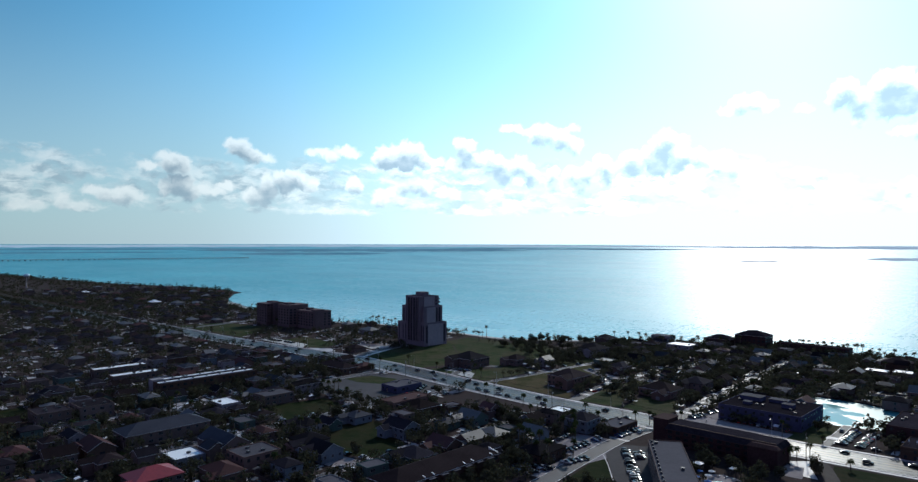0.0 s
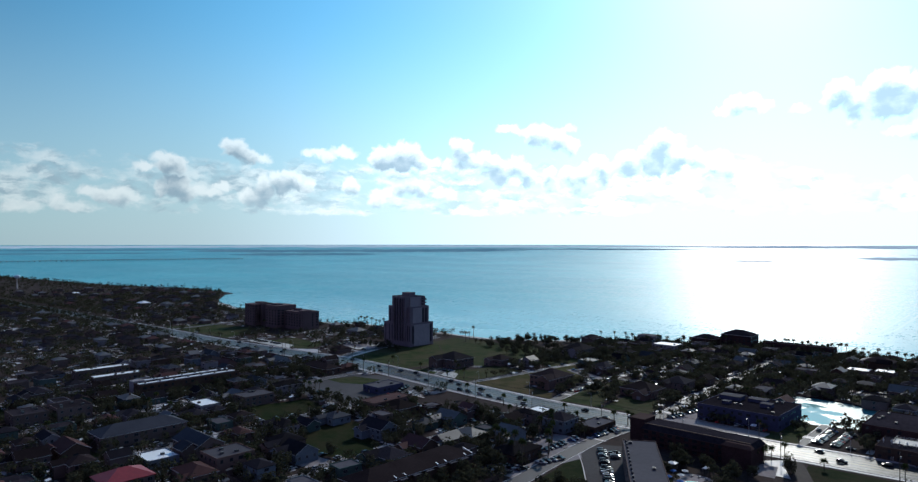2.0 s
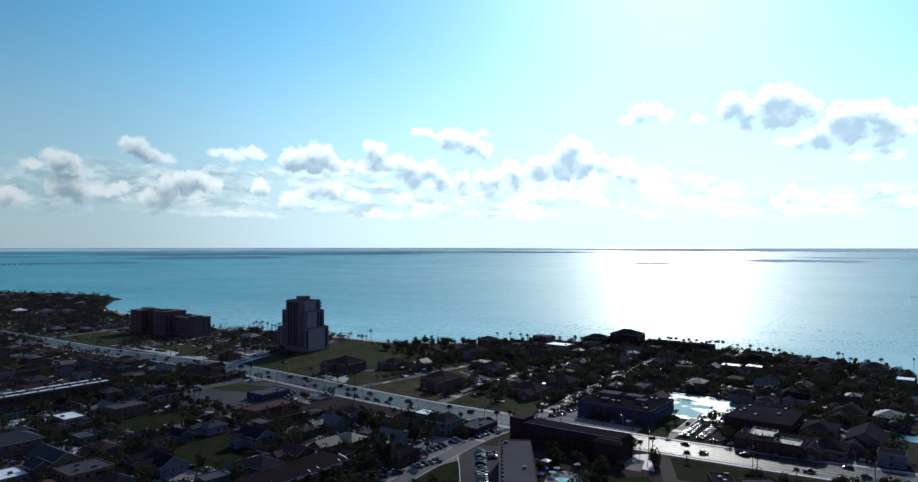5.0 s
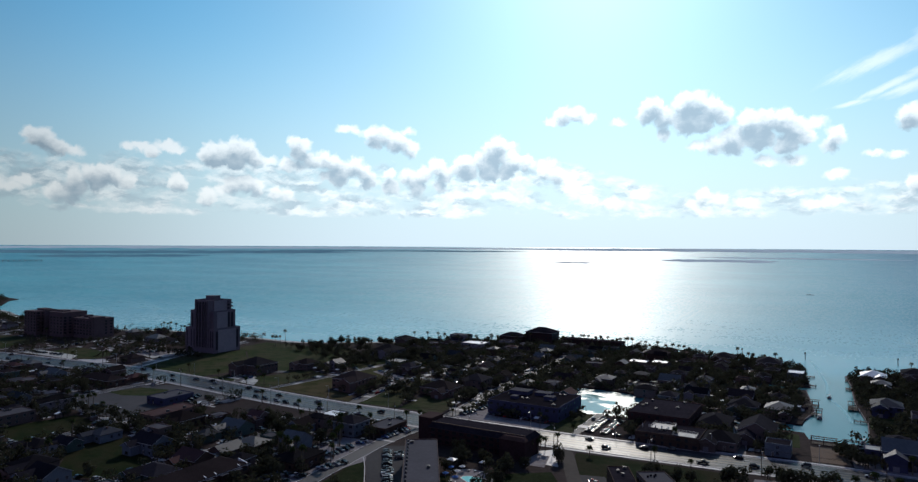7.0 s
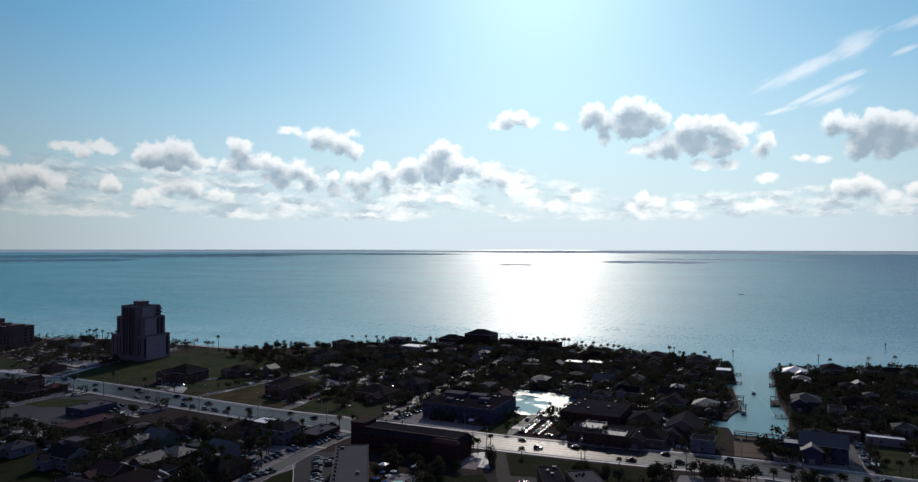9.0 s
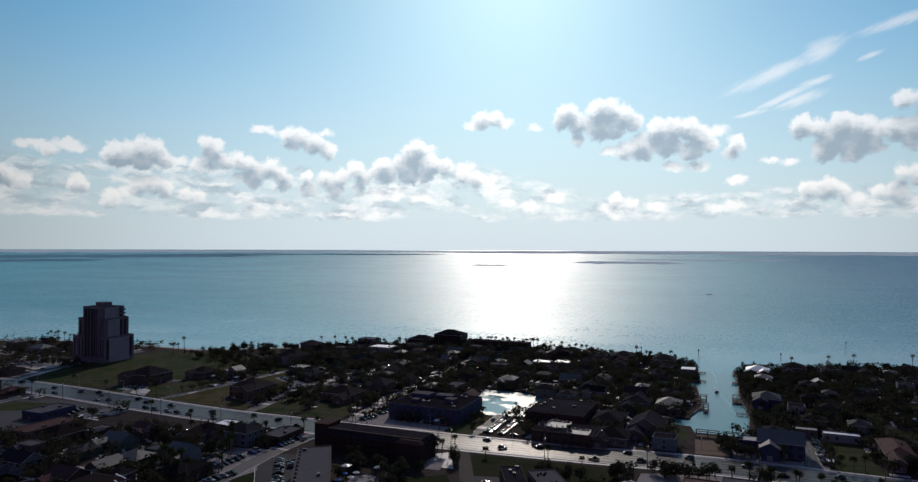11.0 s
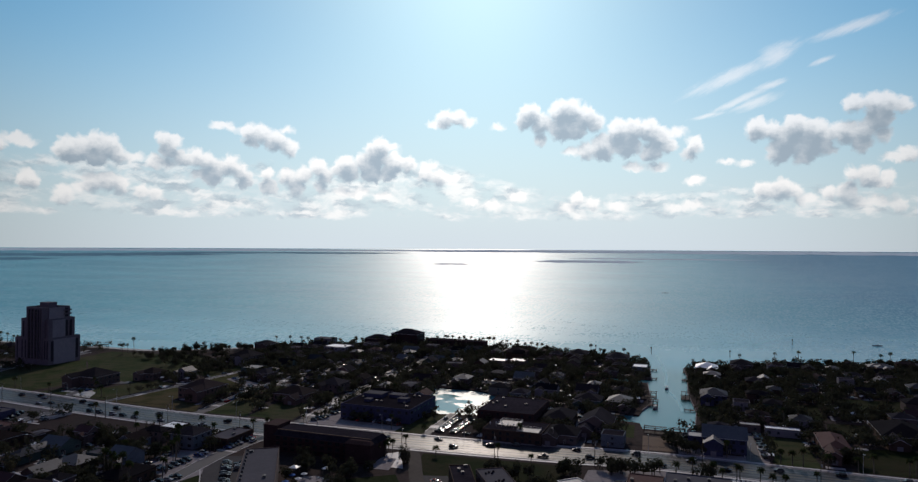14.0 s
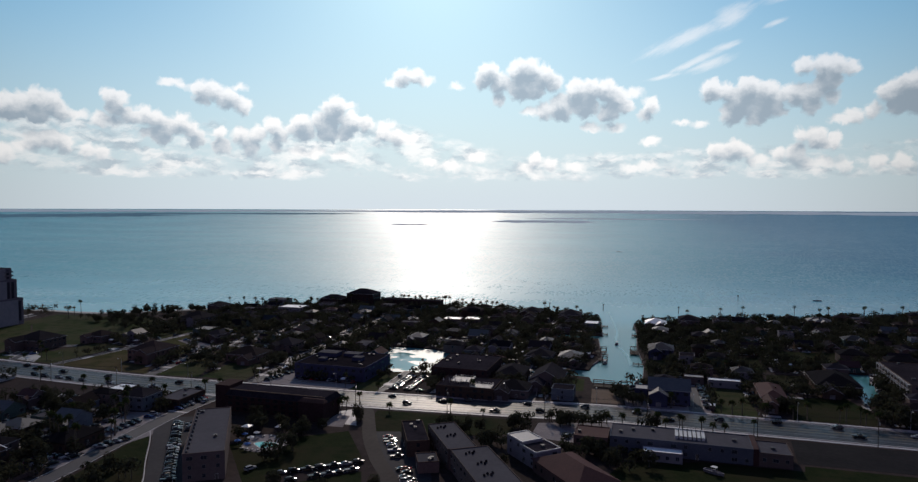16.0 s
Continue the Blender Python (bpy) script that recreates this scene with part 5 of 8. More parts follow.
# the larger buildings: x0, x1, y0, y1, wall height, roof, wall, roof material, label, category, more
SOUTH = [
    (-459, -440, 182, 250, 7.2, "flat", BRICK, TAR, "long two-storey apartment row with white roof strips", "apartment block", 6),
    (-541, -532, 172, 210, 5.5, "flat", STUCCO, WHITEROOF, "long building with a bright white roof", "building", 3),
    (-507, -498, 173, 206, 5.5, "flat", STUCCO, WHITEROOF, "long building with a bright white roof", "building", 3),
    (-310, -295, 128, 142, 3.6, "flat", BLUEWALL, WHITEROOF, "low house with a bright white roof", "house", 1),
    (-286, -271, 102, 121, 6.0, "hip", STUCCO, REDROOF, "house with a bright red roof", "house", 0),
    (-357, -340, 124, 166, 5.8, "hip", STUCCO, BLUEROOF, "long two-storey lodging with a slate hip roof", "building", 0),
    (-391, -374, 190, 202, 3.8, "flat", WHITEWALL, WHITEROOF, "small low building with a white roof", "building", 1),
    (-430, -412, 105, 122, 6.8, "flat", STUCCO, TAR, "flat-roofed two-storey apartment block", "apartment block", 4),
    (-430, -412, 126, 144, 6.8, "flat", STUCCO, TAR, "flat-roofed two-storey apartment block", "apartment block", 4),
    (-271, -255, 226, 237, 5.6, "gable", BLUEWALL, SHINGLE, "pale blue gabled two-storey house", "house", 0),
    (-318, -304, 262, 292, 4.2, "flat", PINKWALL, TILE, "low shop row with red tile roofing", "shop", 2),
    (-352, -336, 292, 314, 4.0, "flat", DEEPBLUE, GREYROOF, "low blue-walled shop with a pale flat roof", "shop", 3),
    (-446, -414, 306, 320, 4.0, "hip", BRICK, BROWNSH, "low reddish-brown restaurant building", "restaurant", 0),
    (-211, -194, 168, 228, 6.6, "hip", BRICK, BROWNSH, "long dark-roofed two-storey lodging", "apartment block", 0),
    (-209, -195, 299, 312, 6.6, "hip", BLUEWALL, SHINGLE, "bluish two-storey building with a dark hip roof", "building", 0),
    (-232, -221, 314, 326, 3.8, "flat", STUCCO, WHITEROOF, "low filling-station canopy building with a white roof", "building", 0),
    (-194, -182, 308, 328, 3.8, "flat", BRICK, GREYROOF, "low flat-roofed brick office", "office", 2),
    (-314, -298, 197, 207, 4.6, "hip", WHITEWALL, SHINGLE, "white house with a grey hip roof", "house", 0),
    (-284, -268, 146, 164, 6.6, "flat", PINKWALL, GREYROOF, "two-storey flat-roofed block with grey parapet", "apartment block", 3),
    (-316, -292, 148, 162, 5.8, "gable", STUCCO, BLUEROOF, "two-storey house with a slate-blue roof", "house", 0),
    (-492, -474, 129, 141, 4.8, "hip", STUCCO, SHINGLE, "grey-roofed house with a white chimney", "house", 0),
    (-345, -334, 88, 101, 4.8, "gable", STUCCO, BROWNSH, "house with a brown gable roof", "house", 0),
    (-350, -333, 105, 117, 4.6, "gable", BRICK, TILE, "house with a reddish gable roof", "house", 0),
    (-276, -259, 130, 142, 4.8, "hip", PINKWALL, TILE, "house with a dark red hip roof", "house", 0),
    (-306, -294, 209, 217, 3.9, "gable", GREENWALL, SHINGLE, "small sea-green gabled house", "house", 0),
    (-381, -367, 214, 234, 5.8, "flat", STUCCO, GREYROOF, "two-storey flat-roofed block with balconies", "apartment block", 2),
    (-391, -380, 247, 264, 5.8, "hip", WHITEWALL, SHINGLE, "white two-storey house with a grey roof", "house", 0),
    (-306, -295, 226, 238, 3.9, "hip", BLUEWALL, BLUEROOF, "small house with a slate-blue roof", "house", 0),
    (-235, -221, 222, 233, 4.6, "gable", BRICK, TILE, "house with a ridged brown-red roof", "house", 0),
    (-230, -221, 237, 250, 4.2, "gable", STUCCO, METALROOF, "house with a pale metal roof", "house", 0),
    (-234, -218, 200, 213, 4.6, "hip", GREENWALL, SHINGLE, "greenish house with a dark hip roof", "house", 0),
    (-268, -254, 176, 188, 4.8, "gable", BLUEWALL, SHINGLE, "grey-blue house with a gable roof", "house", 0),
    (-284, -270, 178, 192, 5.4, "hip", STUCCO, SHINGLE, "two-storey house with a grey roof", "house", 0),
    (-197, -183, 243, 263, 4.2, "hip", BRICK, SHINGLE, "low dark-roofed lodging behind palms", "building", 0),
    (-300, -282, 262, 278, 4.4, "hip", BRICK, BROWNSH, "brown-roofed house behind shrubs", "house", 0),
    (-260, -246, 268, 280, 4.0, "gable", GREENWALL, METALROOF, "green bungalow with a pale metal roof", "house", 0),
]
CENTRE = [
    (24, 78, 311, 328, 6.0, "flat", SHOPWALL, GREYROOF, "long low shop row with a pale flat roof", "shop row", 5),
    (80, 92, 311, 326, 5.0, "flat", STUCCO, GREYROOF, "low end shop beside the empty lot", "shop", 1),
    (37, 52, 304, 310, 3.6, "flat", WHITEWALL, WHITEROOF, "low annex with a bright white roof", "building", 0),
    (9, 23, 314, 328, 3.8, "flat", PINKWALL, TILE, "low pink shop with red roofing beside the boulevard", "shop", 1),
]
NORTH = [
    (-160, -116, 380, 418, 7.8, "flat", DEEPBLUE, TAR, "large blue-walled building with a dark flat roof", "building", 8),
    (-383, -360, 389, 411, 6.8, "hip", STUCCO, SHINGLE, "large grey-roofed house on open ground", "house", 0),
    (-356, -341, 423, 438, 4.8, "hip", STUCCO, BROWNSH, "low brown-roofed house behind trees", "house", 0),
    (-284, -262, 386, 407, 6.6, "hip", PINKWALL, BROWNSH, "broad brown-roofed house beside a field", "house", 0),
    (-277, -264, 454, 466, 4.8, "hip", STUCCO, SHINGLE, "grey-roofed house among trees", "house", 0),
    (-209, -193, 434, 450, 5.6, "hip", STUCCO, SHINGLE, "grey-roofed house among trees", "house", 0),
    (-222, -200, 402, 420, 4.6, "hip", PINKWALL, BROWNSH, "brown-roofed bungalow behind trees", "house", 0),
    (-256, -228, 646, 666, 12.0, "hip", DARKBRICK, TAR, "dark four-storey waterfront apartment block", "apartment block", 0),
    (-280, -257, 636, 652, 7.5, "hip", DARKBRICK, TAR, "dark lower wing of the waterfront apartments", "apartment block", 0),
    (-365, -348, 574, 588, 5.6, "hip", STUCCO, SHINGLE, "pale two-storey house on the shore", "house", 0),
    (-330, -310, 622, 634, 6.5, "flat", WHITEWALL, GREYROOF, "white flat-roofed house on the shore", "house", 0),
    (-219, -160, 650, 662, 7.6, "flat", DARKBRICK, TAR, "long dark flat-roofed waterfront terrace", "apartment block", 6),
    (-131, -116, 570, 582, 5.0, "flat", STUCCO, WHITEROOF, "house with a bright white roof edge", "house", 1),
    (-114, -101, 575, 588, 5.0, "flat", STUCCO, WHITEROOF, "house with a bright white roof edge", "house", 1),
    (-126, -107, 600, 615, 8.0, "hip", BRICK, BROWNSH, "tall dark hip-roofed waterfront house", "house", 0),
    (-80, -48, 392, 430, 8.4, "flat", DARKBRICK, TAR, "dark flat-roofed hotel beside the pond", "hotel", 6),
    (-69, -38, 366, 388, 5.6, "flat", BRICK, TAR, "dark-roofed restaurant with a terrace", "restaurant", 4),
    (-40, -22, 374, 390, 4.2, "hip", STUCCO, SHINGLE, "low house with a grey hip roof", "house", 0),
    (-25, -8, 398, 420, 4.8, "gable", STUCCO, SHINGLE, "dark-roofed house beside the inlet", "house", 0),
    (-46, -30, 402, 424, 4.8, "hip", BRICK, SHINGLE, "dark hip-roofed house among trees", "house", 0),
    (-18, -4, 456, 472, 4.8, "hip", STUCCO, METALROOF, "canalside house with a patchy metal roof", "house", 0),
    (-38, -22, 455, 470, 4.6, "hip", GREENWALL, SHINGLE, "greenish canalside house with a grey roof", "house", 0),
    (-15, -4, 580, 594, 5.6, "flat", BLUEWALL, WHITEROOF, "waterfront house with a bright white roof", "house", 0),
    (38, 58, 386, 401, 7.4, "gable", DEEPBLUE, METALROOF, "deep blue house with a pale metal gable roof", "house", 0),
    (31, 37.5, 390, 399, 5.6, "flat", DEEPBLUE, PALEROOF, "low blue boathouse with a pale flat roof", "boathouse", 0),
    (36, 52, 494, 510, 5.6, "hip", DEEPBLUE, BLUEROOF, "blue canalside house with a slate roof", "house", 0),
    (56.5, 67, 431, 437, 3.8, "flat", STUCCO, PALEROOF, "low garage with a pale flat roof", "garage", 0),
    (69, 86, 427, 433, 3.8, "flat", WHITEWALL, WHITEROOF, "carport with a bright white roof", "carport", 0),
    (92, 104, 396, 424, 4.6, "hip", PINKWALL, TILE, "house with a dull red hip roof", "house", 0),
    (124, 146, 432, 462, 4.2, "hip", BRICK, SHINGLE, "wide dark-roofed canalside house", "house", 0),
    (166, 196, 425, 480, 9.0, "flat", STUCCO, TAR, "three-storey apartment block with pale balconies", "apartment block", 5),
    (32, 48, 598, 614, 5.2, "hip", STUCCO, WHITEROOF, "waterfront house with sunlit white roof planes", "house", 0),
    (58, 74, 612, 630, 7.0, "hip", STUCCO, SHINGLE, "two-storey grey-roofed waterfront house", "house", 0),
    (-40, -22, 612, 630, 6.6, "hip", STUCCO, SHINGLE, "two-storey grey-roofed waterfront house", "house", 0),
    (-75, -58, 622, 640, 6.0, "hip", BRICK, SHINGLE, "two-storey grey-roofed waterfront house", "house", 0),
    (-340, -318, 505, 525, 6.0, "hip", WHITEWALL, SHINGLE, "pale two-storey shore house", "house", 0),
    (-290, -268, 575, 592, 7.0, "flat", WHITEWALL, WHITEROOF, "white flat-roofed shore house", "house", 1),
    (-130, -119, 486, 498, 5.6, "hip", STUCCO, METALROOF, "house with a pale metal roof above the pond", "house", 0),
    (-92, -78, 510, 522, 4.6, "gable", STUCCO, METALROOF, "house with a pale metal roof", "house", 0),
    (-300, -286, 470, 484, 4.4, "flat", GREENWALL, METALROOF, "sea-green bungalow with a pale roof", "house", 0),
]
for x0, x1, y0, y1, h, roof, wm, rm, label, cat, units in SOUTH + CENTRE + NORTH:
    big = max(x1 - x0, y1 - y0) > 35
    building(x0, x1, y0, y1, h, roof, wm, rm, label, cat, units=units, wing=cat == "house" and roof != "flat" and not big, gap=4.2 if big else 3.4, sides="sew" if not big else "se" if x1 < 20 else "sew",
             name=cat.replace(" ", "_"))

VENT = Form()
VENT.box(-0.45, -0.45, 0, 0.45, 0.45, 0.7)
VENT.tube([(0, 0, 0.7, 0.5), (0, 0, 0.95, 0.3)], 8)
VENT = VENT.mesh("roof_vent", UNITMETAL)
SMALLVENT = Form()
SMALLVENT.box(-0.35, -0.35, 0, 0.35, 0.35, 0.6)
SMALLVENT.tube([(0, 0, 0.6, 0.3), (0, 0, 0.8, 0.2)], 7)
SMALLVENT = SMALLVENT.mesh("roof_vent", TAR)
SKEWED = [  # centre, length, width, turn: the blocks that follow the bent drive
    (-129.3, 261, 56, 14.5, -57.2, 10.0, "flat", STUCCO, GREYROOF, "long three-storey motel wing with a grey flat roof", "motel", 2),
    (-36.5, 288.5, 31, 11.5, -57, 7.6, "flat", STUCCO, GREYROOF, "motel wing with a pale roof and small dark vents", "motel", 0),
    (-15.5, 261, 38, 15, -57, 7.6, "flat", STUCCO, GREYROOF, "wider staggered motel wing with a pale roof and dark vents", "motel", 0),
    (-54, 294, 26, 9, -64, 6.0, "flat", BRICK, TAR, "dark brick flat-roofed motel wing", "motel", 3),
    (-41, 272, 10, 8, -64, 4.0, "flat", PINKWALL, GREYROOF, "low pink flat-roofed reception building", "building", 2),
    (-8.2, 296, 11, 9.5, -46, 7.6, "flat", WHITEWALL, PALEROOF, "white building with a parapet roof", "building", 0),
    (-0.8, 289.5, 11, 11.5, -46, 6.6, "flat", WHITEWALL, TAR, "white building with a parapet round a dark roof", "building", 1),
    (14, 275, 30, 17, -50, 4.6, "hip", PINKWALL, TILE, "wide building with a dull red tile roof", "shop", 0),
]
for cx, cy, w, d, turn, h, roof, wm, rm, label, cat, units in SKEWED:
    wing = building(cx - w / 2, cx + w / 2, cy - d / 2, cy + d / 2, h, roof, wm, rm, label, cat, units=units, gap=4.0, sides="swe", turn=turn, name=cat)
    if w > 50:
        for k in range(12):
            part("roof_vent", VENT, next(k for k in wing.children if k.name.startswith("roof")), at=pose(-w / 2 + 3 + k * 4.67, 1.4 - d / 2, h + 0.12))
    if "dark vents" in label:
        for k in range(int(w / 11)):
            for dx, dy in ((0, 0), (1.3, 0.9), (-0.4, 2.0), (1.1, -1.6)):
                part("roof_vent", SMALLVENT, next(c for c in wing.children if c.name.startswith("roof")), at=pose(-w / 2 + 5 + 10.5 * k + dx, -1.5 + 1.2 * (k % 2) + dy, h + 0.12))
    if wm is WHITEWALL:
        next(k for k in wing.children if k.name.startswith("parapet")).data.materials[0] = TRIM
    TAKEN.pop()
    c, s_ = math.cos(radians(turn)), math.sin(radians(turn))
    for i in range(-4, 5):
        take(cx + c * w * i / 9 - d / 2, cy + s_ * w * i / 9 - d / 2, cx + c * w * i / 9 + d / 2, cy + s_ * w * i / 9 + d / 2)


def dark_motel():
    t = thing("motel", -132, 320, 0, "long dark brown motel block with a shingled mansard roof", "motel")
    take(-166, 306, -103, 330, 1)
    f = Form()
    f.box(-26, -8, -0.1, 27, 8, 8.0)
    part("wall", f.mesh("wall", DARKBRICK), t)
    f = Form()
    f.poly([(-26.4, -8.5, 7.6), (27.4, -8.5, 7.6), (27.4, 8.5, 7.6), (-26.4, 8.5, 7.6), (-25, -6.2, 10.0), (26, -6.2, 10.0), (26, 6.2, 10.0), (-25, 6.2, 10.0)],
           [(3, 2, 1, 0), (4, 5, 6, 7), (0, 1, 5, 4), (1, 2, 6, 5), (2, 3, 7, 6), (3, 0, 4, 7)])
    part("mansard_roof", f.mesh("mansard_roof", TAR), t)
    f = Form()
    f.box(-25, -6.3, 10.0, 26, -5.9, 10.35)
    part("parapet_cap", f.mesh("parapet_cap", PAVER), t)
    f = Form()
    f.box(-34, -5, -0.1, -26, 6, 11.2)
    f.box(-34.3, -5.3, 11.2, -25.8, 6.3, 11.5)
    part("stair_tower", f.mesh("stair_tower", DARKBRICK), t)
    f = Form()
    f.box(15, -11, -0.1, 28, -8, 8.8)
    f.poly([(14.6, -11.5, 8.8), (28.4, -11.5, 8.8), (28.4, -7.5, 8.8), (14.6, -7.5, 8.8), (16, -9, 10.0), (27, -9, 10.0), (27, -7.5, 10.0), (16, -7.5, 10.0)],
           [(3, 2, 1, 0), (4, 5, 6, 7), (0, 1, 5, 4), (1, 2, 6, 5), (2, 3, 7, 6), (3, 0, 4, 7)])
    part("end_wing", f.mesh("end_wing", DARKBRICK), t)
    for k in range(3):
        for i in range(10):
            part("window", DARKWIN_L, t, at=pose(-23.5 + 4.1 * i, -8, 1.5 + 2.6 * k))
        f = Form()
        f.box(-25.5, -9.2, 2.5 + 2.6 * k, 14.8, -8, 2.66 + 2.6 * k)
        part("gallery", f.mesh("gallery", DARKBRICK), t)


dark_motel()
# roof houses and screens on the blue building
for x, y, w, d, h in ((-150, 405, 12, 8, 2.2), (-136, 408, 10, 6, 1.6), (-128, 398, 6, 5, 2.0), (-148, 392, 4, 4, 1.4)):
    t = thing("roof_house", x, y, 7.92, "low plant room on a dark flat roof", "roof house")
    f = Form()
    f.box(-w / 2, -d / 2, 0, w / 2, d / 2, h)
    f.box(-w / 2 - 0.2, -d / 2 - 0.2, h, w / 2 + 0.2, d / 2 + 0.2, h + 0.2, 1)
    part("wall", f.mesh("wall", DEEPBLUE, GREYROOF), t)
# white strips along the long row's roof, fire walls on the long lodging and the shop row
for x in (-456.5, -446.5):
    t = thing("roof_strip", x, 216, 7.32, "long bright white roof covering strip", "roof strip")
    f = Form()
    f.box(-1.3, -33.5, 0, 1.3, 33.5, 0.35)
    part("cover", f.mesh("cover", WHITEROOF), t)
    for k in range(7):
        part("roof_vent", VENT, t, at=pose(0.5, -29 + 9.5 * k, 0.35))
t = thing("annex", -449.5, 186, 0, "white square end block of the apartment row", "building")
f = Form()
f.box(-9.7, -4.2, 0, -3, 3, 8.4)
part("wall", f.mesh("wall", WHITEWALL), t)
for y in (183, 188, 206, 211, 223, 227):
    t = thing("fire_wall", -196.5, y, 6.4, "white capped fire wall across a dark roof", "wall")
    f = Form()
    f.poly([(-2.8, -0.2, 0.9), (2.6, -0.2, -0.3), (2.6, 0.2, -0.3), (-2.8, 0.2, 0.9), (-2.8, -0.2, 2.1), (2.6, -0.2, 0.9), (2.6, 0.2, 0.9), (-2.8, 0.2, 2.1)],
           [(3, 2, 1, 0), (4, 5, 6, 7), (0, 1, 5, 4), (1, 2, 6, 5), (2, 3, 7, 6), (3, 0, 4, 7)])
    part("cap", f.mesh("cap", WHITEROOF), t)
for y in range(172, 226, 7):
    t = thing("balcony", -193.3, y, 0, "boxy timber balcony on the long lodging", "balcony")
    f = Form()
    f.box(-0.7, -1.6, 0, 0.9, 1.6, 6.2)
    f.box(-0.9, -1.9, 6.2, 1.2, 1.9, 6.4, 1)
    part("bay", f.mesh("bay", BRICK, GREYROOF), t)
t = thing("fire_wall", 79, 319, 0, "dull red fire wall between the shops", "wall")
f = Form()
f.box(-1.0, -8.2, 0, 1.0, 9.2, 6.6)
part("wall", f.mesh("wall", TILE), t)


# railed balconies along the canal side of the apartment block
def block_balconies(x, y0, y1, storeys):
    for k in range(storeys):
        t = thing("balcony", x, (y0 + y1) / 2, 3.0 * k + 2.7, "long pale railed balcony of the apartment block", "balcony", "balconies of the apartment block")
        d = y1 - y0
        f = Form()
        f.box(-1.5, -d / 2, 0, 0, d / 2, 0.2)
        part("slab", f.mesh("slab", TRIM), t)
        f = Form()
        f.box(-1.5, -d / 2, 0.2, -1.42, d / 2, 1.0)
        part("railing", f.mesh("railing", WHITEWALL), t)
        post = Form()
        post.box(-1.6, -0.15, -2.6, -1.3, 0.15, 1.0)
        post = post.mesh("post", TRIM)
        for i in range(11):
            part("post", post, t, at=pose(0, -d / 2 + d * i / 10, 0))


block_balconies(166, 427, 478, 3)


# ---- landmarks ----
def facade(parent, mesh, w, d, z0, z1, floor, gap, sides, cx=0.0, cy=0.0, skip=()):
    """Rows of windows on the sides of a block."""
    n = int((z1 - z0) / floor)
    for k in range(n):
        z = z0 + (k + 0.55) * floor
        for side in sides:
            span = w if side in "sn" else d
            m = max(1, int((span - 0.8) / gap))
            for i in range(m):
                if (side, i) in skip:
                    continue
                a = -span / 2 + span * (i + 0.5) / m
                spot = {"s": (cx + a, cy - d / 2, z, 0), "n": (cx + a, cy + d / 2, z, 180), "e": (cx + w / 2, cy + a, z, 90), "w": (cx - w / 2, cy + a, z, -90)}[side]
                part("window", mesh, parent, at=pose(spot[0], spot[1], spot[2], 0, 0, spot[3]))


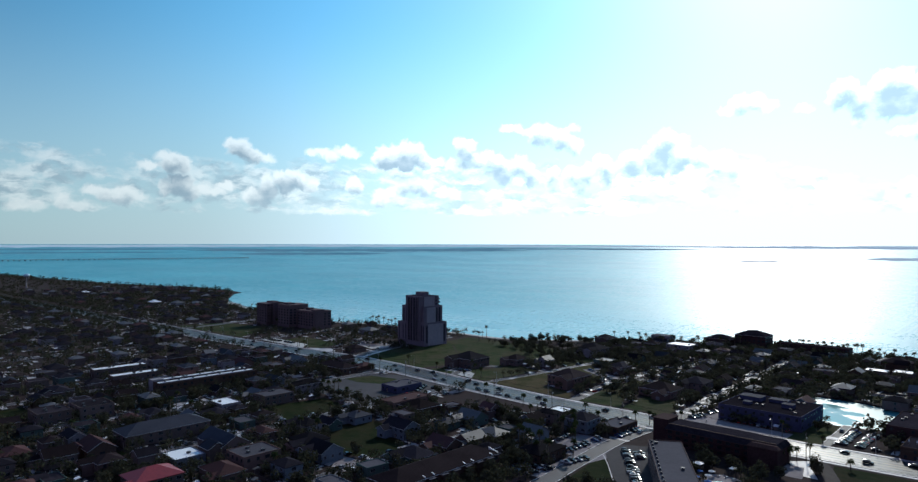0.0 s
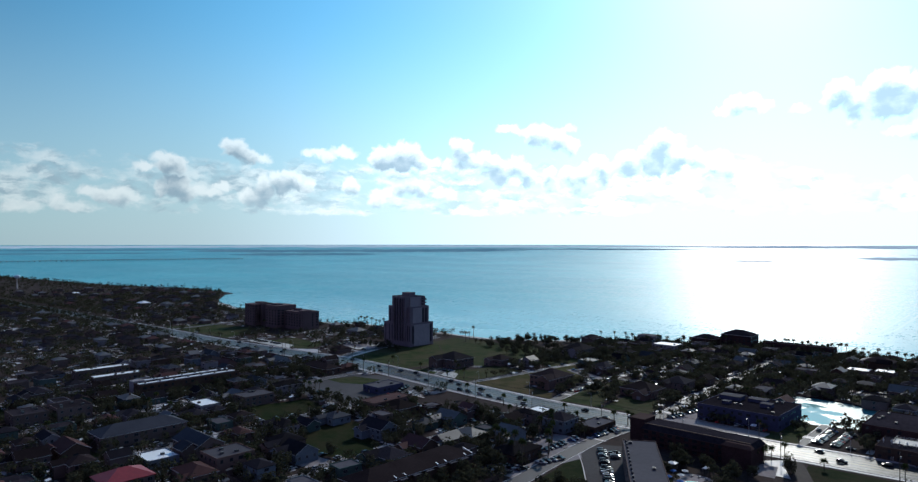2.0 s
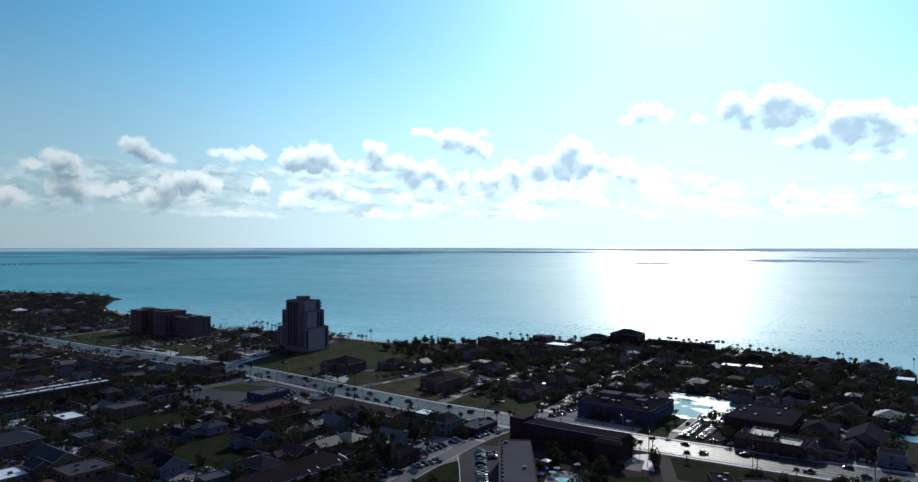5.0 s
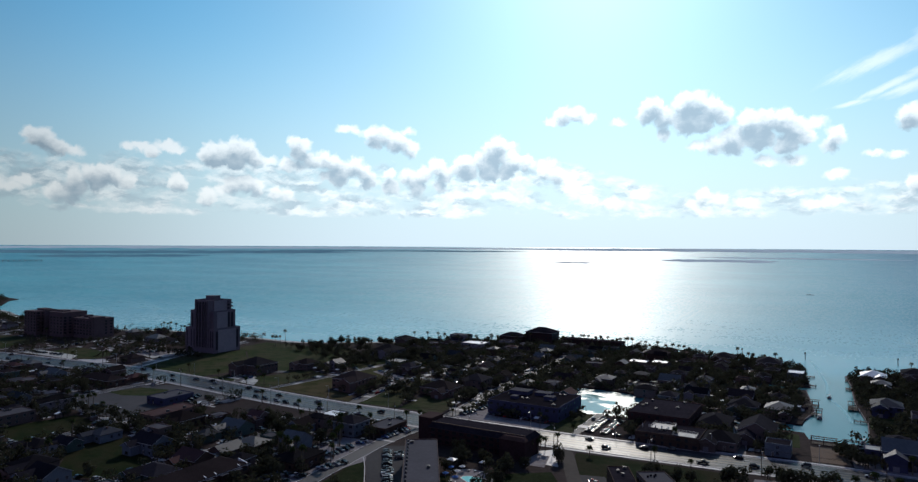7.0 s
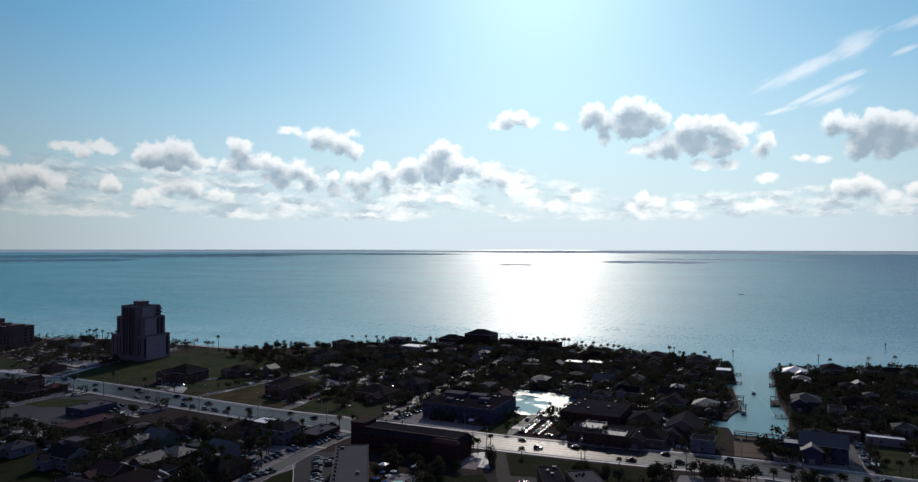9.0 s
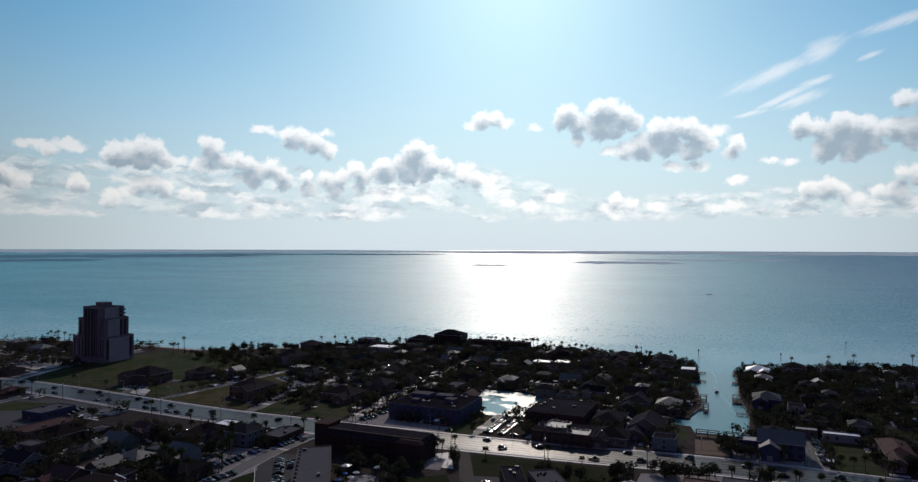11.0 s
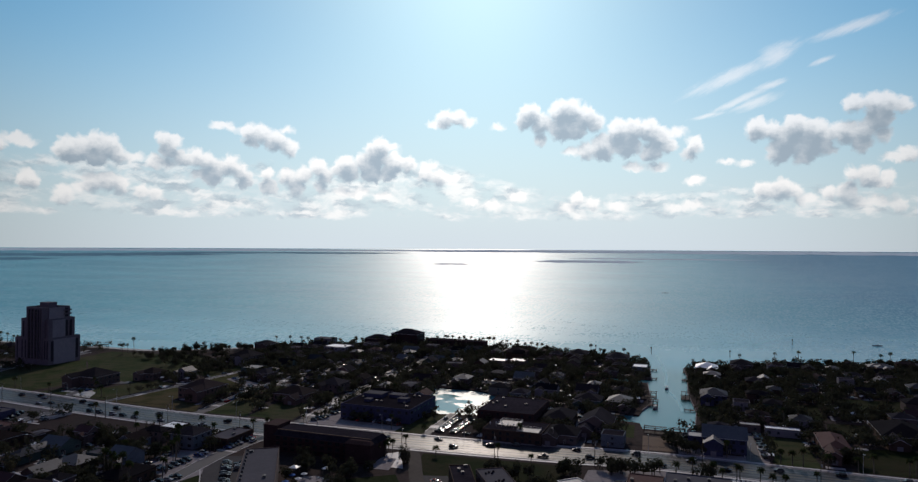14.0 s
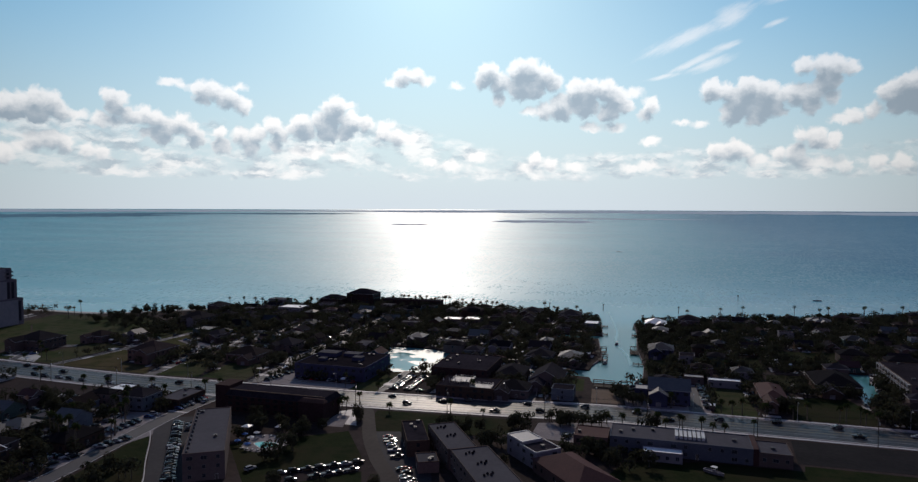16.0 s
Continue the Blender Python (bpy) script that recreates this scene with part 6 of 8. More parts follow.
def build_tower(x, y):
    """The stepped tower on the shore."""
    t = thing("apartment_tower", x, y, 0, "tall stepped concrete apartment tower on the shore", "tower")
    wide = window_mesh(2.2, 1.5, TOWERDARK)
    blocks = [("lower_block", 38, 30, 0, 21), ("middle_block", 31, 25, 21, 36.5), ("upper_block", 26, 20, 36.5, 46)]
    for name, w, d, z0, z1 in blocks:
        f = Form()
        f.box(-w / 2, -d / 2, z0, w / 2, d / 2, z1)
        f.box(-w / 2 + 0.3, -d / 2 + 0.3, z1, w / 2 - 0.3, d / 2 - 0.3, z1 + 0.15, 1)
        block = part(name, f.mesh(name, TOWERWALL, TAR), t)
        f = Form()
        for a, b, c, e in ((-w / 2, -d / 2, w / 2, -d / 2 + 0.3), (-w / 2, d / 2 - 0.3, w / 2, d / 2), (-w / 2, -d / 2 + 0.3, -w / 2 + 0.3, d / 2 - 0.3), (w / 2 - 0.3, -d / 2 + 0.3, w / 2, d / 2 - 0.3)):
            f.box(a, b, z1, c, e, z1 + 1.0)
        part("parapet", f.mesh("parapet", TOWERWALL), block)
    f = Form()
    f.box(-5, -4, 46, 5, 4, 50)
    f.box(-5.3, -4.3, 50, 5.3, 4.3, 50.4)
    part("penthouse", f.mesh("penthouse", TOWERWALL), t)
    # inland face: a solid core coloured dark as shaded stacked balconies, between pale fins
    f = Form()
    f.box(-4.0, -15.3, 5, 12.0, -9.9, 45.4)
    core = part("balcony_core", f.mesh("balcony_core", TOWERDARK), t, "solid block coloured dark as shaded balconies")
    for cx, w in ((-4.0, 0.9), (0.0, 0.5), (3.6, 0.9), (7.2, 0.5), (9.8, 0.5), (12.0, 0.9)):
        f = Form()
        f.box(cx - w / 2, -16.1, 4.6, cx + w / 2, -9.8, 47.0)
        part("fin", f.mesh("fin", TOWERWALL), core, "pale concrete fin")
    for k in range(13):
        f = Form()
        f.box(-3.5, -15.75, 6.4 + 3.05 * k, 11.5, -15.28, 6.75 + 3.05 * k)
        part("balcony_edge", f.mesh("balcony_edge", UNITMETAL), core)
    # flat dark panels on the walls: shade of recesses put into colour
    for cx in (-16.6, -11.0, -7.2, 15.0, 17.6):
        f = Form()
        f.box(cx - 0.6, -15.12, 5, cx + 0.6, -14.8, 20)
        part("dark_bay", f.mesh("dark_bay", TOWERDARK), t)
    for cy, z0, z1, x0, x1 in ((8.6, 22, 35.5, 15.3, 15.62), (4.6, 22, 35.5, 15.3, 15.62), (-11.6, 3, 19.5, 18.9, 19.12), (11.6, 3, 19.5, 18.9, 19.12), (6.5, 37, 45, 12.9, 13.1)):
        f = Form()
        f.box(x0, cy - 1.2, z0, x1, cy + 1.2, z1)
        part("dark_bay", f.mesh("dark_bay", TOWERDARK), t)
    # pale cladding of the east side
    for x0, cy, d, z0, z1 in ((19.0, 0, 20.6, 0.5, 20.6), (15.5, -2.6, 12.0, 21.8, 36.2), (13.0, -2.6, 14.4, 37.2, 46.6)):
        f = Form()
        f.box(x0, cy - d / 2, z0, x0 + 0.14, cy + d / 2, z1)
        part("cladding", f.mesh("cladding", TOWERPALE), t, "pale grey concrete cladding")
    for cx, y, z0, z1 in ((-12.6, -12.62, 22, 35), (-8.4, -12.62, 22, 35), (-10.6, -10.12, 37.5, 45), (-7.0, -10.12, 37.5, 45)):
        f = Form()
        f.box(cx - 0.7, y, z0, cx + 0.7, y + 0.3, z1)
        part("dark_bay", f.mesh("dark_bay", TOWERDARK), t)
    facade(t, wide, 38, 30, 3, 21, 3.0, 9.2, "w")
    facade(t, wide, 31, 25, 21, 36.5, 3.1, 6.4, "w")
    facade(t, wide, 26, 20, 36.5, 46, 3.1, 6.4, "w")
    for k in range(3):
        f = Form()
        f.box(13, 3.4, 37 + 3.1 * k, 14.5, 10.4, 37.3 + 3.1 * k)
        f.box(14.35, 3.4, 37.3 + 3.1 * k, 14.5, 10.4, 38.3 + 3.1 * k)
        part("balcony", f.mesh("balcony", TOWERWALL), t)
    take(x - 22, y - 20, x + 22, y + 18, 2)
    p = thing("tower_garage", x - 2, y - 24, 0, "pale parking podium in front of the apartment tower", "car park")
    f = Form()
    f.box(-19, -8.5, 0, 21, 8.5, 8.4)
    f.box(-18.6, -8.1, 8.4, 20.6, 8.1, 8.52, 1)
    part("wall", f.mesh("wall", TOWERPALE, GREYROOF), p)
    for z in (1.0, 4.8):
        for k in range(9):
            f = Form()
            f.box(-18 + 4.4 * k, -8.56, z, -14.9 + 4.4 * k, -8.4, z + 2.4)
            part("vent_bay", f.mesh("vent_bay", CONCRETE), p)
        for k in range(3):
            f = Form()
            f.box(20.9, -7.2 + 5 * k, z, 21.06, -3.6 + 5 * k, z + 2.4)
            part("vent_bay", f.mesh("vent_bay", CONCRETE), p)
    take(x - 24, y - 34, x + 20, y - 14, 2)


def build_hotel():
    t = thing("beach_hotel", -697, 441, 0, "broad brown stepped beach hotel with balconies", "hotel")
    blocks = [("west_wing", -34, -6, 22, 26, 25), ("stair_shaft", -20, -6, 3, 12, 26.2), ("link_wing", -14, 8, 16, 14, 22.5), ("middle_wing", 4, 0, 24, 26, 25.4), ("east_wing", 36, 8, 32, 24, 20.0),
              ("roof_house", -34, -4, 14, 8, 26.8), ("roof_house", 2, -4, 12, 8, 27.0), ("roof_house", 30, 6, 7, 6, 22.4), ("corner_turret", 48, 4, 9, 12, 21.6)]
    for name, cx, cy, w, d, h in blocks:
        f = Form()
        f.box(cx - w / 2, cy - d / 2, 0, cx + w / 2, cy + d / 2, h)
        f.box(cx - w / 2 - 0.25, cy - d / 2 - 0.25, h, cx + w / 2 + 0.25, cy + d / 2 + 0.25, h + 0.5)
        part(name, f.mesh(name, HOTELWALL), t)
    wide = window_mesh(2.4, 1.6, TOWERDARK)
    facade(t, wide, 22, 26, 3, 25, 3.1, 4.8, "se", -34, -6)
    facade(t, wide, 24, 26, 3, 24, 3.1, 4.8, "se", 4, 0)
    facade(t, wide, 32, 24, 3, 20, 3.1, 4.8, "se", 36, 8)
    for k in range(6):
        f = Form()
        f.box(-22.8, -17.6, 4 + 3.1 * k, -18.6, -12, 4.25 + 3.1 * k)
        f.box(-22.8, -17.6, 4.25 + 3.1 * k, -18.6, -17.45, 5.2 + 3.1 * k)
        part("balcony", f.mesh("balcony", STUCCO), t)
    take(-744, 418, -640, 464, 4)


build_tower(-486, 455)
build_hotel()


def build_water_tower(x, y):
    t = thing("water_tower", x, y, 0, "pale blue bulb water tower above the trees", "water tower")
    f = Form()
    f.tube([(0, 0, 0, 2.4), (0, 0, 3, 1.1), (0, 0, 20, 0.8), (0, 0, 23, 1.6)], 16)
    part("stem", f.mesh("stem", PALECONC, smooth=True), t)
    f = Form()
    f.tube([(0, 0, 22.5 + 7.6 * i / 10, max(0.3, 6.4 * math.sqrt(max(0.0, 1 - (1.9 * (i / 10 - 0.5)) ** 2)))) for i in range(11)], 20)
    part("tank", f.mesh("tank", PALEBLUE, smooth=True), t, "pale blue steel tank")


build_water_tower(-1640, 400)


def build_bridge():
    t = tagged(new("causeway"), "long low concrete causeway on many piers across the bay", "bridge")
    n = 86
    f = Form()
    deck = []
    for i in range(n + 1):
        az = -90 + 28.6 * i / n
        el = -1.50 + 0.06 * i / n
        deck.append(Vector(far_place(az, el)[:3]))
    for p, q in zip(deck, deck[1:]):
        d = (q - p).normalized()
        s = Vector((-d.y, d.x, 0)) * 7
        f.poly([p + s + Vector((0, 0, 5.2)), q + s + Vector((0, 0, 5.2)), q - s + Vector((0, 0, 5.2)), p - s + Vector((0, 0, 5.2)),
                p + s + Vector((0, 0, 6.3)), q + s + Vector((0, 0, 6.3)), q - s + Vector((0, 0, 6.3)), p - s + Vector((0, 0, 6.3))],
               [(3, 2, 1, 0), (4, 5, 6, 7), (0, 1, 5, 4), (2, 3, 7, 6)])
    part("deck", f.mesh("deck", PALECONC), t)
    pier = Form()
    pier.box(-0.9, -2.2, -2, 0.9, 2.2, 5.3)
    pier = pier.mesh("pier", PALECONC)
    for p in deck:
        part("pier", pier, t, at=Matrix.Translation(p))


build_bridge()


# ---- plants ----
def crown_form(r, wide, high, lumps, leaves, size):
    """A crown of many small leaf clumps gathered in uneven lobes."""
    f = Form()
    lobes = []
    for i in range(lumps):
        a, q = r.uniform(0, 2 * math.pi), math.sqrt(r.random()) * wide * 0.62
        lobes.append((q * math.cos(a), q * math.sin(a), high * r.uniform(0.30, 0.72), wide * r.uniform(0.34, 0.58), high * r.uniform(0.22, 0.40)))
    for _ in range(leaves):
        lx, ly, lz, lr, lh = r.choice(lobes)
        v = Vector((r.gauss(0, 1), r.gauss(0, 1), r.gauss(0.25, 1))).normalized() * r.uniform(0.72, 1.06)
        c = Vector((lx + v.x * lr, ly + v.y * lr, lz + v.z * lh))
        nrm = (v + Vector((r.uniform(-0.7, 0.7), r.uniform(-0.7, 0.7), r.uniform(-0.4, 0.9)))).normalized()
        u = nrm.orthogonal().normalized()
        u.rotate(Matrix.Rotation(r.uniform(0, 6.28), 3, nrm))
        w = nrm.cross(u)
        s = size * r.uniform(0.6, 1.25)
        f.poly([c - u * s, c - w * s * 0.6 + nrm * s * 0.15, c + u * s, c + w * s * 0.6 + nrm * s * 0.15], [(0, 1, 2, 3)])
    return f


def make_tree(r, wide, high, leaf, label, leaves=420):
    t = thing("tree", 0, 0, 0, label, "tree")
    f = Form()
    bx, by = r.uniform(-0.3, 0.3), r.uniform(-0.3, 0.3)
    f.tube([(0, 0, -0.2, 0.34), (bx * 0.5, by * 0.5, high * 0.18, 0.24), (bx, by, high * 0.38, 0.17)], 6)
    for i in range(5):
        a = 2 * math.pi * i / 5 + r.uniform(-0.4, 0.4)
        f.beam((bx, by, high * r.uniform(0.22, 0.36)), (bx + math.cos(a) * wide * 0.5, by + math.sin(a) * wide * 0.5, high * r.uniform(0.5, 0.72)), 0.08, 4)
    part("trunk", f.mesh("trunk", BARK), t)
    part("crown", crown_form(r, wide, high, 9, leaves, 0.16 * wide).mesh("crown", leaf), t)
    return t


def make_shrub(r, wide, high, leaf, label):
    t = thing("shrub", 0, 0, 0, label, "shrub")
    f = Form()
    for i in range(4):
        a = 1.57 * i + r.uniform(-0.4, 0.4)
        f.beam((0, 0, -0.1), (math.cos(a) * wide * 0.4, math.sin(a) * wide * 0.4, high * 0.6), 0.05, 4)
    part("stems", f.mesh("stems", BARK), t)
    part("foliage", crown_form(r, wide, high * 1.1, 6, 150, 0.2 * wide).mesh("foliage", leaf), t)
    return t


def make_palm(r, high, label):
    """A fan palm: slim bent trunk, a head of drooping fronds and a skirt of dry ones."""
    t = thing("palm_tree", 0, 0, 0, label, "palm tree")
    f = Form()
    lean, a = r.uniform(0, 0.09) * high, r.uniform(0, 6.28)
    ring = [(lean * math.cos(a) * (k / 6) ** 2, lean * math.sin(a) * (k / 6) ** 2, -0.2 + (high + 0.2) * k / 6, 0.26 - 0.10 * k / 6) for k in range(7)]
    f.tube(ring, 7)
    part("trunk", f.mesh("trunk", PALMBARK, smooth=True), t)
    top = Vector(ring[-1][:3])
    green, dry = Form(), Form()
    for i in range(26):
        az = 2.4 * i + r.uniform(-0.2, 0.2)
        rise = 1.15 - 1.75 * i / 26 + r.uniform(-0.15, 0.15)
        out = Vector((math.cos(az), math.sin(az), 0))
        side = Vector((-math.sin(az), math.cos(az), 0))
        n, reach = 5, r.uniform(1.5, 2.1)
        mids = []
        for k in range(n + 1):
            s = k / n
            mids.append(top + out * reach * s * math.cos(rise * 0.8) + Vector((0, 0, reach * (math.sin(rise) * s - 0.55 * s * s))))
        form = dry if i > 22 else green
        for k in range(1, n):
            ww = 0.55 * math.sin(math.pi * (k + 0.4) / (n + 0.4)) + 0.12
            for sg in (-1, 1):
                form.poly([mids[k], mids[k + 1], mids[k] + side * sg * ww + out * 0.22 - Vector((0, 0, 0.16))], [(0, 1, 2)])
                form.poly([mids[k] * 0.5 + mids[k + 1] * 0.5, mids[k + 1], mids[k] * 0.4 + mids[k + 1] * 0.6 + side * sg * ww * 1.1 + out * 0.3 - Vector((0, 0, 0.2))], [(0, 1, 2)])
    green.poly(dry.v, dry.f, 1)
    part("fronds", green.mesh("fronds", FROND, DEADFROND), t)
    return t


r = random.Random(11)
TREES = [make_tree(r, r.uniform(3.0, 4.6), r.uniform(6.0, 9.0), LEAF if i % 3 else LEAF2, "dense dark green broad-crowned tree" if i % 3 else "olive green broad-crowned tree") for i in range(7)]
SHRUBS = [make_shrub(r, r.uniform(1.2, 2.0), r.uniform(1.4, 2.4), LEAF if i % 2 else LEAF2, "dark green rounded garden shrub") for i in range(4)]
PALMS = [make_palm(r, h, "tall slim fan palm with a small round head" if h > 8 else "short fan palm with a round head") for h in (4.5, 6.5, 8.0, 9.5, 11.0, 12.5)]
FIRST = {id(t): True for t in TREES + SHRUBS + PALMS}


def plant(kind, x, y, size=1.0, turn=None, z=0.0):
    """Sets one plant: the master itself the first time, copies after."""
    m = pose(x, y, z, 0, 0, r.uniform(0, 360) if turn is None else turn) @ Matrix.Diagonal((size, size, size * r.uniform(0.9, 1.1), 1))
    if FIRST.pop(id(kind), False):
        kind.matrix_basis = m
        return kind
    k = copy_thing(kind, Matrix())
    k.matrix_basis = m
    return k


# ---- vehicles ----
def make_car(style, colour, far=False):
    t = thing(style, 0, 0, 0, f"{colour} {'pickup truck' if style == 'pickup_truck' else style} with dark windows", "car" if style != "pickup_truck" else "truck")
    paint = CARPAINT[colour]
    prof = {  # side outline of the body: along, height
        "sedan": [(-2.25, 0.35), (-2.25, 0.8), (-2.1, 0.92), (-0.0, 0.98), (1.35, 0.92), (2.15, 0.72), (2.25, 0.35)],
        "suv": [(-2.3, 0.4), (-2.3, 1.0), (-2.2, 1.08), (0.0, 1.08), (1.3, 1.05), (2.2, 0.9), (2.3, 0.4)],
        "pickup_truck": [(-2.8, 0.5), (-2.8, 1.05), (-0.7, 1.08), (0.0, 1.1), (1.5, 1.08), (2.7, 0.98), (2.8, 0.5)],
    }[style]
    cab = {
        "sedan": [(-1.75, 0.93), (-1.05, 1.40), (0.25, 1.43), (1.05, 0.95)],
        "suv": [(-2.15, 1.08), (-1.85, 1.68), (0.3, 1.72), (1.05, 1.06)],
        "pickup_truck": [(-0.65, 1.08), (-0.45, 1.75), (0.75, 1.78), (1.5, 1.08)],
    }[style]
    half = 0.88 if style == "sedan" else 0.96
    f = Form()
    n = len(prof)
    lanes = (-1.0, -0.82, 0.0, 0.82, 1.0)
    pts = [(x, y * half * (0.92 if abs(x) > 2 else 1), z - (0.10 if abs(y) == 1 and z > 0.6 else 0.0) + (0.07 if y == 0 and z > 0.6 else 0.0)) for y in lanes for x, z in prof]
    f.poly(pts, [tuple(range(n)), tuple(range(5 * n - 1, 4 * n - 1, -1))] + [(k * n + i, k * n + n + i, k * n + n + (i + 1) % n, k * n + (i + 1) % n) for k in range(4) for i in range(n)])
    for y in (-half * 0.7, half * 0.7):
        f.box(prof[-2][0] + 0.02, y - 0.17, 0.6, prof[-2][0] + 0.1, y + 0.17, 0.76, 1)
        f.box(-prof[-1][0] - 0.03, y - 0.14, 0.68, -prof[-1][0] + 0.05, y + 0.14, 0.84, 2)
    part("body", f.mesh("body", paint, LAMPGLASS, REDPLASTIC), t)
    f = Form()
    k = half * 0.82
    (x0, z0), (x1, z1), (x2, z2), (x3, z3) = cab
    f.poly([(x0, -half * 0.95, z0), (x1, -k, z1), (x2, -k, z2), (x3, -half * 0.95, z3), (x0, half * 0.95, z0), (x1, k, z1), (x2, k, z2), (x3, half * 0.95, z3)],
           [(0, 1, 2, 3), (7, 6, 5, 4), (0, 4, 5, 1), (2, 6, 7, 3)])
    part("glasshouse", f.mesh("glasshouse", GLASS), t, "dark tinted glass")
    f = Form()
    rib = [(-1.0, -0.10), (-0.6, 0.03), (0.0, 0.09), (0.6, 0.03), (1.0, -0.10)]
    rows = [(x1 - 0.12, z1 - 0.07), (x1 * 0.75 + x2 * 0.25, z1 + 0.02), (x1 * 0.25 + x2 * 0.75, z2 + 0.02), (x2 + 0.12, z2 - 0.07)]
    f.poly([(x, y * (k + 0.02), z + dz) for x, z in rows for y, dz in rib] + [(x, y * (k + 0.02), z - 0.12) for x, z in (rows[0], rows[3]) for y in (-1, 1)],
           [(5 * a + b, 5 * a + b + 1, 5 * a + b + 6, 5 * a + b + 5)[::-1] for a in range(3) for b in range(4)] + [(20, 21, 23, 22), (0, 20, 22, 15), (4, 19, 23, 21)])
    part("roof", f.mesh("roof", paint, smooth=True), t)
    rad = 0.33 if style == "sedan" else 0.39
    w = Form()
    w.beam((0, -0.11, 0), (0, 0.11, 0), rad, 10, 0)
    w.beam((0, -0.125, 0), (0, 0.125, 0), rad * 0.6, 8, 1)
    ax = prof[-1][0] * 0.63
    spots = [(x, y) for x in (-ax, ax) for y in (-half + 0.08, half - 0.08)]
    if far:
        u = Form()
        for x, y in spots:
            u.beam((x, y - 0.11, rad), (x, y + 0.11, rad), rad, 8)
        u.box(-ax, -half + 0.2, rad - 0.08, ax, half - 0.2, rad + 0.1)
        part("undercarriage", u.mesh("undercarriage", RUBBER), t)
        return t
    w = w.mesh("wheel", RUBBER, STEEL)
    for x, y in spots:
        part("wheel", w, t, at=pose(x, y, rad))
    return t


STYLES = (("sedan", "white"), ("sedan", "silver"), ("sedan", "black"), ("sedan", "red"), ("suv", "white"), ("suv", "black"), ("suv", "grey"), ("suv", "silver"),
                                    ("pickup_truck", "white"), ("pickup_truck", "black"), ("sedan", "blue"), ("pickup_truck", "grey"))
CARS = [make_car(s, c) for s, c in STYLES]
FAR_CARS = [make_car(s, c, True) for s, c in STYLES]
FIRST.update({id(t): True for t in CARS + FAR_CARS})


def park(x, y, turn, group, which=None, z=0.03):
    car = (FAR_CARS if math.hypot(x, y) > 330 else CARS)[which if which is not None else r.choice((0, 1, 2, 2, 2, 3, 4, 5, 5, 5, 6, 6, 7, 8, 9, 9, 10, 11, 11, 2, 5, 9))]
    m = pose(x, y, z, 0, 0, turn)
    if FIRST.pop(id(car), False):
        car.matrix_basis = m
    else:
        car = copy_thing(car, m)
    car["group"] = group
    return car


LANES = [  # x along the boulevard, lane offset, car
    (-62, 3.6, 5), (-50, 7.4, 6), (-78, -3.6, 5), (-33, -7.4, 9), (-12, -3.8, 5), (-90, 7.2, 2), (20, -7.2, 9), (8, 7.2, 6), (48, -3.6, 2), (95, 7.4, 5), (70, 3.6, 6), (126, -3.6, 9), (120, 7.4, 6),
    (-112, -7.2, 4), (-128, -3.6, 2), (-150, -7.0, 5), (-165, 3.8, 0), (-186, 7.2, 4), (-196, -3.6, 2), (-214, 3.6, 5), (-222, -7.2, 8), (-236, -7.2, 0), (-250, -7.2, 4), (-262, 3.6, 6), (-270, -7.0, 1),
    (-279, -7.2, 5), (-287, -7.2, 4), (-298, -7.2, 6), (-306, -7.2, 5), (-296, 3.6, 9), (-318, 3.6, 2), (-330, 7.2, 5), (-345, -3.6, 2), (-352, -7.2, 0), (-362, 3.8, 0), (-370, 7.2, 5), (-384, 3.6, 6),
    (-396, -7.0, 2), (-412, 3.6, 2), (-430, -3.6, 0), (-452, 7.2, 5), (-476, -7.2, 1), (-500, 3.6, 4), (-530, -3.6, 2), (-560, 7.2, 0), (-590, -7.2, 6), (-622, 3.6, 0), (-660, -3.6, 1), (-700, 7.2, 4), (-745, -7.2, 0),
    (150, 3.6, 0), (175, -7.2, 4), (-20, 7.4, 2), (33, 3.6, 4), (-540, -7.2, 2), (-610, 7.0, 5), (-640, -7.0, 0),
]
for x, off, which in LANES:
    a = math.degrees(math.atan2(road_y(x + 4) - road_y(x - 4), 8))
    park(x, road_y(x) + off, a + (180 if off > 0 else 0), "cars on the boulevard", which, 0.06)


def row(x0, y0, x1, y1, n, turn, group, fill=0.85):
    for i in range(n):
        if r.random() < fill:
            t = i / max(1, n - 1)
            park(x0 + (x1 - x0) * t, y0 + (y1 - y0) * t, turn + r.uniform(-7, 7), group)


row(-166, 288, -126, 233, 23, 33, "cars beside the motel wing", 0.92)
row(-161, 291, -154, 281, 5, 33, "cars beside the motel wing", 0.8)
row(-198, 270, -200, 292, 7, 90, "cars in the palm car park", 0.7)
row(-186, 270, -186, 296, 8, 0, "cars in the palm car park", 0.8)
row(-177, 250, -173, 268, 6, 10, "cars in the palm car park", 0.7)
row(-190, 238, -177, 241, 6, 80, "cars before the low lodging", 0.9)
row(-188, 232, -176, 234, 5, 80, "cars before the low lodging", 0.7)
row(66.5, 396, 64.5, 426, 10, 0, "cars beside the blue house", 0.8)
row(-181, 307, -181, 326, 8, 0, "cars beside the office", 0.95)
row(-170, 368, -166, 398, 10, 0, "cars beside the blue building", 0.8)
row(-154, 377, -122, 377, 10, 90, "cars before the blue building", 0.75)
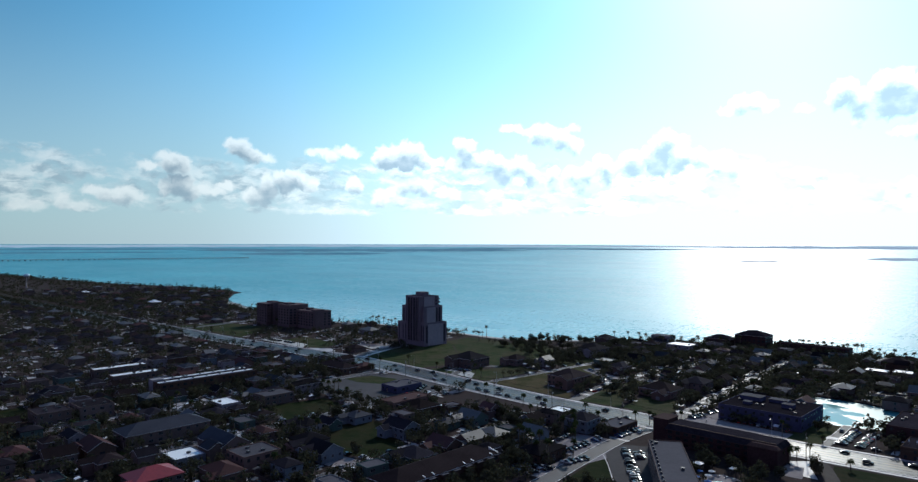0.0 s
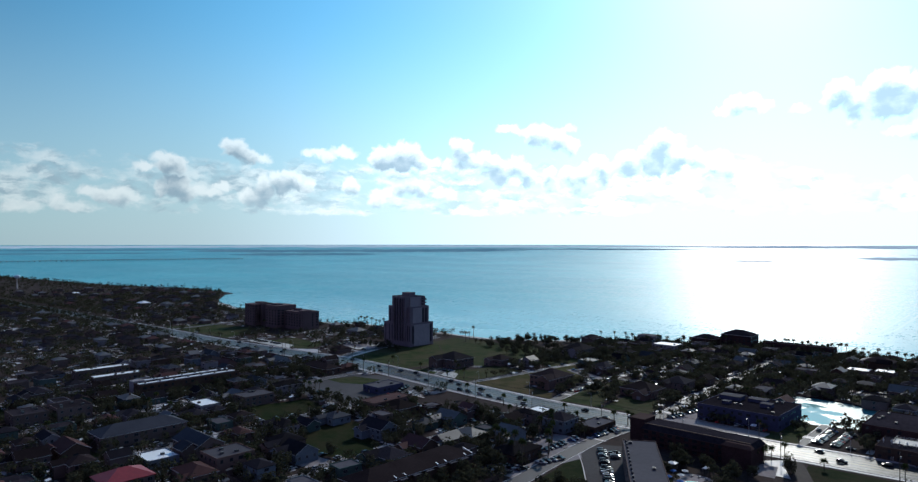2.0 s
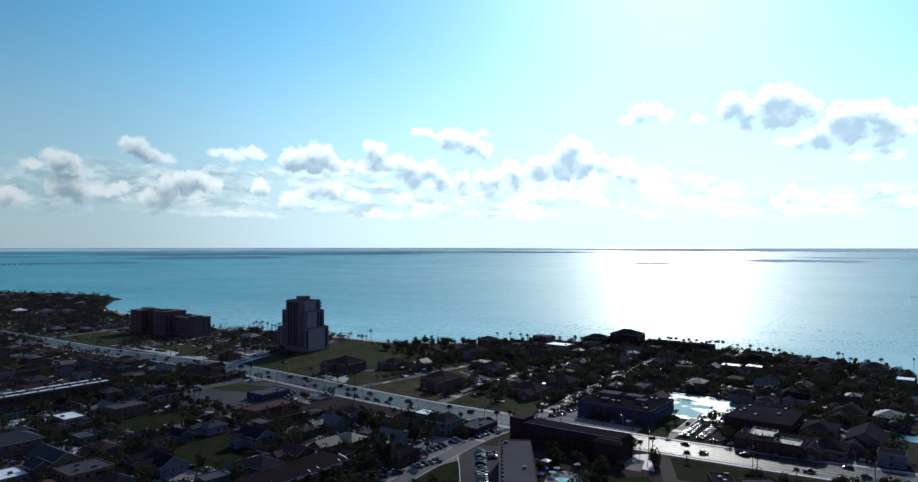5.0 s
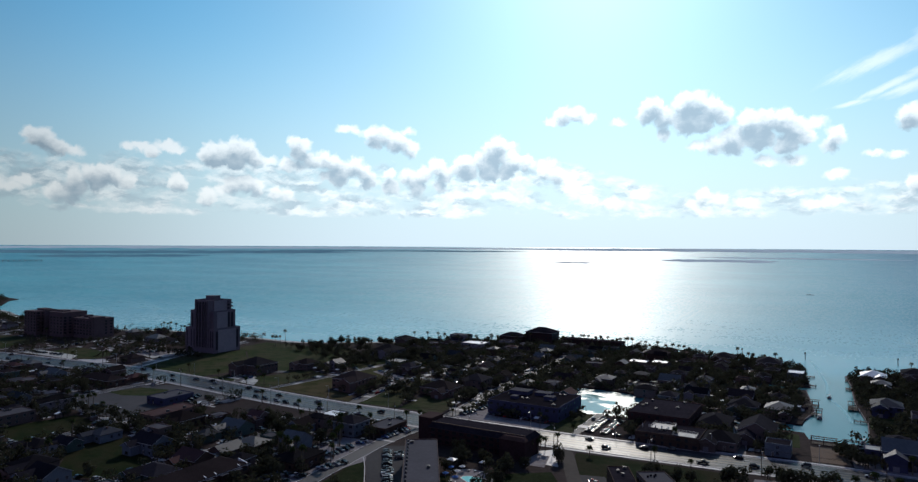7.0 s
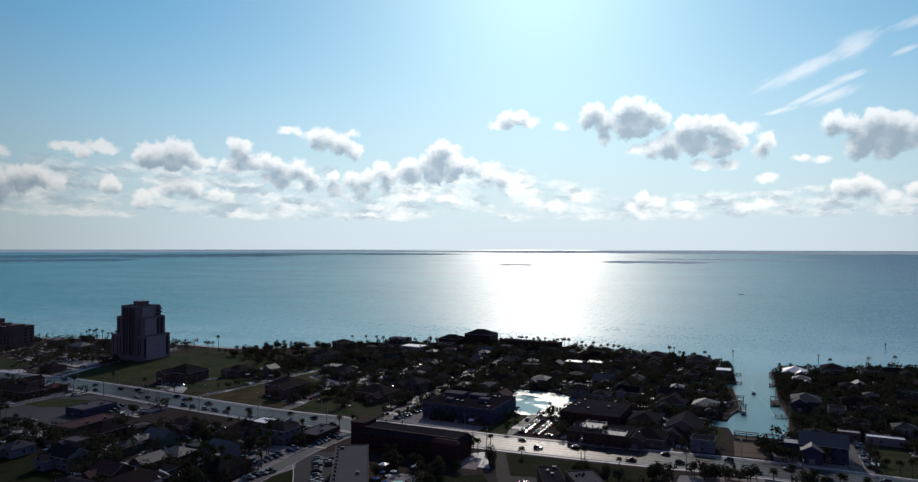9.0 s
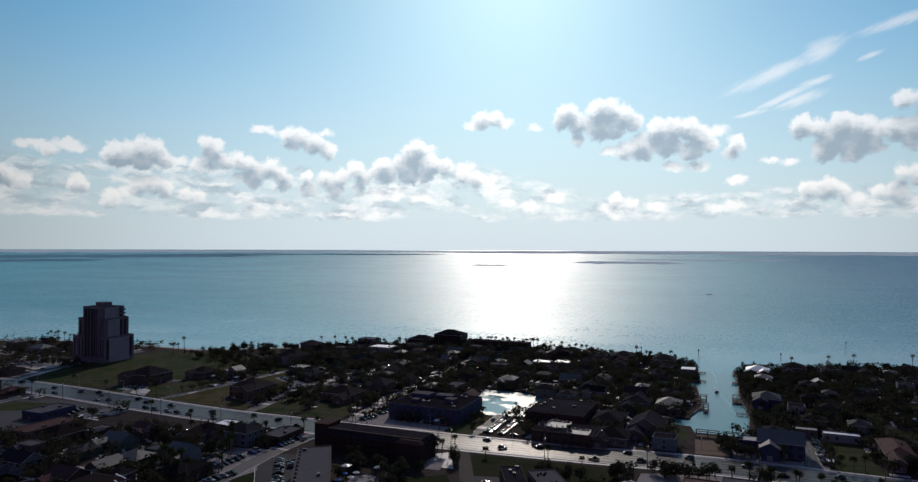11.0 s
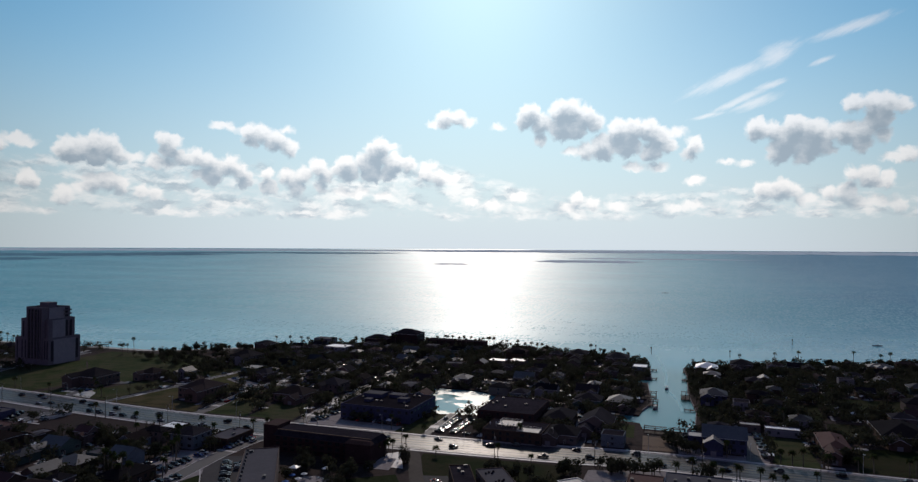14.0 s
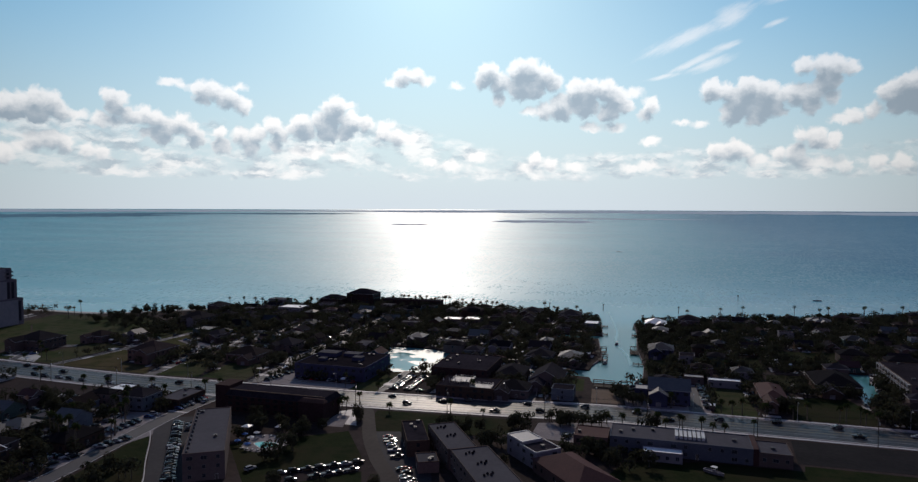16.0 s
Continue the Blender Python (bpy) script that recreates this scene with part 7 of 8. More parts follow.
row(-95, 372, -95, 400, 10, 0, "cars in the unpaved car park", 0.95)
row(-87, 372, -87, 400, 10, 0, "cars in the unpaved car park", 0.95)
row(-80, 372, -79, 398, 8, 0, "cars in the unpaved car park", 0.5)
row(-68, 299, -56, 279, 8, 26, "cars along the drive", 0.95)
row(-48, 268, -38, 250, 7, 26, "cars along the drive", 0.8)
row(-53, 274, -42, 254, 7, 26, "cars along the drive", 0.6)
row(-91, 251, -68, 269, 7, 38, "cars on the field track", 0.95)
row(-84, 246, -67, 261, 6, 38, "cars on the field track", 0.9)
park(-104, 251, 70, "cars on the field track", 4)
row(67, 384, 65, 424, 13, 0, "cars in the sandy car park", 0.8)
row(30, 384, 30, 412, 6, 0, "cars in the pale yard", 0.6)
row(-380, 268, -352, 272, 6, 90, "cars in the corner car park", 0.4)
row(-340, 320, -332, 306, 4, 20, "cars beside the shop", 0.8)
row(-246, 384, -251, 436, 15, 84, "cars along the side street", 0.75)
row(-262, 432, -290, 450, 8, 60, "cars before the houses", 0.7)
row(-371, 377, -356, 381, 4, 90, "cars on the sand patch", 0.6)
row(-530, 404, -508, 432, 8, 40, "cars in the hotel car park", 0.8)
row(-610, 362, -565, 366, 10, 90, "cars in the sandy lot", 0.7)
row(-185, 470, -188, 580, 18, 86, "cars along the side street", 0.5)
row(-228, 590, -200, 625, 10, 45, "cars by the shore block", 0.7)
row(93, 384, 91, 420, 8, 90, "cars beside the red house", 0.6)
row(2, 320, 20, 334, 6, 60, "cars before the shops", 0.6)
row(-300, 168, -322, 178, 6, 90, "cars in the yards", 0.8)
row(-262, 152, -258, 172, 6, 10, "cars in the yards", 0.9)
row(-335, 128, -333, 168, 9, 0, "cars beside the lodging", 0.6)
row(-245, 60, -245, 320, 22, 88, "cars along the side street", 0.35)
row(-330, 60, -330, 320, 22, 88, "cars along the side street", 0.35)
row(-409, 80, -409, 300, 20, 88, "cars along the side street", 0.3)
row(182, 395, 182, 415, 6, 0, "cars by the apartments", 0.8)

# ---- poles and lamps ----
def make_pole():
    t = thing("utility_pole", 0, 0, 0, "tall wooden utility pole with a crossarm", "utility pole")
    f = Form()
    f.tube([(0, 0, -0.2, 0.19), (0, 0, 12.5, 0.12)], 6)
    part("mast", f.mesh("mast", POLEWOOD), t)
    f = Form()
    f.box(-0.06, -1.2, 11.5, 0.06, 1.2, 11.65)
    part("crossarm", f.mesh("crossarm", POLEWOOD), t)
    f = Form()
    for y in (-1.0, 0.0, 1.0):
        f.tube([(0, y, 11.65, 0.06), (0, y, 11.95, 0.04)], 5)
    part("insulators", f.mesh("insulators", STEEL), t)
    f = Form()
    f.tube([(0.32, 0, 9.6, 0.25), (0.32, 0, 10.6, 0.25)], 7)
    part("transformer", f.mesh("transformer", STEEL), t)
    return t


def make_street_lamp():
    t = thing("street_lamp", 0, 0, 0, "slim steel street lamp with a curved arm", "street lamp")
    f = Form()
    f.tube([(0, 0, -0.2, 0.13), (0, 0, 8.6, 0.08)], 6)
    part("pole", f.mesh("pole", STEEL), t)
    f = Form()
    f.beam((0, 0, 8.4), (1.2, 0, 8.9), 0.05)
    f.beam((1.2, 0, 8.9), (2.4, 0, 8.95), 0.05)
    part("arm", f.mesh("arm", STEEL), t)
    f = Form()
    f.box(2.2, -0.16, 8.82, 3.0, 0.16, 8.97)
    part("lamp_head", f.mesh("lamp_head", STEEL), t)
    return t


POLE, LAMP = make_pole(), make_street_lamp()
spots = [x for x in range(-790, 320, 46)]
for i, x in enumerate(spots):
    m = pose(x, road_y(x) - 15.2, 0)
    if i == 0:
        POLE.matrix_basis = m
    else:
        copy_thing(POLE, m)
    m = pose(x + 21, road_y(x + 21) + 15.0, 0, 0, 0, -90)
    if i == 0:
        LAMP.matrix_basis = m
    else:
        copy_thing(LAMP, m)
lines = Form()
for y in (-1.0, 0.0, 1.0):
    for a, b in zip(spots, spots[1:]):
        pts = [Vector((a + (b - a) * t, road_y(a) - 15.2 + y + (road_y(b) - road_y(a)) * t, 11.95 - 3.2 * t * (1 - t))) for t in (0, 0.25, 0.5, 0.75, 1)]
        for p, q in zip(pts, pts[1:]):
            lines.beam(p, q, 0.03, 3)
tagged(new("power_line", lines.mesh("power_line", RUBBER)), "thin sagging power lines between the poles", "cable", kind="stuff")

# ---- waterside ----
def make_boat(x, y, turn, long=6.0, label="small white motorboat moored by the dock", z=WATER_Z):
    t = thing("boat", x, y, z, label, "boat", turn=turn)
    f = Form()
    a = long / 2
    k = [(-a, -1.0), (a * 0.3, -1.1), (a * 0.75, -0.7), (a, 0), (a * 0.75, 0.7), (a * 0.3, 1.1), (-a, 1.0)]
    n = len(k)
    f.poly([(p * 0.92, q * 0.75, -0.25) for p, q in k] + [(p, q, 0.75) for p, q in k] + [(p * 0.9, q * 0.82, 0.75) for p, q in k] + [(p * 0.86, q * 0.76, 0.4) for p, q in k],
           [tuple(range(n - 1, -1, -1)), tuple(range(3 * n, 4 * n))] + [(j * n + i, j * n + (i + 1) % n, (j + 1) * n + (i + 1) % n, (j + 1) * n + i) for j in range(3) for i in range(n)])
    part("hull", f.mesh("hull", WHITEWALL), t)
    f = Form()
    f.box(-0.5, -0.45, 0.4, 0.5, 0.45, 1.3)
    part("console", f.mesh("console", WHITEWALL), t)
    f = Form()
    for p in (-0.8, 0.8):
        for q in (-0.7, 0.7):
            f.beam((p, q, 0.4), (p, q, 2.3), 0.03, 4)
    f.box(-1.1, -0.9, 2.3, 1.1, 0.9, 2.36)
    part("canopy", f.mesh("canopy", WHITECANVAS), t)
    f = Form()
    f.box(-a - 0.45, -0.2, -0.1, -a, 0.2, 0.95)
    part("outboard_motor", f.mesh("outboard_motor", RUBBER), t)
    return t


def make_dock(x0, y0, x1, y1, roofed=False, label="grey timber boat dock on piles"):
    t = thing("dock", (x0 + x1) / 2, (y0 + y1) / 2, 0, label, "dock")
    w, d = x1 - x0, y1 - y0
    f = Form()
    n = max(2, int(max(w, d) / 0.6))
    for i in range(n):
        if w >= d:
            f.box(-w / 2 + w * i / n, -d / 2, 0.15, -w / 2 + w * (i + 0.9) / n, d / 2, 0.27)
        else:
            f.box(-w / 2, -d / 2 + d * i / n, 0.15, w / 2, -d / 2 + d * (i + 0.9) / n, 0.27)
    part("planks", f.mesh("planks", WOOD), t)
    pile = Form()
    pile.tube([(0, 0, -2.4, 0.16), (0, 0, 3.2 if roofed else 0.9, 0.14)], 6)
    pile = pile.mesh("post", WOOD)
    for a in (-1, 0, 1):
        for b in (-1, 1):
            part("post", pile, t, at=pose(a * (w / 2 - 0.2), b * (d / 2 - 0.2), 0))
    if roofed:
        f = Form()
        for a in (-1, 1):
            f.box(-w / 2 - 0.3, a * (d / 2 - 0.2) - 0.12, 2.9, w / 2 + 0.3, a * (d / 2 - 0.2) + 0.12, 3.2)
        for i in range(int(w / 1.2) + 1):
            f.box(-w / 2 + 1.2 * i, -d / 2 - 0.3, 3.2, -w / 2 + 1.2 * i + 0.2, d / 2 + 0.3, 3.4)
        part("canopy_frame", f.mesh("canopy_frame", WOOD), t)


make_dock(8, 409, 19.5, 413.5, True, "timber pergola over the canal head")
make_dock(23, 411, 29, 414.5, True, "timber pergola over the canal head")
for x0, y0, x1, y1, rf in ((5, 474, 11, 480, True), (24, 500, 29.5, 512, True), (22.5, 566, 27, 572, False), (-3, 566, 4.5, 570, False), (1, 499, 8.5, 505, True), (27, 470, 34, 473, False), (-20, 443, -6, 446.5, False),
                           (-4, 602, 2, 606, False), (22, 600, 25.5, 606, False), (28, 540, 30, 548, False)):
    make_dock(x0, y0, x1, y1, rf)
make_boat(-12, 440, 5, 10, "long white motorboat moored in the inlet")
make_boat(13.5, 533.5, 80, 5, "small white boat crossing the canal mouth")
make_boat(31, 426, 80, 6, "white motorboat moored at the canal head")
make_boat(63, 298, -30, 8, "white boat on the ground behind the shop row", 0.4)
make_boat(10, 470, 80, 6)
make_boat(160, 470, 75, 7)
make_boat(205, 834, 10, 9, "small dark boat far out on the bay")
make_boat(-44, 1573, 0, 14, "far low barge on the bay")
for x, y in ((-9, 695), (123, 807), (-60, 690), (60, 700)):
    t = thing("channel_marker", x, y, WATER_Z, "dark channel marker pile in the water", "channel marker")
    f = Form()
    f.tube([(0, 0, -2, 0.3), (0, 0, 6, 0.25)], 6)
    part("post", f.mesh("post", POLEWOOD), t)
    f = Form()
    f.box(-0.7, -0.32, 5.0, 0.7, -0.27, 6.4)
    part("board", f.mesh("board", POLEWOOD), t)

# a spent wake, two smooth curved slicks on the bay
for shift in (0.0, 11.0):
    f = Form()
    line = spline([(-188, 735), (-183, 785), (-176, 830), (-173, 880), (-175, 940), (-179, 1015), (-184, 1110)], 8)
    ribbon(f, [q + Vector((shift * min(1.0, (q.y - 735) / 150), 0)) for q in line], 1.6, -1.6, WATER_Z - 0.1, WATER_Z + 0.05)
    ground_piece("wake", f, WAKE, "faint curved boat wake on the bay", "water")

# sea walls along the canal
for pts in ([(7, 417), (34, 418)], [(34, 418), (34, 470), (28, 520), (26, 580), (22, 622)], [(1, 562), (-5, 622)], [(3, 462), (7, 484), (-1, 549)], [(143, 416), (147, 468), (149, 486)], [(152, 416), (163, 486)]):
    f = Form()
    ribbon(f, [Vector(p) for p in pts], 0.25, -0.25, -2.4, 0.25)
    ground_piece("sea_wall", f, CONCRETE, "low concrete sea wall along the water", "wall")

# swimming pool by the motel
f = Form()
f.slab([(-124, 285), (-119, 288), (-113, 287), (-108, 285), (-104.5, 281), (-104, 275), (-107, 270), (-112, 267.5), (-118, 268), (-122, 272), (-125, 279)], -0.1, 0.09)
ground_piece("pool_deck", f, CONCRETE, "pale concrete terrace round the pool", "terrace")
pool = thing("swimming_pool", -113, 276, 0.09, "turquoise kidney-shaped swimming pool", "pool")
ring = [((4.6 + 0.8 * math.cos(2 * a)) * math.cos(a), (3.2 + 0.5 * math.sin(3 * a)) * math.sin(a)) for a in [2 * math.pi * i / 28 for i in range(28)]]
f = Form()
f.slab([(x * 1.09, y * 1.12) for x, y in ring], 0.0, 0.10)
part("coping", f.mesh("coping", TRIM), pool)
f = Form()
f.slab(ring, 0.02, 0.13)
part("pool_water", f.mesh("pool_water", POOL), pool, "clear turquoise water")
for i, (x, y) in enumerate(((-124, 272), (-121, 277), (-118, 270), (-122, 283), (-126, 280))):
    t = thing("parasol", x, y, 0.09, "white canvas poolside parasol", "parasol", "parasols by the pool")
    f = Form()
    f.tube([(0, 0, 0, 0.04), (0, 0, 2.4, 0.04)], 6)
    part("pole", f.mesh("pole", STEEL), t)
    f = Form()
    f.tube([(0, 0, 2.1, 1.5), (0, 0, 2.7, 0.1)], 8)
    part("canopy", f.mesh("canopy", WHITECANVAS if i % 2 else BLUECANVAS), t)
for i in range(5):
    t = thing("parasol", -66 + 5 * i, 363.4 + 0.4 * (i % 2), 0.05, "white canvas parasol on the terrace", "parasol", "parasols on the terrace")
    t.matrix_basis = pose(-72 + 4.2 * i, 390.3, 0)
    f = Form()
    f.tube([(0, 0, 0, 0.04), (0, 0, 2.4, 0.04)], 6)
    part("pole", f.mesh("pole", STEEL), t)
    f = Form()
    f.tube([(0, 0, 2.0, 1.3), (0, 0, 2.6, 0.1)], 8)
    part("canopy", f.mesh("canopy", WHITECANVAS), t)
def make_lounger(x, y, turn):
    t = thing("sun_lounger", x, y, 0.09, "white poolside sun lounger with a raised back", "lounger", "loungers by the pool", turn)
    f = Form()
    f.box(-0.95, -0.32, 0.24, 0.95, 0.32, 0.30)
    for a in (-0.8, 0.8):
        for b in (-0.27, 0.27):
            f.box(a - 0.03, b - 0.03, 0, a + 0.03, b + 0.03, 0.25)
    part("frame", f.mesh("frame", STEEL), t)
    f = Form()
    f.box(-0.3, -0.3, 0.30, 0.95, 0.3, 0.38)
    f.poly([(-0.3, -0.3, 0.30), (-0.3, 0.3, 0.30), (-0.85, 0.3, 0.72), (-0.85, -0.3, 0.72), (-0.3, -0.3, 0.38), (-0.3, 0.3, 0.38), (-0.85, 0.3, 0.80), (-0.85, -0.3, 0.80)],
           [(3, 2, 1, 0), (4, 5, 6, 7), (0, 1, 5, 4), (1, 2, 6, 5), (2, 3, 7, 6), (3, 0, 4, 7)])
    part("mattress", f.mesh("mattress", WHITECANVAS), t)


for i, (x, y) in enumerate(((-120, 269.4), (-117.6, 268.9), (-115.2, 268.7), (-112.8, 269.4), (-105.6, 274), (-105.2, 276.6), (-105, 279.2), (-119.6, 284.6), (-116.8, 285.4), (-113.8, 285.2))):
    make_lounger(x, y, 78 + 7 * (i % 3) if i < 4 or i > 6 else 170)
# shelters beside the pool
for x, y, s in ((-130, 288, 3.4), (-116, 291.5, 2.8)):
    t = thing("gazebo", x, y, 0, "white-roofed open shelter beside the pool", "gazebo", "shelters by the pool")
    post = Form()
    post.box(-0.08, -0.08, 0, 0.08, 0.08, 2.5)
    post = post.mesh("post", WOOD)
    for a in (-1, 1):
        for b in (-1, 1):
            part("post", post, t, at=pose(a * (s / 2 - 0.2), b * (s / 2 - 0.2), 0))
    rf, _ = roof_form(s, s, 2.5, "hip", 0.7, 0.2)
    part("roof", rf.mesh("roof", WHITEROOF, TRIM), t)
# railed roof terraces of the restaurant and the hotel by the pond
def roof_terrace(x0, y0, x1, y1, z, label):
    t = thing("roof_terrace", (x0 + x1) / 2, (y0 + y1) / 2, z, label, "terrace")
    w, d = x1 - x0, y1 - y0
    deck = Form()
    deck.box(-w / 2, -d / 2, 0, w / 2, d / 2, 0.12)
    part("deck", deck.mesh("deck", PALEROOF), t)
    post = Form()
    post.box(-0.07, -0.07, 0.1, 0.07, 0.07, 1.2)
    post = post.mesh("post", TRIM)
    nx, ny = int(w / 2.4), int(d / 2.4)
    for i in range(nx + 1):
        for y in (-d / 2, d / 2):
            part("post", post, t, at=pose(-w / 2 + w * i / nx, y, 0))
    for i in range(1, ny):
        for x in (-w / 2, w / 2):
            part("post", post, t, at=pose(x, -d / 2 + d * i / ny, 0))
    for a, b in (((-w / 2, -d / 2), (w / 2, -d / 2)), ((w / 2, -d / 2), (w / 2, d / 2)), ((w / 2, d / 2), (-w / 2, d / 2)), ((-w / 2, d / 2), (-w / 2, -d / 2))):
        f = Form()
        for h in (0.65, 1.15):
            f.beam((*a, h), (*b, h), 0.05, 4)
        part("rail", f.mesh("rail", TRIM), t)
    return t


roof_terrace(-64, 377, -53, 387, 5.72, "railed pale deck on the restaurant roof")
roof_terrace(-51, 368, -40, 375, 5.72, "railed pale deck on the restaurant roof")
for i in range(6):
    t = thing("parasol", -67 + 3.2 * i, 373.5, 5.72, "closed white parasol on the restaurant roof", "parasol", "parasols on the roof")
    f = Form()
    f.tube([(0, 0, 0, 0.05), (0, 0, 1.2, 0.05)], 6)
    part("pole", f.mesh("pole", STEEL), t)
    f = Form()
    f.tube([(0, 0, 1.0, 0.12), (0, 0, 1.4, 0.34), (0, 0, 2.6, 0.06)], 7)
    part("canopy", f.mesh("canopy", WHITECANVAS), t)
f = Form()
ribbon(f, spline([(-171, 276), (-162, 265.4), (-148, 247), (-134, 229.4), (-128, 217)], 4), 0.2, -0.2, -0.1, 0.18)
ground_piece("kerb", f, PALECONC, "pale concrete kerb round the car park", "kerb")
# wakes before the canal mouth
for pts, wide in (([(12, 545), (10, 590), (2, 650), (-4, 690)], 1.0), ([(20, 760), (60, 800), (84, 790), (110, 850), (160, 905)], 1.6), ([(50, 860), (78, 830), (88, 770)], 1.4), ([(13, 534), (22, 500), (26, 470)], 0.8)):
    f = Form()
    ribbon(f, spline(pts, 6), wide, -wide, WATER_Z - 0.1, WATER_Z + 0.05)
    ground_piece("wake", f, WAKE, "faint spent boat wake before the canal mouth", "water")
# vents in a row on the shop row's roof
for i in range(7):
    t = thing("roof_vent", 50 + 1.7 * i, 320, 6.12, "pale steel ventilator on a flat roof", "vent", "vents on the shop row")
    f = Form()
    f.box(-0.6, -4.2, 0, 0.6, 4.2, 1.2)
    f.tube([(0, 4.2, 0.3, 0.5), (0, 4.2, 1.7, 0.5)], 8)
    part("housing", f.mesh("housing", TRIM), t)

# ---- the rest of the houses, street by street ----
r = random.Random(23)
WALLS = [(STUCCO, "cream"), (WHITEWALL, "white"), (BLUEWALL, "pale blue"), (PINKWALL, "dusty pink"), (BRICK, "brown brick"), (STUCCO, "cream"), (GREENWALL, "sea-green")]
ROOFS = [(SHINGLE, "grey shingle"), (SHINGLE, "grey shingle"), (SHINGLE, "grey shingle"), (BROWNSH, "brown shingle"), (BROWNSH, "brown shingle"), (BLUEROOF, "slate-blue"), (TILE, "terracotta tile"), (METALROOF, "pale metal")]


HOUSES = [0]


def infill(x, y, far=False, gap=1.0, limit=300):
    w, d = r.uniform(8, 14), r.uniform(7.5, 12)
    if HOUSES[0] >= limit or not clear(x, y, w / 2 + gap, d / 2 + gap) or near_street(x, y, 2 + min(w, d) / 2) or not on_land(x, y, max(w, d) / 2 + 2):
        return False
    if any(on_plot(x + a * w / 2, y + b * d / 2) for a in (-1, 0, 1) for b in (-1, 0, 1)):
        return False
    (wm, wn), (rm, rn) = r.choice(WALLS), r.choice(ROOFS)
    two = r.random() < 0.42
    HOUSES[0] += 1
    kind = r.choice(("hip", "hip", "hip", "gable", "gable", "flat"))
    if kind == "flat":
        rm, rn = r.choice(((GREYROOF, "flat grey"), (TAR, "flat dark"), (TAR, "flat dark")))
    building(x - w / 2, x + w / 2, y - d / 2, y + d / 2, 5.6 if two else r.uniform(3.2, 4.2), kind, wm, rm,
             f"{wn} {'two-storey ' if two else ''}house with a {rn} roof", sides=r.choice(("s", "s", "se")) if far else "sew", gap=14.0 if far else 4.8, wing=r.random() < 0.6, turn=r.choice((0, 0, 0, r.uniform(-8, 8))))
    return True


# south of the boulevard
for a, b in zip((-325, -404, -240), (-240, -325, -176)):
    for k in range(22):
        y = 70 + 12.5 * k
        for x in (a + 14, (a + b) / 2 + r.uniform(-4, 4), b - 14):
            infill(x + r.uniform(-2, 2), y + r.uniform(-3, 3), limit=85)
# north: between the boulevard and the bay
for k in range(700):
    infill(r.uniform(-345, 0), r.uniform(372, 660), True, 3.0, 165)
for k in range(320):
    infill(r.uniform(28, 250), r.uniform(378, 735), True, 3.0, 215)
for a, b in zip((-485, -565), (-405, -485)):
    for k in range(17):
        y = 90 + 15.0 * k
        for x in (a + 15, (a + b) / 2, b - 15):
            infill(x + r.uniform(-2, 2), y + r.uniform(-3, 3), True, 1.5, 262)


def far_houses(x0, x1, y0, y1, tries, seed):
    """The roofs of the far west, too small to pick apart."""
    q = random.Random(seed)
    f = Form()
    for _ in range(tries):
        x, y = q.uniform(x0, x1), q.uniform(y0, y1)
        w, d, h = q.uniform(9, 20), q.uniform(9, 15), q.choice((3.4, 3.8, 5.6))
        if not clear(x, y, w / 2 + 2, d / 2 + 2) or near_street(x, y, 8) or not on_land(x, y, 10) or on_plot(x, y):
            continue
        take(x - w / 2, y - d / 2, x + w / 2, y + d / 2, 1)
        f.box(x - w / 2, y - d / 2, -0.1, x + w / 2, y + d / 2, h, q.choice((0, 0, 1)))
        rf, _ = roof_form(w, d, h, "hip")
        f.poly([(x + a, y + b, c) for a, b, c in rf.v], rf.f, q.choice((2, 2, 2, 2, 3, 3, 4, 5, 5)) if q.random() < 0.93 else 6)
    tagged(new("far_houses", f.mesh("far_houses", STUCCO, WHITEWALL, SHINGLE, BROWNSH, TILE, METALROOF, WHITEROOF)), "small far houses with grey and brown roofs", "houses", kind="stuff")


far_houses(-1500, -480, 110, 620, 420, 3)
far_houses(150, 420, 380, 760, 300, 9)

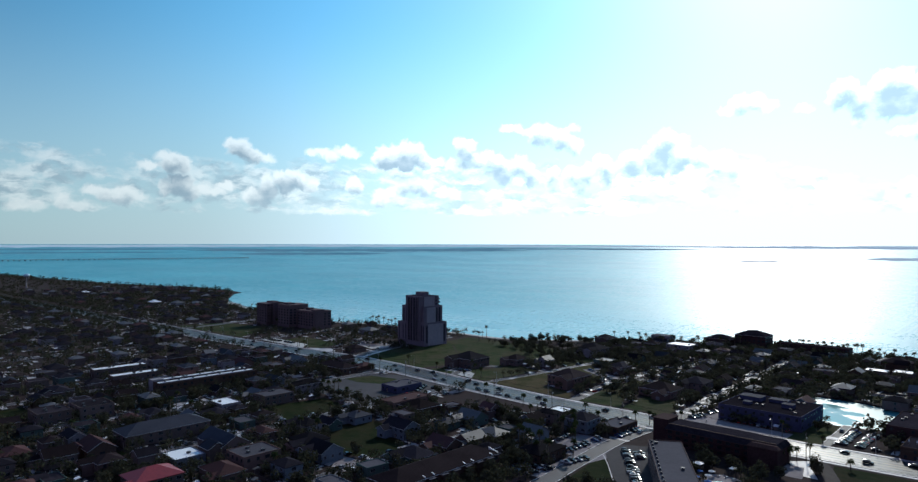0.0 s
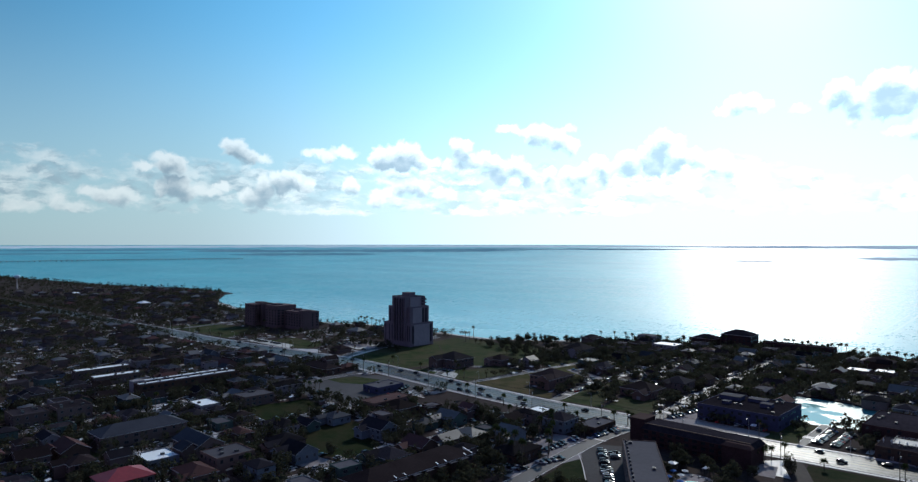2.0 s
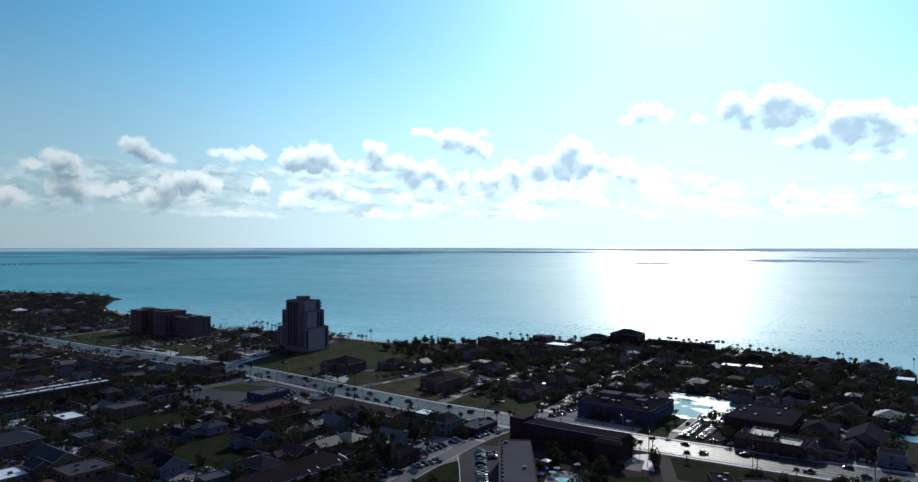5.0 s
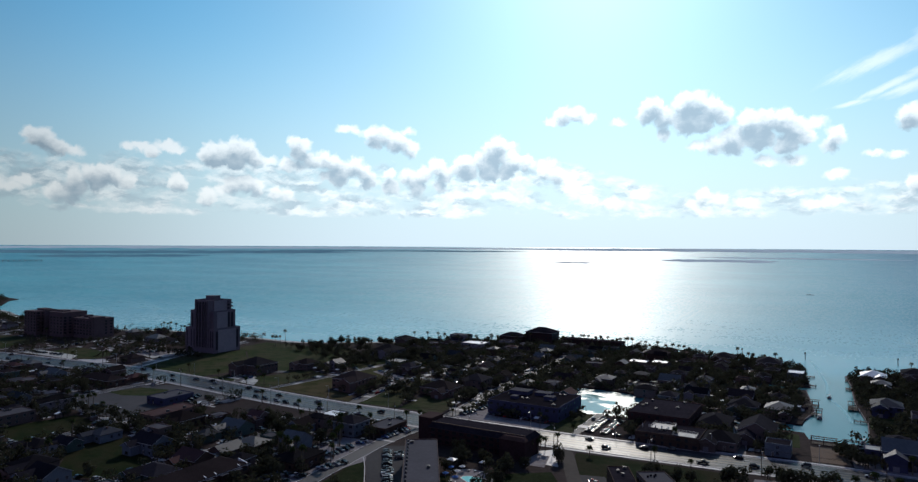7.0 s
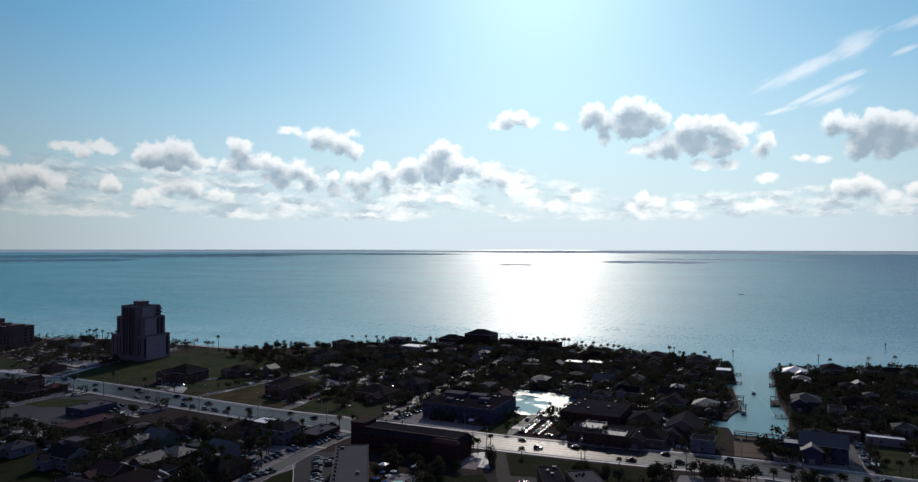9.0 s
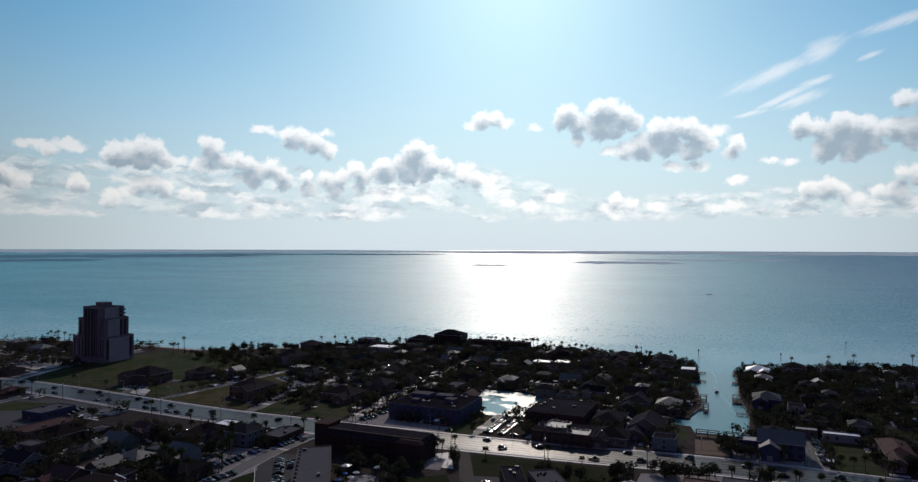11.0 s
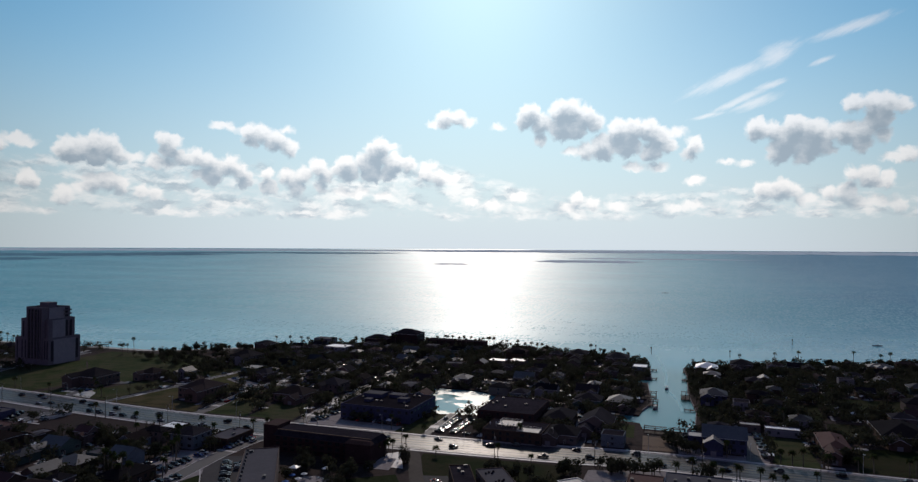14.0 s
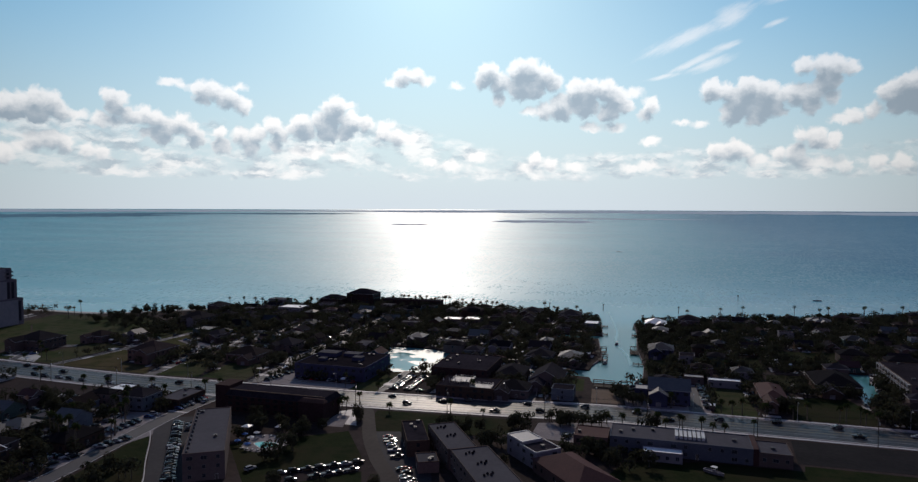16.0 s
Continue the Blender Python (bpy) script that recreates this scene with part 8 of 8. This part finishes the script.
# drives, patios and sheds in the yards
def yards(n, x0, x1, y0, y1, seed):
    q = random.Random(seed)
    slabs, sheds = Form(), Form()
    for i in range(n):
        x, y = q.uniform(x0, x1), q.uniform(y0, y1)
        w, d = q.choice(((3.0, 8.0), (8.0, 3.0), (5, 5), (2.0, 11.0), (6, 3), (11, 1.6)))
        if clear(x, y, w / 2 - 1, d / 2 - 1) and on_land(x, y, 6) and not on_plot(x, y) and abs(y - road_y(x)) > 17:
            slabs.box(x - w / 2, y - d / 2, -0.1, x + w / 2, y + d / 2, 0.07 + 0.0002 * (i % 60))
        x, y = q.uniform(x0, x1), q.uniform(y0, y1)
        if i % 3 == 0 and clear(x, y, 1.5, 1.5) and on_land(x, y, 5) and not on_plot(x, y) and not near_street(x, y, 2):
            w, d, h = q.uniform(1.5, 3), q.uniform(1.5, 3), q.uniform(1.9, 2.5)
            sheds.box(x - w / 2, y - d / 2, -0.1, x + w / 2, y + d / 2, h)
            sheds.poly([(x - w / 2 - 0.2, y - d / 2 - 0.2, h), (x + w / 2 + 0.2, y - d / 2 - 0.2, h), (x + w / 2 + 0.2, y + d / 2 + 0.2, h + 0.5), (x - w / 2 - 0.2, y + d / 2 + 0.2, h + 0.5),
                        (x - w / 2 - 0.2, y - d / 2 - 0.2, h + 0.1), (x + w / 2 + 0.2, y - d / 2 - 0.2, h + 0.1), (x + w / 2 + 0.2, y + d / 2 + 0.2, h + 0.6), (x - w / 2 - 0.2, y + d / 2 + 0.2, h + 0.6)],
                       [(3, 2, 1, 0), (4, 5, 6, 7), (0, 1, 5, 4), (1, 2, 6, 5), (2, 3, 7, 6), (3, 0, 4, 7)], q.choice((1, 2)))
    tagged(new("yard_slabs", slabs.mesh("yard_slabs", PALECONC)), "pale concrete drives and patios in the yards", "paving", kind="stuff")
    tagged(new("yard_sheds", sheds.mesh("yard_sheds", STUCCO, METALROOF, WHITEROOF)), "small sheds and carports in the yards", "sheds", kind="stuff")


yards(900, -480, -176, 60, 334, 51)
yards(700, -345, 0, 374, 650, 52)
yards(520, 28, 280, 376, 720, 53)
yards(900, -1100, -480, 110, 480, 54)

# board fences and garden walls between the lots
def fences(n, x0, x1, y0, y1, seed):
    q = random.Random(seed)
    f = Form()
    for _ in range(n):
        x, y, long = q.uniform(x0, x1), q.uniform(y0, y1), q.uniform(5, 16)
        along = q.random() < 0.5
        ok = True
        for k in range(5):
            s = long * (k / 4 - 0.5)
            px, py = (x + s, y) if along else (x, y + s)
            ok = ok and clear(px, py, 0.3, 0.3) and not near_street(px, py, 1) and on_land(px, py, 3) and not on_plot(px, py)
        if not ok:
            continue
        h, slot = q.choice((1.2, 1.6, 1.8)), q.choice((0, 0, 1, 2))
        m = int(long / 2.4) + 1
        for k in range(m):
            a, b = -long / 2 + long * k / m, -long / 2 + long * (k + 0.96) / m
            hh = h + q.uniform(-0.05, 0.05)
            if along:
                f.box(x + a, y - 0.06, -0.1, x + b, y + 0.06, hh, slot)
            else:
                f.box(x - 0.06, y + a, -0.1, x + 0.06, y + b, hh, slot)
    tagged(new("yard_fences", f.mesh("yard_fences", WOOD, TRIM, STUCCO)), "timber fences and pale walls between the yards", "fence", kind="stuff")


fences(900, -480, -176, 60, 334, 81)
fences(600, -345, 0, 374, 640, 82)
fences(420, 28, 260, 376, 700, 83)

# cars in the drives, too many to count
def yard_cars(n, x0, x1, y0, y1, seed):
    q = random.Random(seed)
    f = Form()
    made = 0
    for _ in range(n * 4):
        x, y, a = q.uniform(x0, x1), q.uniform(y0, y1), q.choice((0, 90, 90)) + q.uniform(-6, 6)
        if made >= n or not clear(x, y, 2.2, 2.2) or not on_land(x, y, 5) or on_plot(x, y) or abs(y - road_y(x)) < 17:
            continue
        made += 1
        take(x - 2.2, y - 2.2, x + 2.2, y + 2.2)
        m = pose(x, y, 0.09, 0, 0, a)
        k = q.choice((0, 0, 1, 1, 2, 3))
        body = [(-2.25, 0.4), (-2.25, 0.95), (0, 1.02), (1.4, 0.98), (2.2, 0.75), (2.25, 0.4)]
        cab = [(-1.8, 0.97), (-1.2, 1.5), (0.3, 1.53), (1.05, 0.99)]
        for prof, half, slot in ((body, 0.9, k), (cab, 0.78, 4)):
            c = len(prof)
            pts = [m @ Vector((px, s * half, pz)) for s in (-1, 1) for px, pz in prof]
            f.poly(pts, [tuple(range(c)), tuple(range(2 * c - 1, c - 1, -1))] + [(i, c + i, c + (i + 1) % c, (i + 1) % c) for i in range(c)], slot)
        top = [m @ Vector((px, py, pz)) for pz in (1.5, 1.57) for px, py in ((-1.15, -0.74), (0.28, -0.74), (0.28, 0.74), (-1.15, 0.74))]
        f.poly(top, [(3, 2, 1, 0), (4, 5, 6, 7), (0, 1, 5, 4), (1, 2, 6, 5), (2, 3, 7, 6), (3, 0, 4, 7)], k)
        for px in (-1.4, 1.4):
            for py in (-0.82, 0.82):
                f.beam(m @ Vector((px, py - 0.1, 0.3)), m @ Vector((px, py + 0.1, 0.3)), 0.33, 7, 5)
    tagged(new("yard_cars", f.mesh("yard_cars", CARPAINT["white"], CARPAINT["silver"], CARPAINT["black"], CARPAINT["grey"], GLASS, RUBBER)), "white, silver and dark cars parked in the drives", "cars", kind="stuff")


yard_cars(220, -480, -176, 60, 334, 61)
yard_cars(150, -345, 0, 374, 640, 62)
yard_cars(110, 28, 260, 376, 700, 63)
yard_cars(260, -1100, -480, 110, 480, 64)

# ---- trees and palms ----
r = random.Random(37)


def free(x, y, m=1.5, plots=True):
    return clear(x, y, m, m) and not near_street(x, y, 1.0) and on_land(x, y, 1.5) and not (plots and on_plot(x, y))


def woods(x0, x1, y0, y1, n, palms=0.15, size=(0.7, 1.15), shrubs=0.15):
    for _ in range(n):
        x, y = r.uniform(x0, x1), r.uniform(y0, y1)
        if free(x, y):
            q = r.random()
            if q < palms:
                plant(r.choice(PALMS), x, y, r.uniform(0.85, 1.1))
            elif q < palms + shrubs:
                plant(r.choice(SHRUBS), x, y, r.uniform(0.8, 1.3))
            else:
                plant(r.choice(TREES), x, y, r.uniform(*size))


woods(-420, -176, 80, 334, 260, 0.2)
woods(-345, 0, 372, 660, 190, 0.3)
woods(28, 220, 376, 700, 110, 0.3)
woods(-880, -400, 372, 520, 60, 0.4)
woods(-170, 20, 230, 336, 50, 0.3)
woods(28, 260, 384, 730, 130, 0.1, (0.75, 1.2), 0.1)
woods(-240, 0, 430, 655, 90, 0.12, (0.75, 1.2), 0.1)
# thickets
THICKET = [(30 + 5.2 * k + 3 * math.sin(2.3 * k), 628 + 2.15 * k + 5 * math.sin(1.7 * k)) for k in range(70) if math.sin(0.9 * k) + math.sin(2.1 * k + 1) > -0.7] + [(-380 + 5 * k, 258 + 1.2 * (k % 2)) for k in range(12)] + [(-524 + 4.6 * k, 416 + 1.8 * (k % 3)) for k in range(15)]
for cx, cy, rad, n in ((-260, 296, 9, 12), (-246, 300, 8, 10), (-238, 288, 6, 6), (-220, 288, 7, 8), (-214, 268, 5, 5), (-356, 174, 7, 7), (-345, 196, 6, 6), (-222, 226, 6, 6), (-257, 194, 5, 4), (-209, 203, 5, 5), (40, 344, 5, 5), (-131, 280, 4, 6), (-124, 308, 4, 4), (-108, 292, 5, 6), (-102, 274, 4, 5), (-102, 263, 4, 4), (-170, 240, 6, 8), (-398, 552, 16, 26), (-370, 578, 16, 22), (-335, 600, 18, 20), (-300, 615, 18, 22), (-420, 530, 14, 16), (2, 341, 5, 6), (-40, 316, 10, 9), (-16, 326, 6, 6), (-128, 302, 10, 12), (-20, 300, 8, 10), (12, 306, 8, 10), (30, 300, 10, 10), (-226, 290, 14, 34), (-216, 278, 8, 14), (-330, 470, 18, 26), (-370, 500, 30, 40), (-420, 505, 20, 18), (-300, 540, 30, 40), (-262, 600, 20, 24), (-215, 415, 14, 20), (-232, 396, 10, 14),
                       (14, 340, 6, 6), (-4, 338, 6, 5), (-5, 610, 14, 14), (48, 632, 20, 20), (120, 660, 30, 30), (200, 700, 34, 34), (-136, 440, 6, 6), (-112, 395, 5, 3), (-90, 415, 12, 10),
                       (40, 380, 12, 8), (28, 396, 8, 10), (-190, 240, 10, 10), (-150, 225, 12, 14), (-60, 640, 24, 24), (-140, 655, 26, 20), (30, 380, 8, 10), (160, 445, 6, 6)):
    for _ in range(n):
        a, q = r.uniform(0, 6.28), rad * math.sqrt(r.random())
        x, y = cx + q * math.cos(a), cy + q * math.sin(a)
        if on_land(x, y, 1.0) and clear(x, y, 0.5, 0.5) and not near_street(x, y, 0.5):
            THICKET.append((x, y))
# palms in rows
PALM_ROWS = [((-208, 652), (-150, 650), 16, 4), ((-145, 655), (-100, 640), 8, 3), ((-640, 512), (-560, 522), 14, 3), ((-462, 522), (-452, 500), 3, 4), ((-200, 296), (-178, 262), 8, 3), ((-205, 256), (-180, 246), 8, 3),
             ((22, 346), (72, 346), 9, 0), ((-384, 262), (-350, 262), 6, 2), ((-300, 590), (-250, 640), 8, 4), ((-60, 655), (-20, 640), 6, 3), ((70, 645), (110, 662), 3, 4), ((150, 680), (176, 690), 2, 5), ((215, 708), (290, 742), 5, 3), ((-372, 395), (-330, 368), 4, 2),
             ((-100, 336), (-106, 320), 4, 1), ((-356, 600), (-310, 622), 6, 3), ((-520, 470), (-516, 508), 4, 3), ((-178, 340), (-186, 335), 3, 1), ((74, 378), (140, 378), 8, 1)]
for (x0, y0), (x1, y1), n, size in PALM_ROWS:
    for i in range(n):
        t = (i + r.uniform(-0.3, 0.3)) / max(1, n - 1)
        x, y = x0 + (x1 - x0) * t, y0 + (y1 - y0) * t + r.uniform(-1, 1)
        if on_land(x, y, 0.5):
            plant(PALMS[min(5, max(0, size + r.choice((-1, 0, 0, 1))))], x, y, r.uniform(0.9, 1.1))
# single palms along the boulevard
for x in range(-560, 220, 17):
    for side in (-1, 1):
        if r.random() < 0.42:
            px = x + r.uniform(-6, 6)
            plant(r.choice(PALMS[:4]), px, road_y(px) + side * (16.5 + r.uniform(0, 2)), r.uniform(0.8, 1.05))

# the closed woods and thickets between the houses, too many to count
def leafy(f, q, x, y, big, high, leaves):
    lobes = [(q.uniform(-0.5, 0.5) * big, q.uniform(-0.5, 0.5) * big, high * q.uniform(0.4, 0.72), big * q.uniform(0.4, 0.65), high * q.uniform(0.2, 0.34)) for _ in range(5)]
    for _ in range(leaves):
        lx, ly, lz, lr, lh = q.choice(lobes)
        v = Vector((q.gauss(0, 1), q.gauss(0, 1), q.gauss(0.25, 1))).normalized()
        k = q.uniform(0.7, 1.08)
        c = Vector((x + lx + v.x * lr * k, y + ly + v.y * lr * k, max(0.2, lz + v.z * lh * k)))
        s = big * q.uniform(0.11, 0.24)
        nrm = (v + Vector((q.uniform(-0.6, 0.6), q.uniform(-0.6, 0.6), q.uniform(-0.3, 0.8)))).normalized()
        u = nrm.orthogonal().normalized()
        w = nrm.cross(u)
        f.poly([c - u * s, c - w * s * 0.7, c + u * s, c + w * s * 0.7], [(0, 1, 2, 3)])
    f.tube([(x, y, -0.2, 0.25), (x, y, high * 0.5, 0.12)], 4, 1)


def closed_woods(name, n, x0, x1, y0, y1, leaves, label, seed, spots=(), small=(2.4, 5.0), tall=(4.5, 8.5)):
    q = random.Random(seed)
    f = Form()
    made = 0
    for x, y in spots:
        leafy(f, q, x, y, q.uniform(2.4, 4.2), q.uniform(*tall), leaves)
    for _ in range(n * 4):
        x, y = q.uniform(x0, x1), q.uniform(y0, y1)
        if made >= n or not on_land(x, y, 2) or near_street(x, y, 1.5) or not clear(x, y, 0.3, 0.3) or on_plot(x, y):
            continue
        made += 1
        leafy(f, q, x, y, q.uniform(*small), q.uniform(3.4, 9.0), leaves)
    tagged(new(name, f.mesh(name, q.choice((LEAF, LEAF)), BARK)), label, "woods", kind="stuff")


closed_woods("thickets", 0, 0, 1, 0, 1, 110, "dark evergreen thickets between the plots", 8, THICKET)
closed_woods("garden_trees", 1900, -345, 0, 372, 662, 64, "dense dark garden trees between the shore houses", 9)
closed_woods("garden_trees", 2700, 26, 330, 376, 740, 56, "dense dark garden trees past the canal", 10)
closed_woods("garden_trees", 1500, -480, -176, 60, 334, 54, "dark garden trees between the houses", 11, small=(1.8, 4.0))
roadside = random.Random(71)
ROADSIDE = []
for x in range(-2450, -700, 5):
    for side in (-1, -1, 1):
        if roadside.random() < (0.9 if x < -900 else 0.6):
            ROADSIDE.append((x + roadside.uniform(-3, 3), road_y(x) + side * (13.2 + roadside.uniform(0, 4.5))))
closed_woods("roadside_trees", 0, 0, 1, 0, 1, 46, "dark trees lining the far boulevard", 12, [q for q in ROADSIDE if not on_plot(*q)], tall=(7.0, 10.5))
closed_woods("far_woods", 3800, -1300, -480, 90, 640, 30, "dark trees between the far houses", 5)
closed_woods("far_woods", 1900, -2500, -1250, 100, 670, 26, "dark wooded island shore in the distance", 6, small=(3.0, 5.5))
shore = random.Random(19)
SHORE = []
for i in range(260):
    x = shore.uniform(-2400, -1010)
    y = max(py for (px, py), (qx, qy) in zip(LAND, LAND[1:]) if min(px, qx) <= x <= max(px, qx)) - shore.uniform(6, 90)
    if on_land(x, y, 4) and clear(x, y, 1, 1):
        SHORE.append((x, y))
closed_woods("shore_trees", 0, 0, 1, 0, 1, 40, "tall uneven trees along the far island shore", 14, SHORE, tall=(7.5, 13.0))
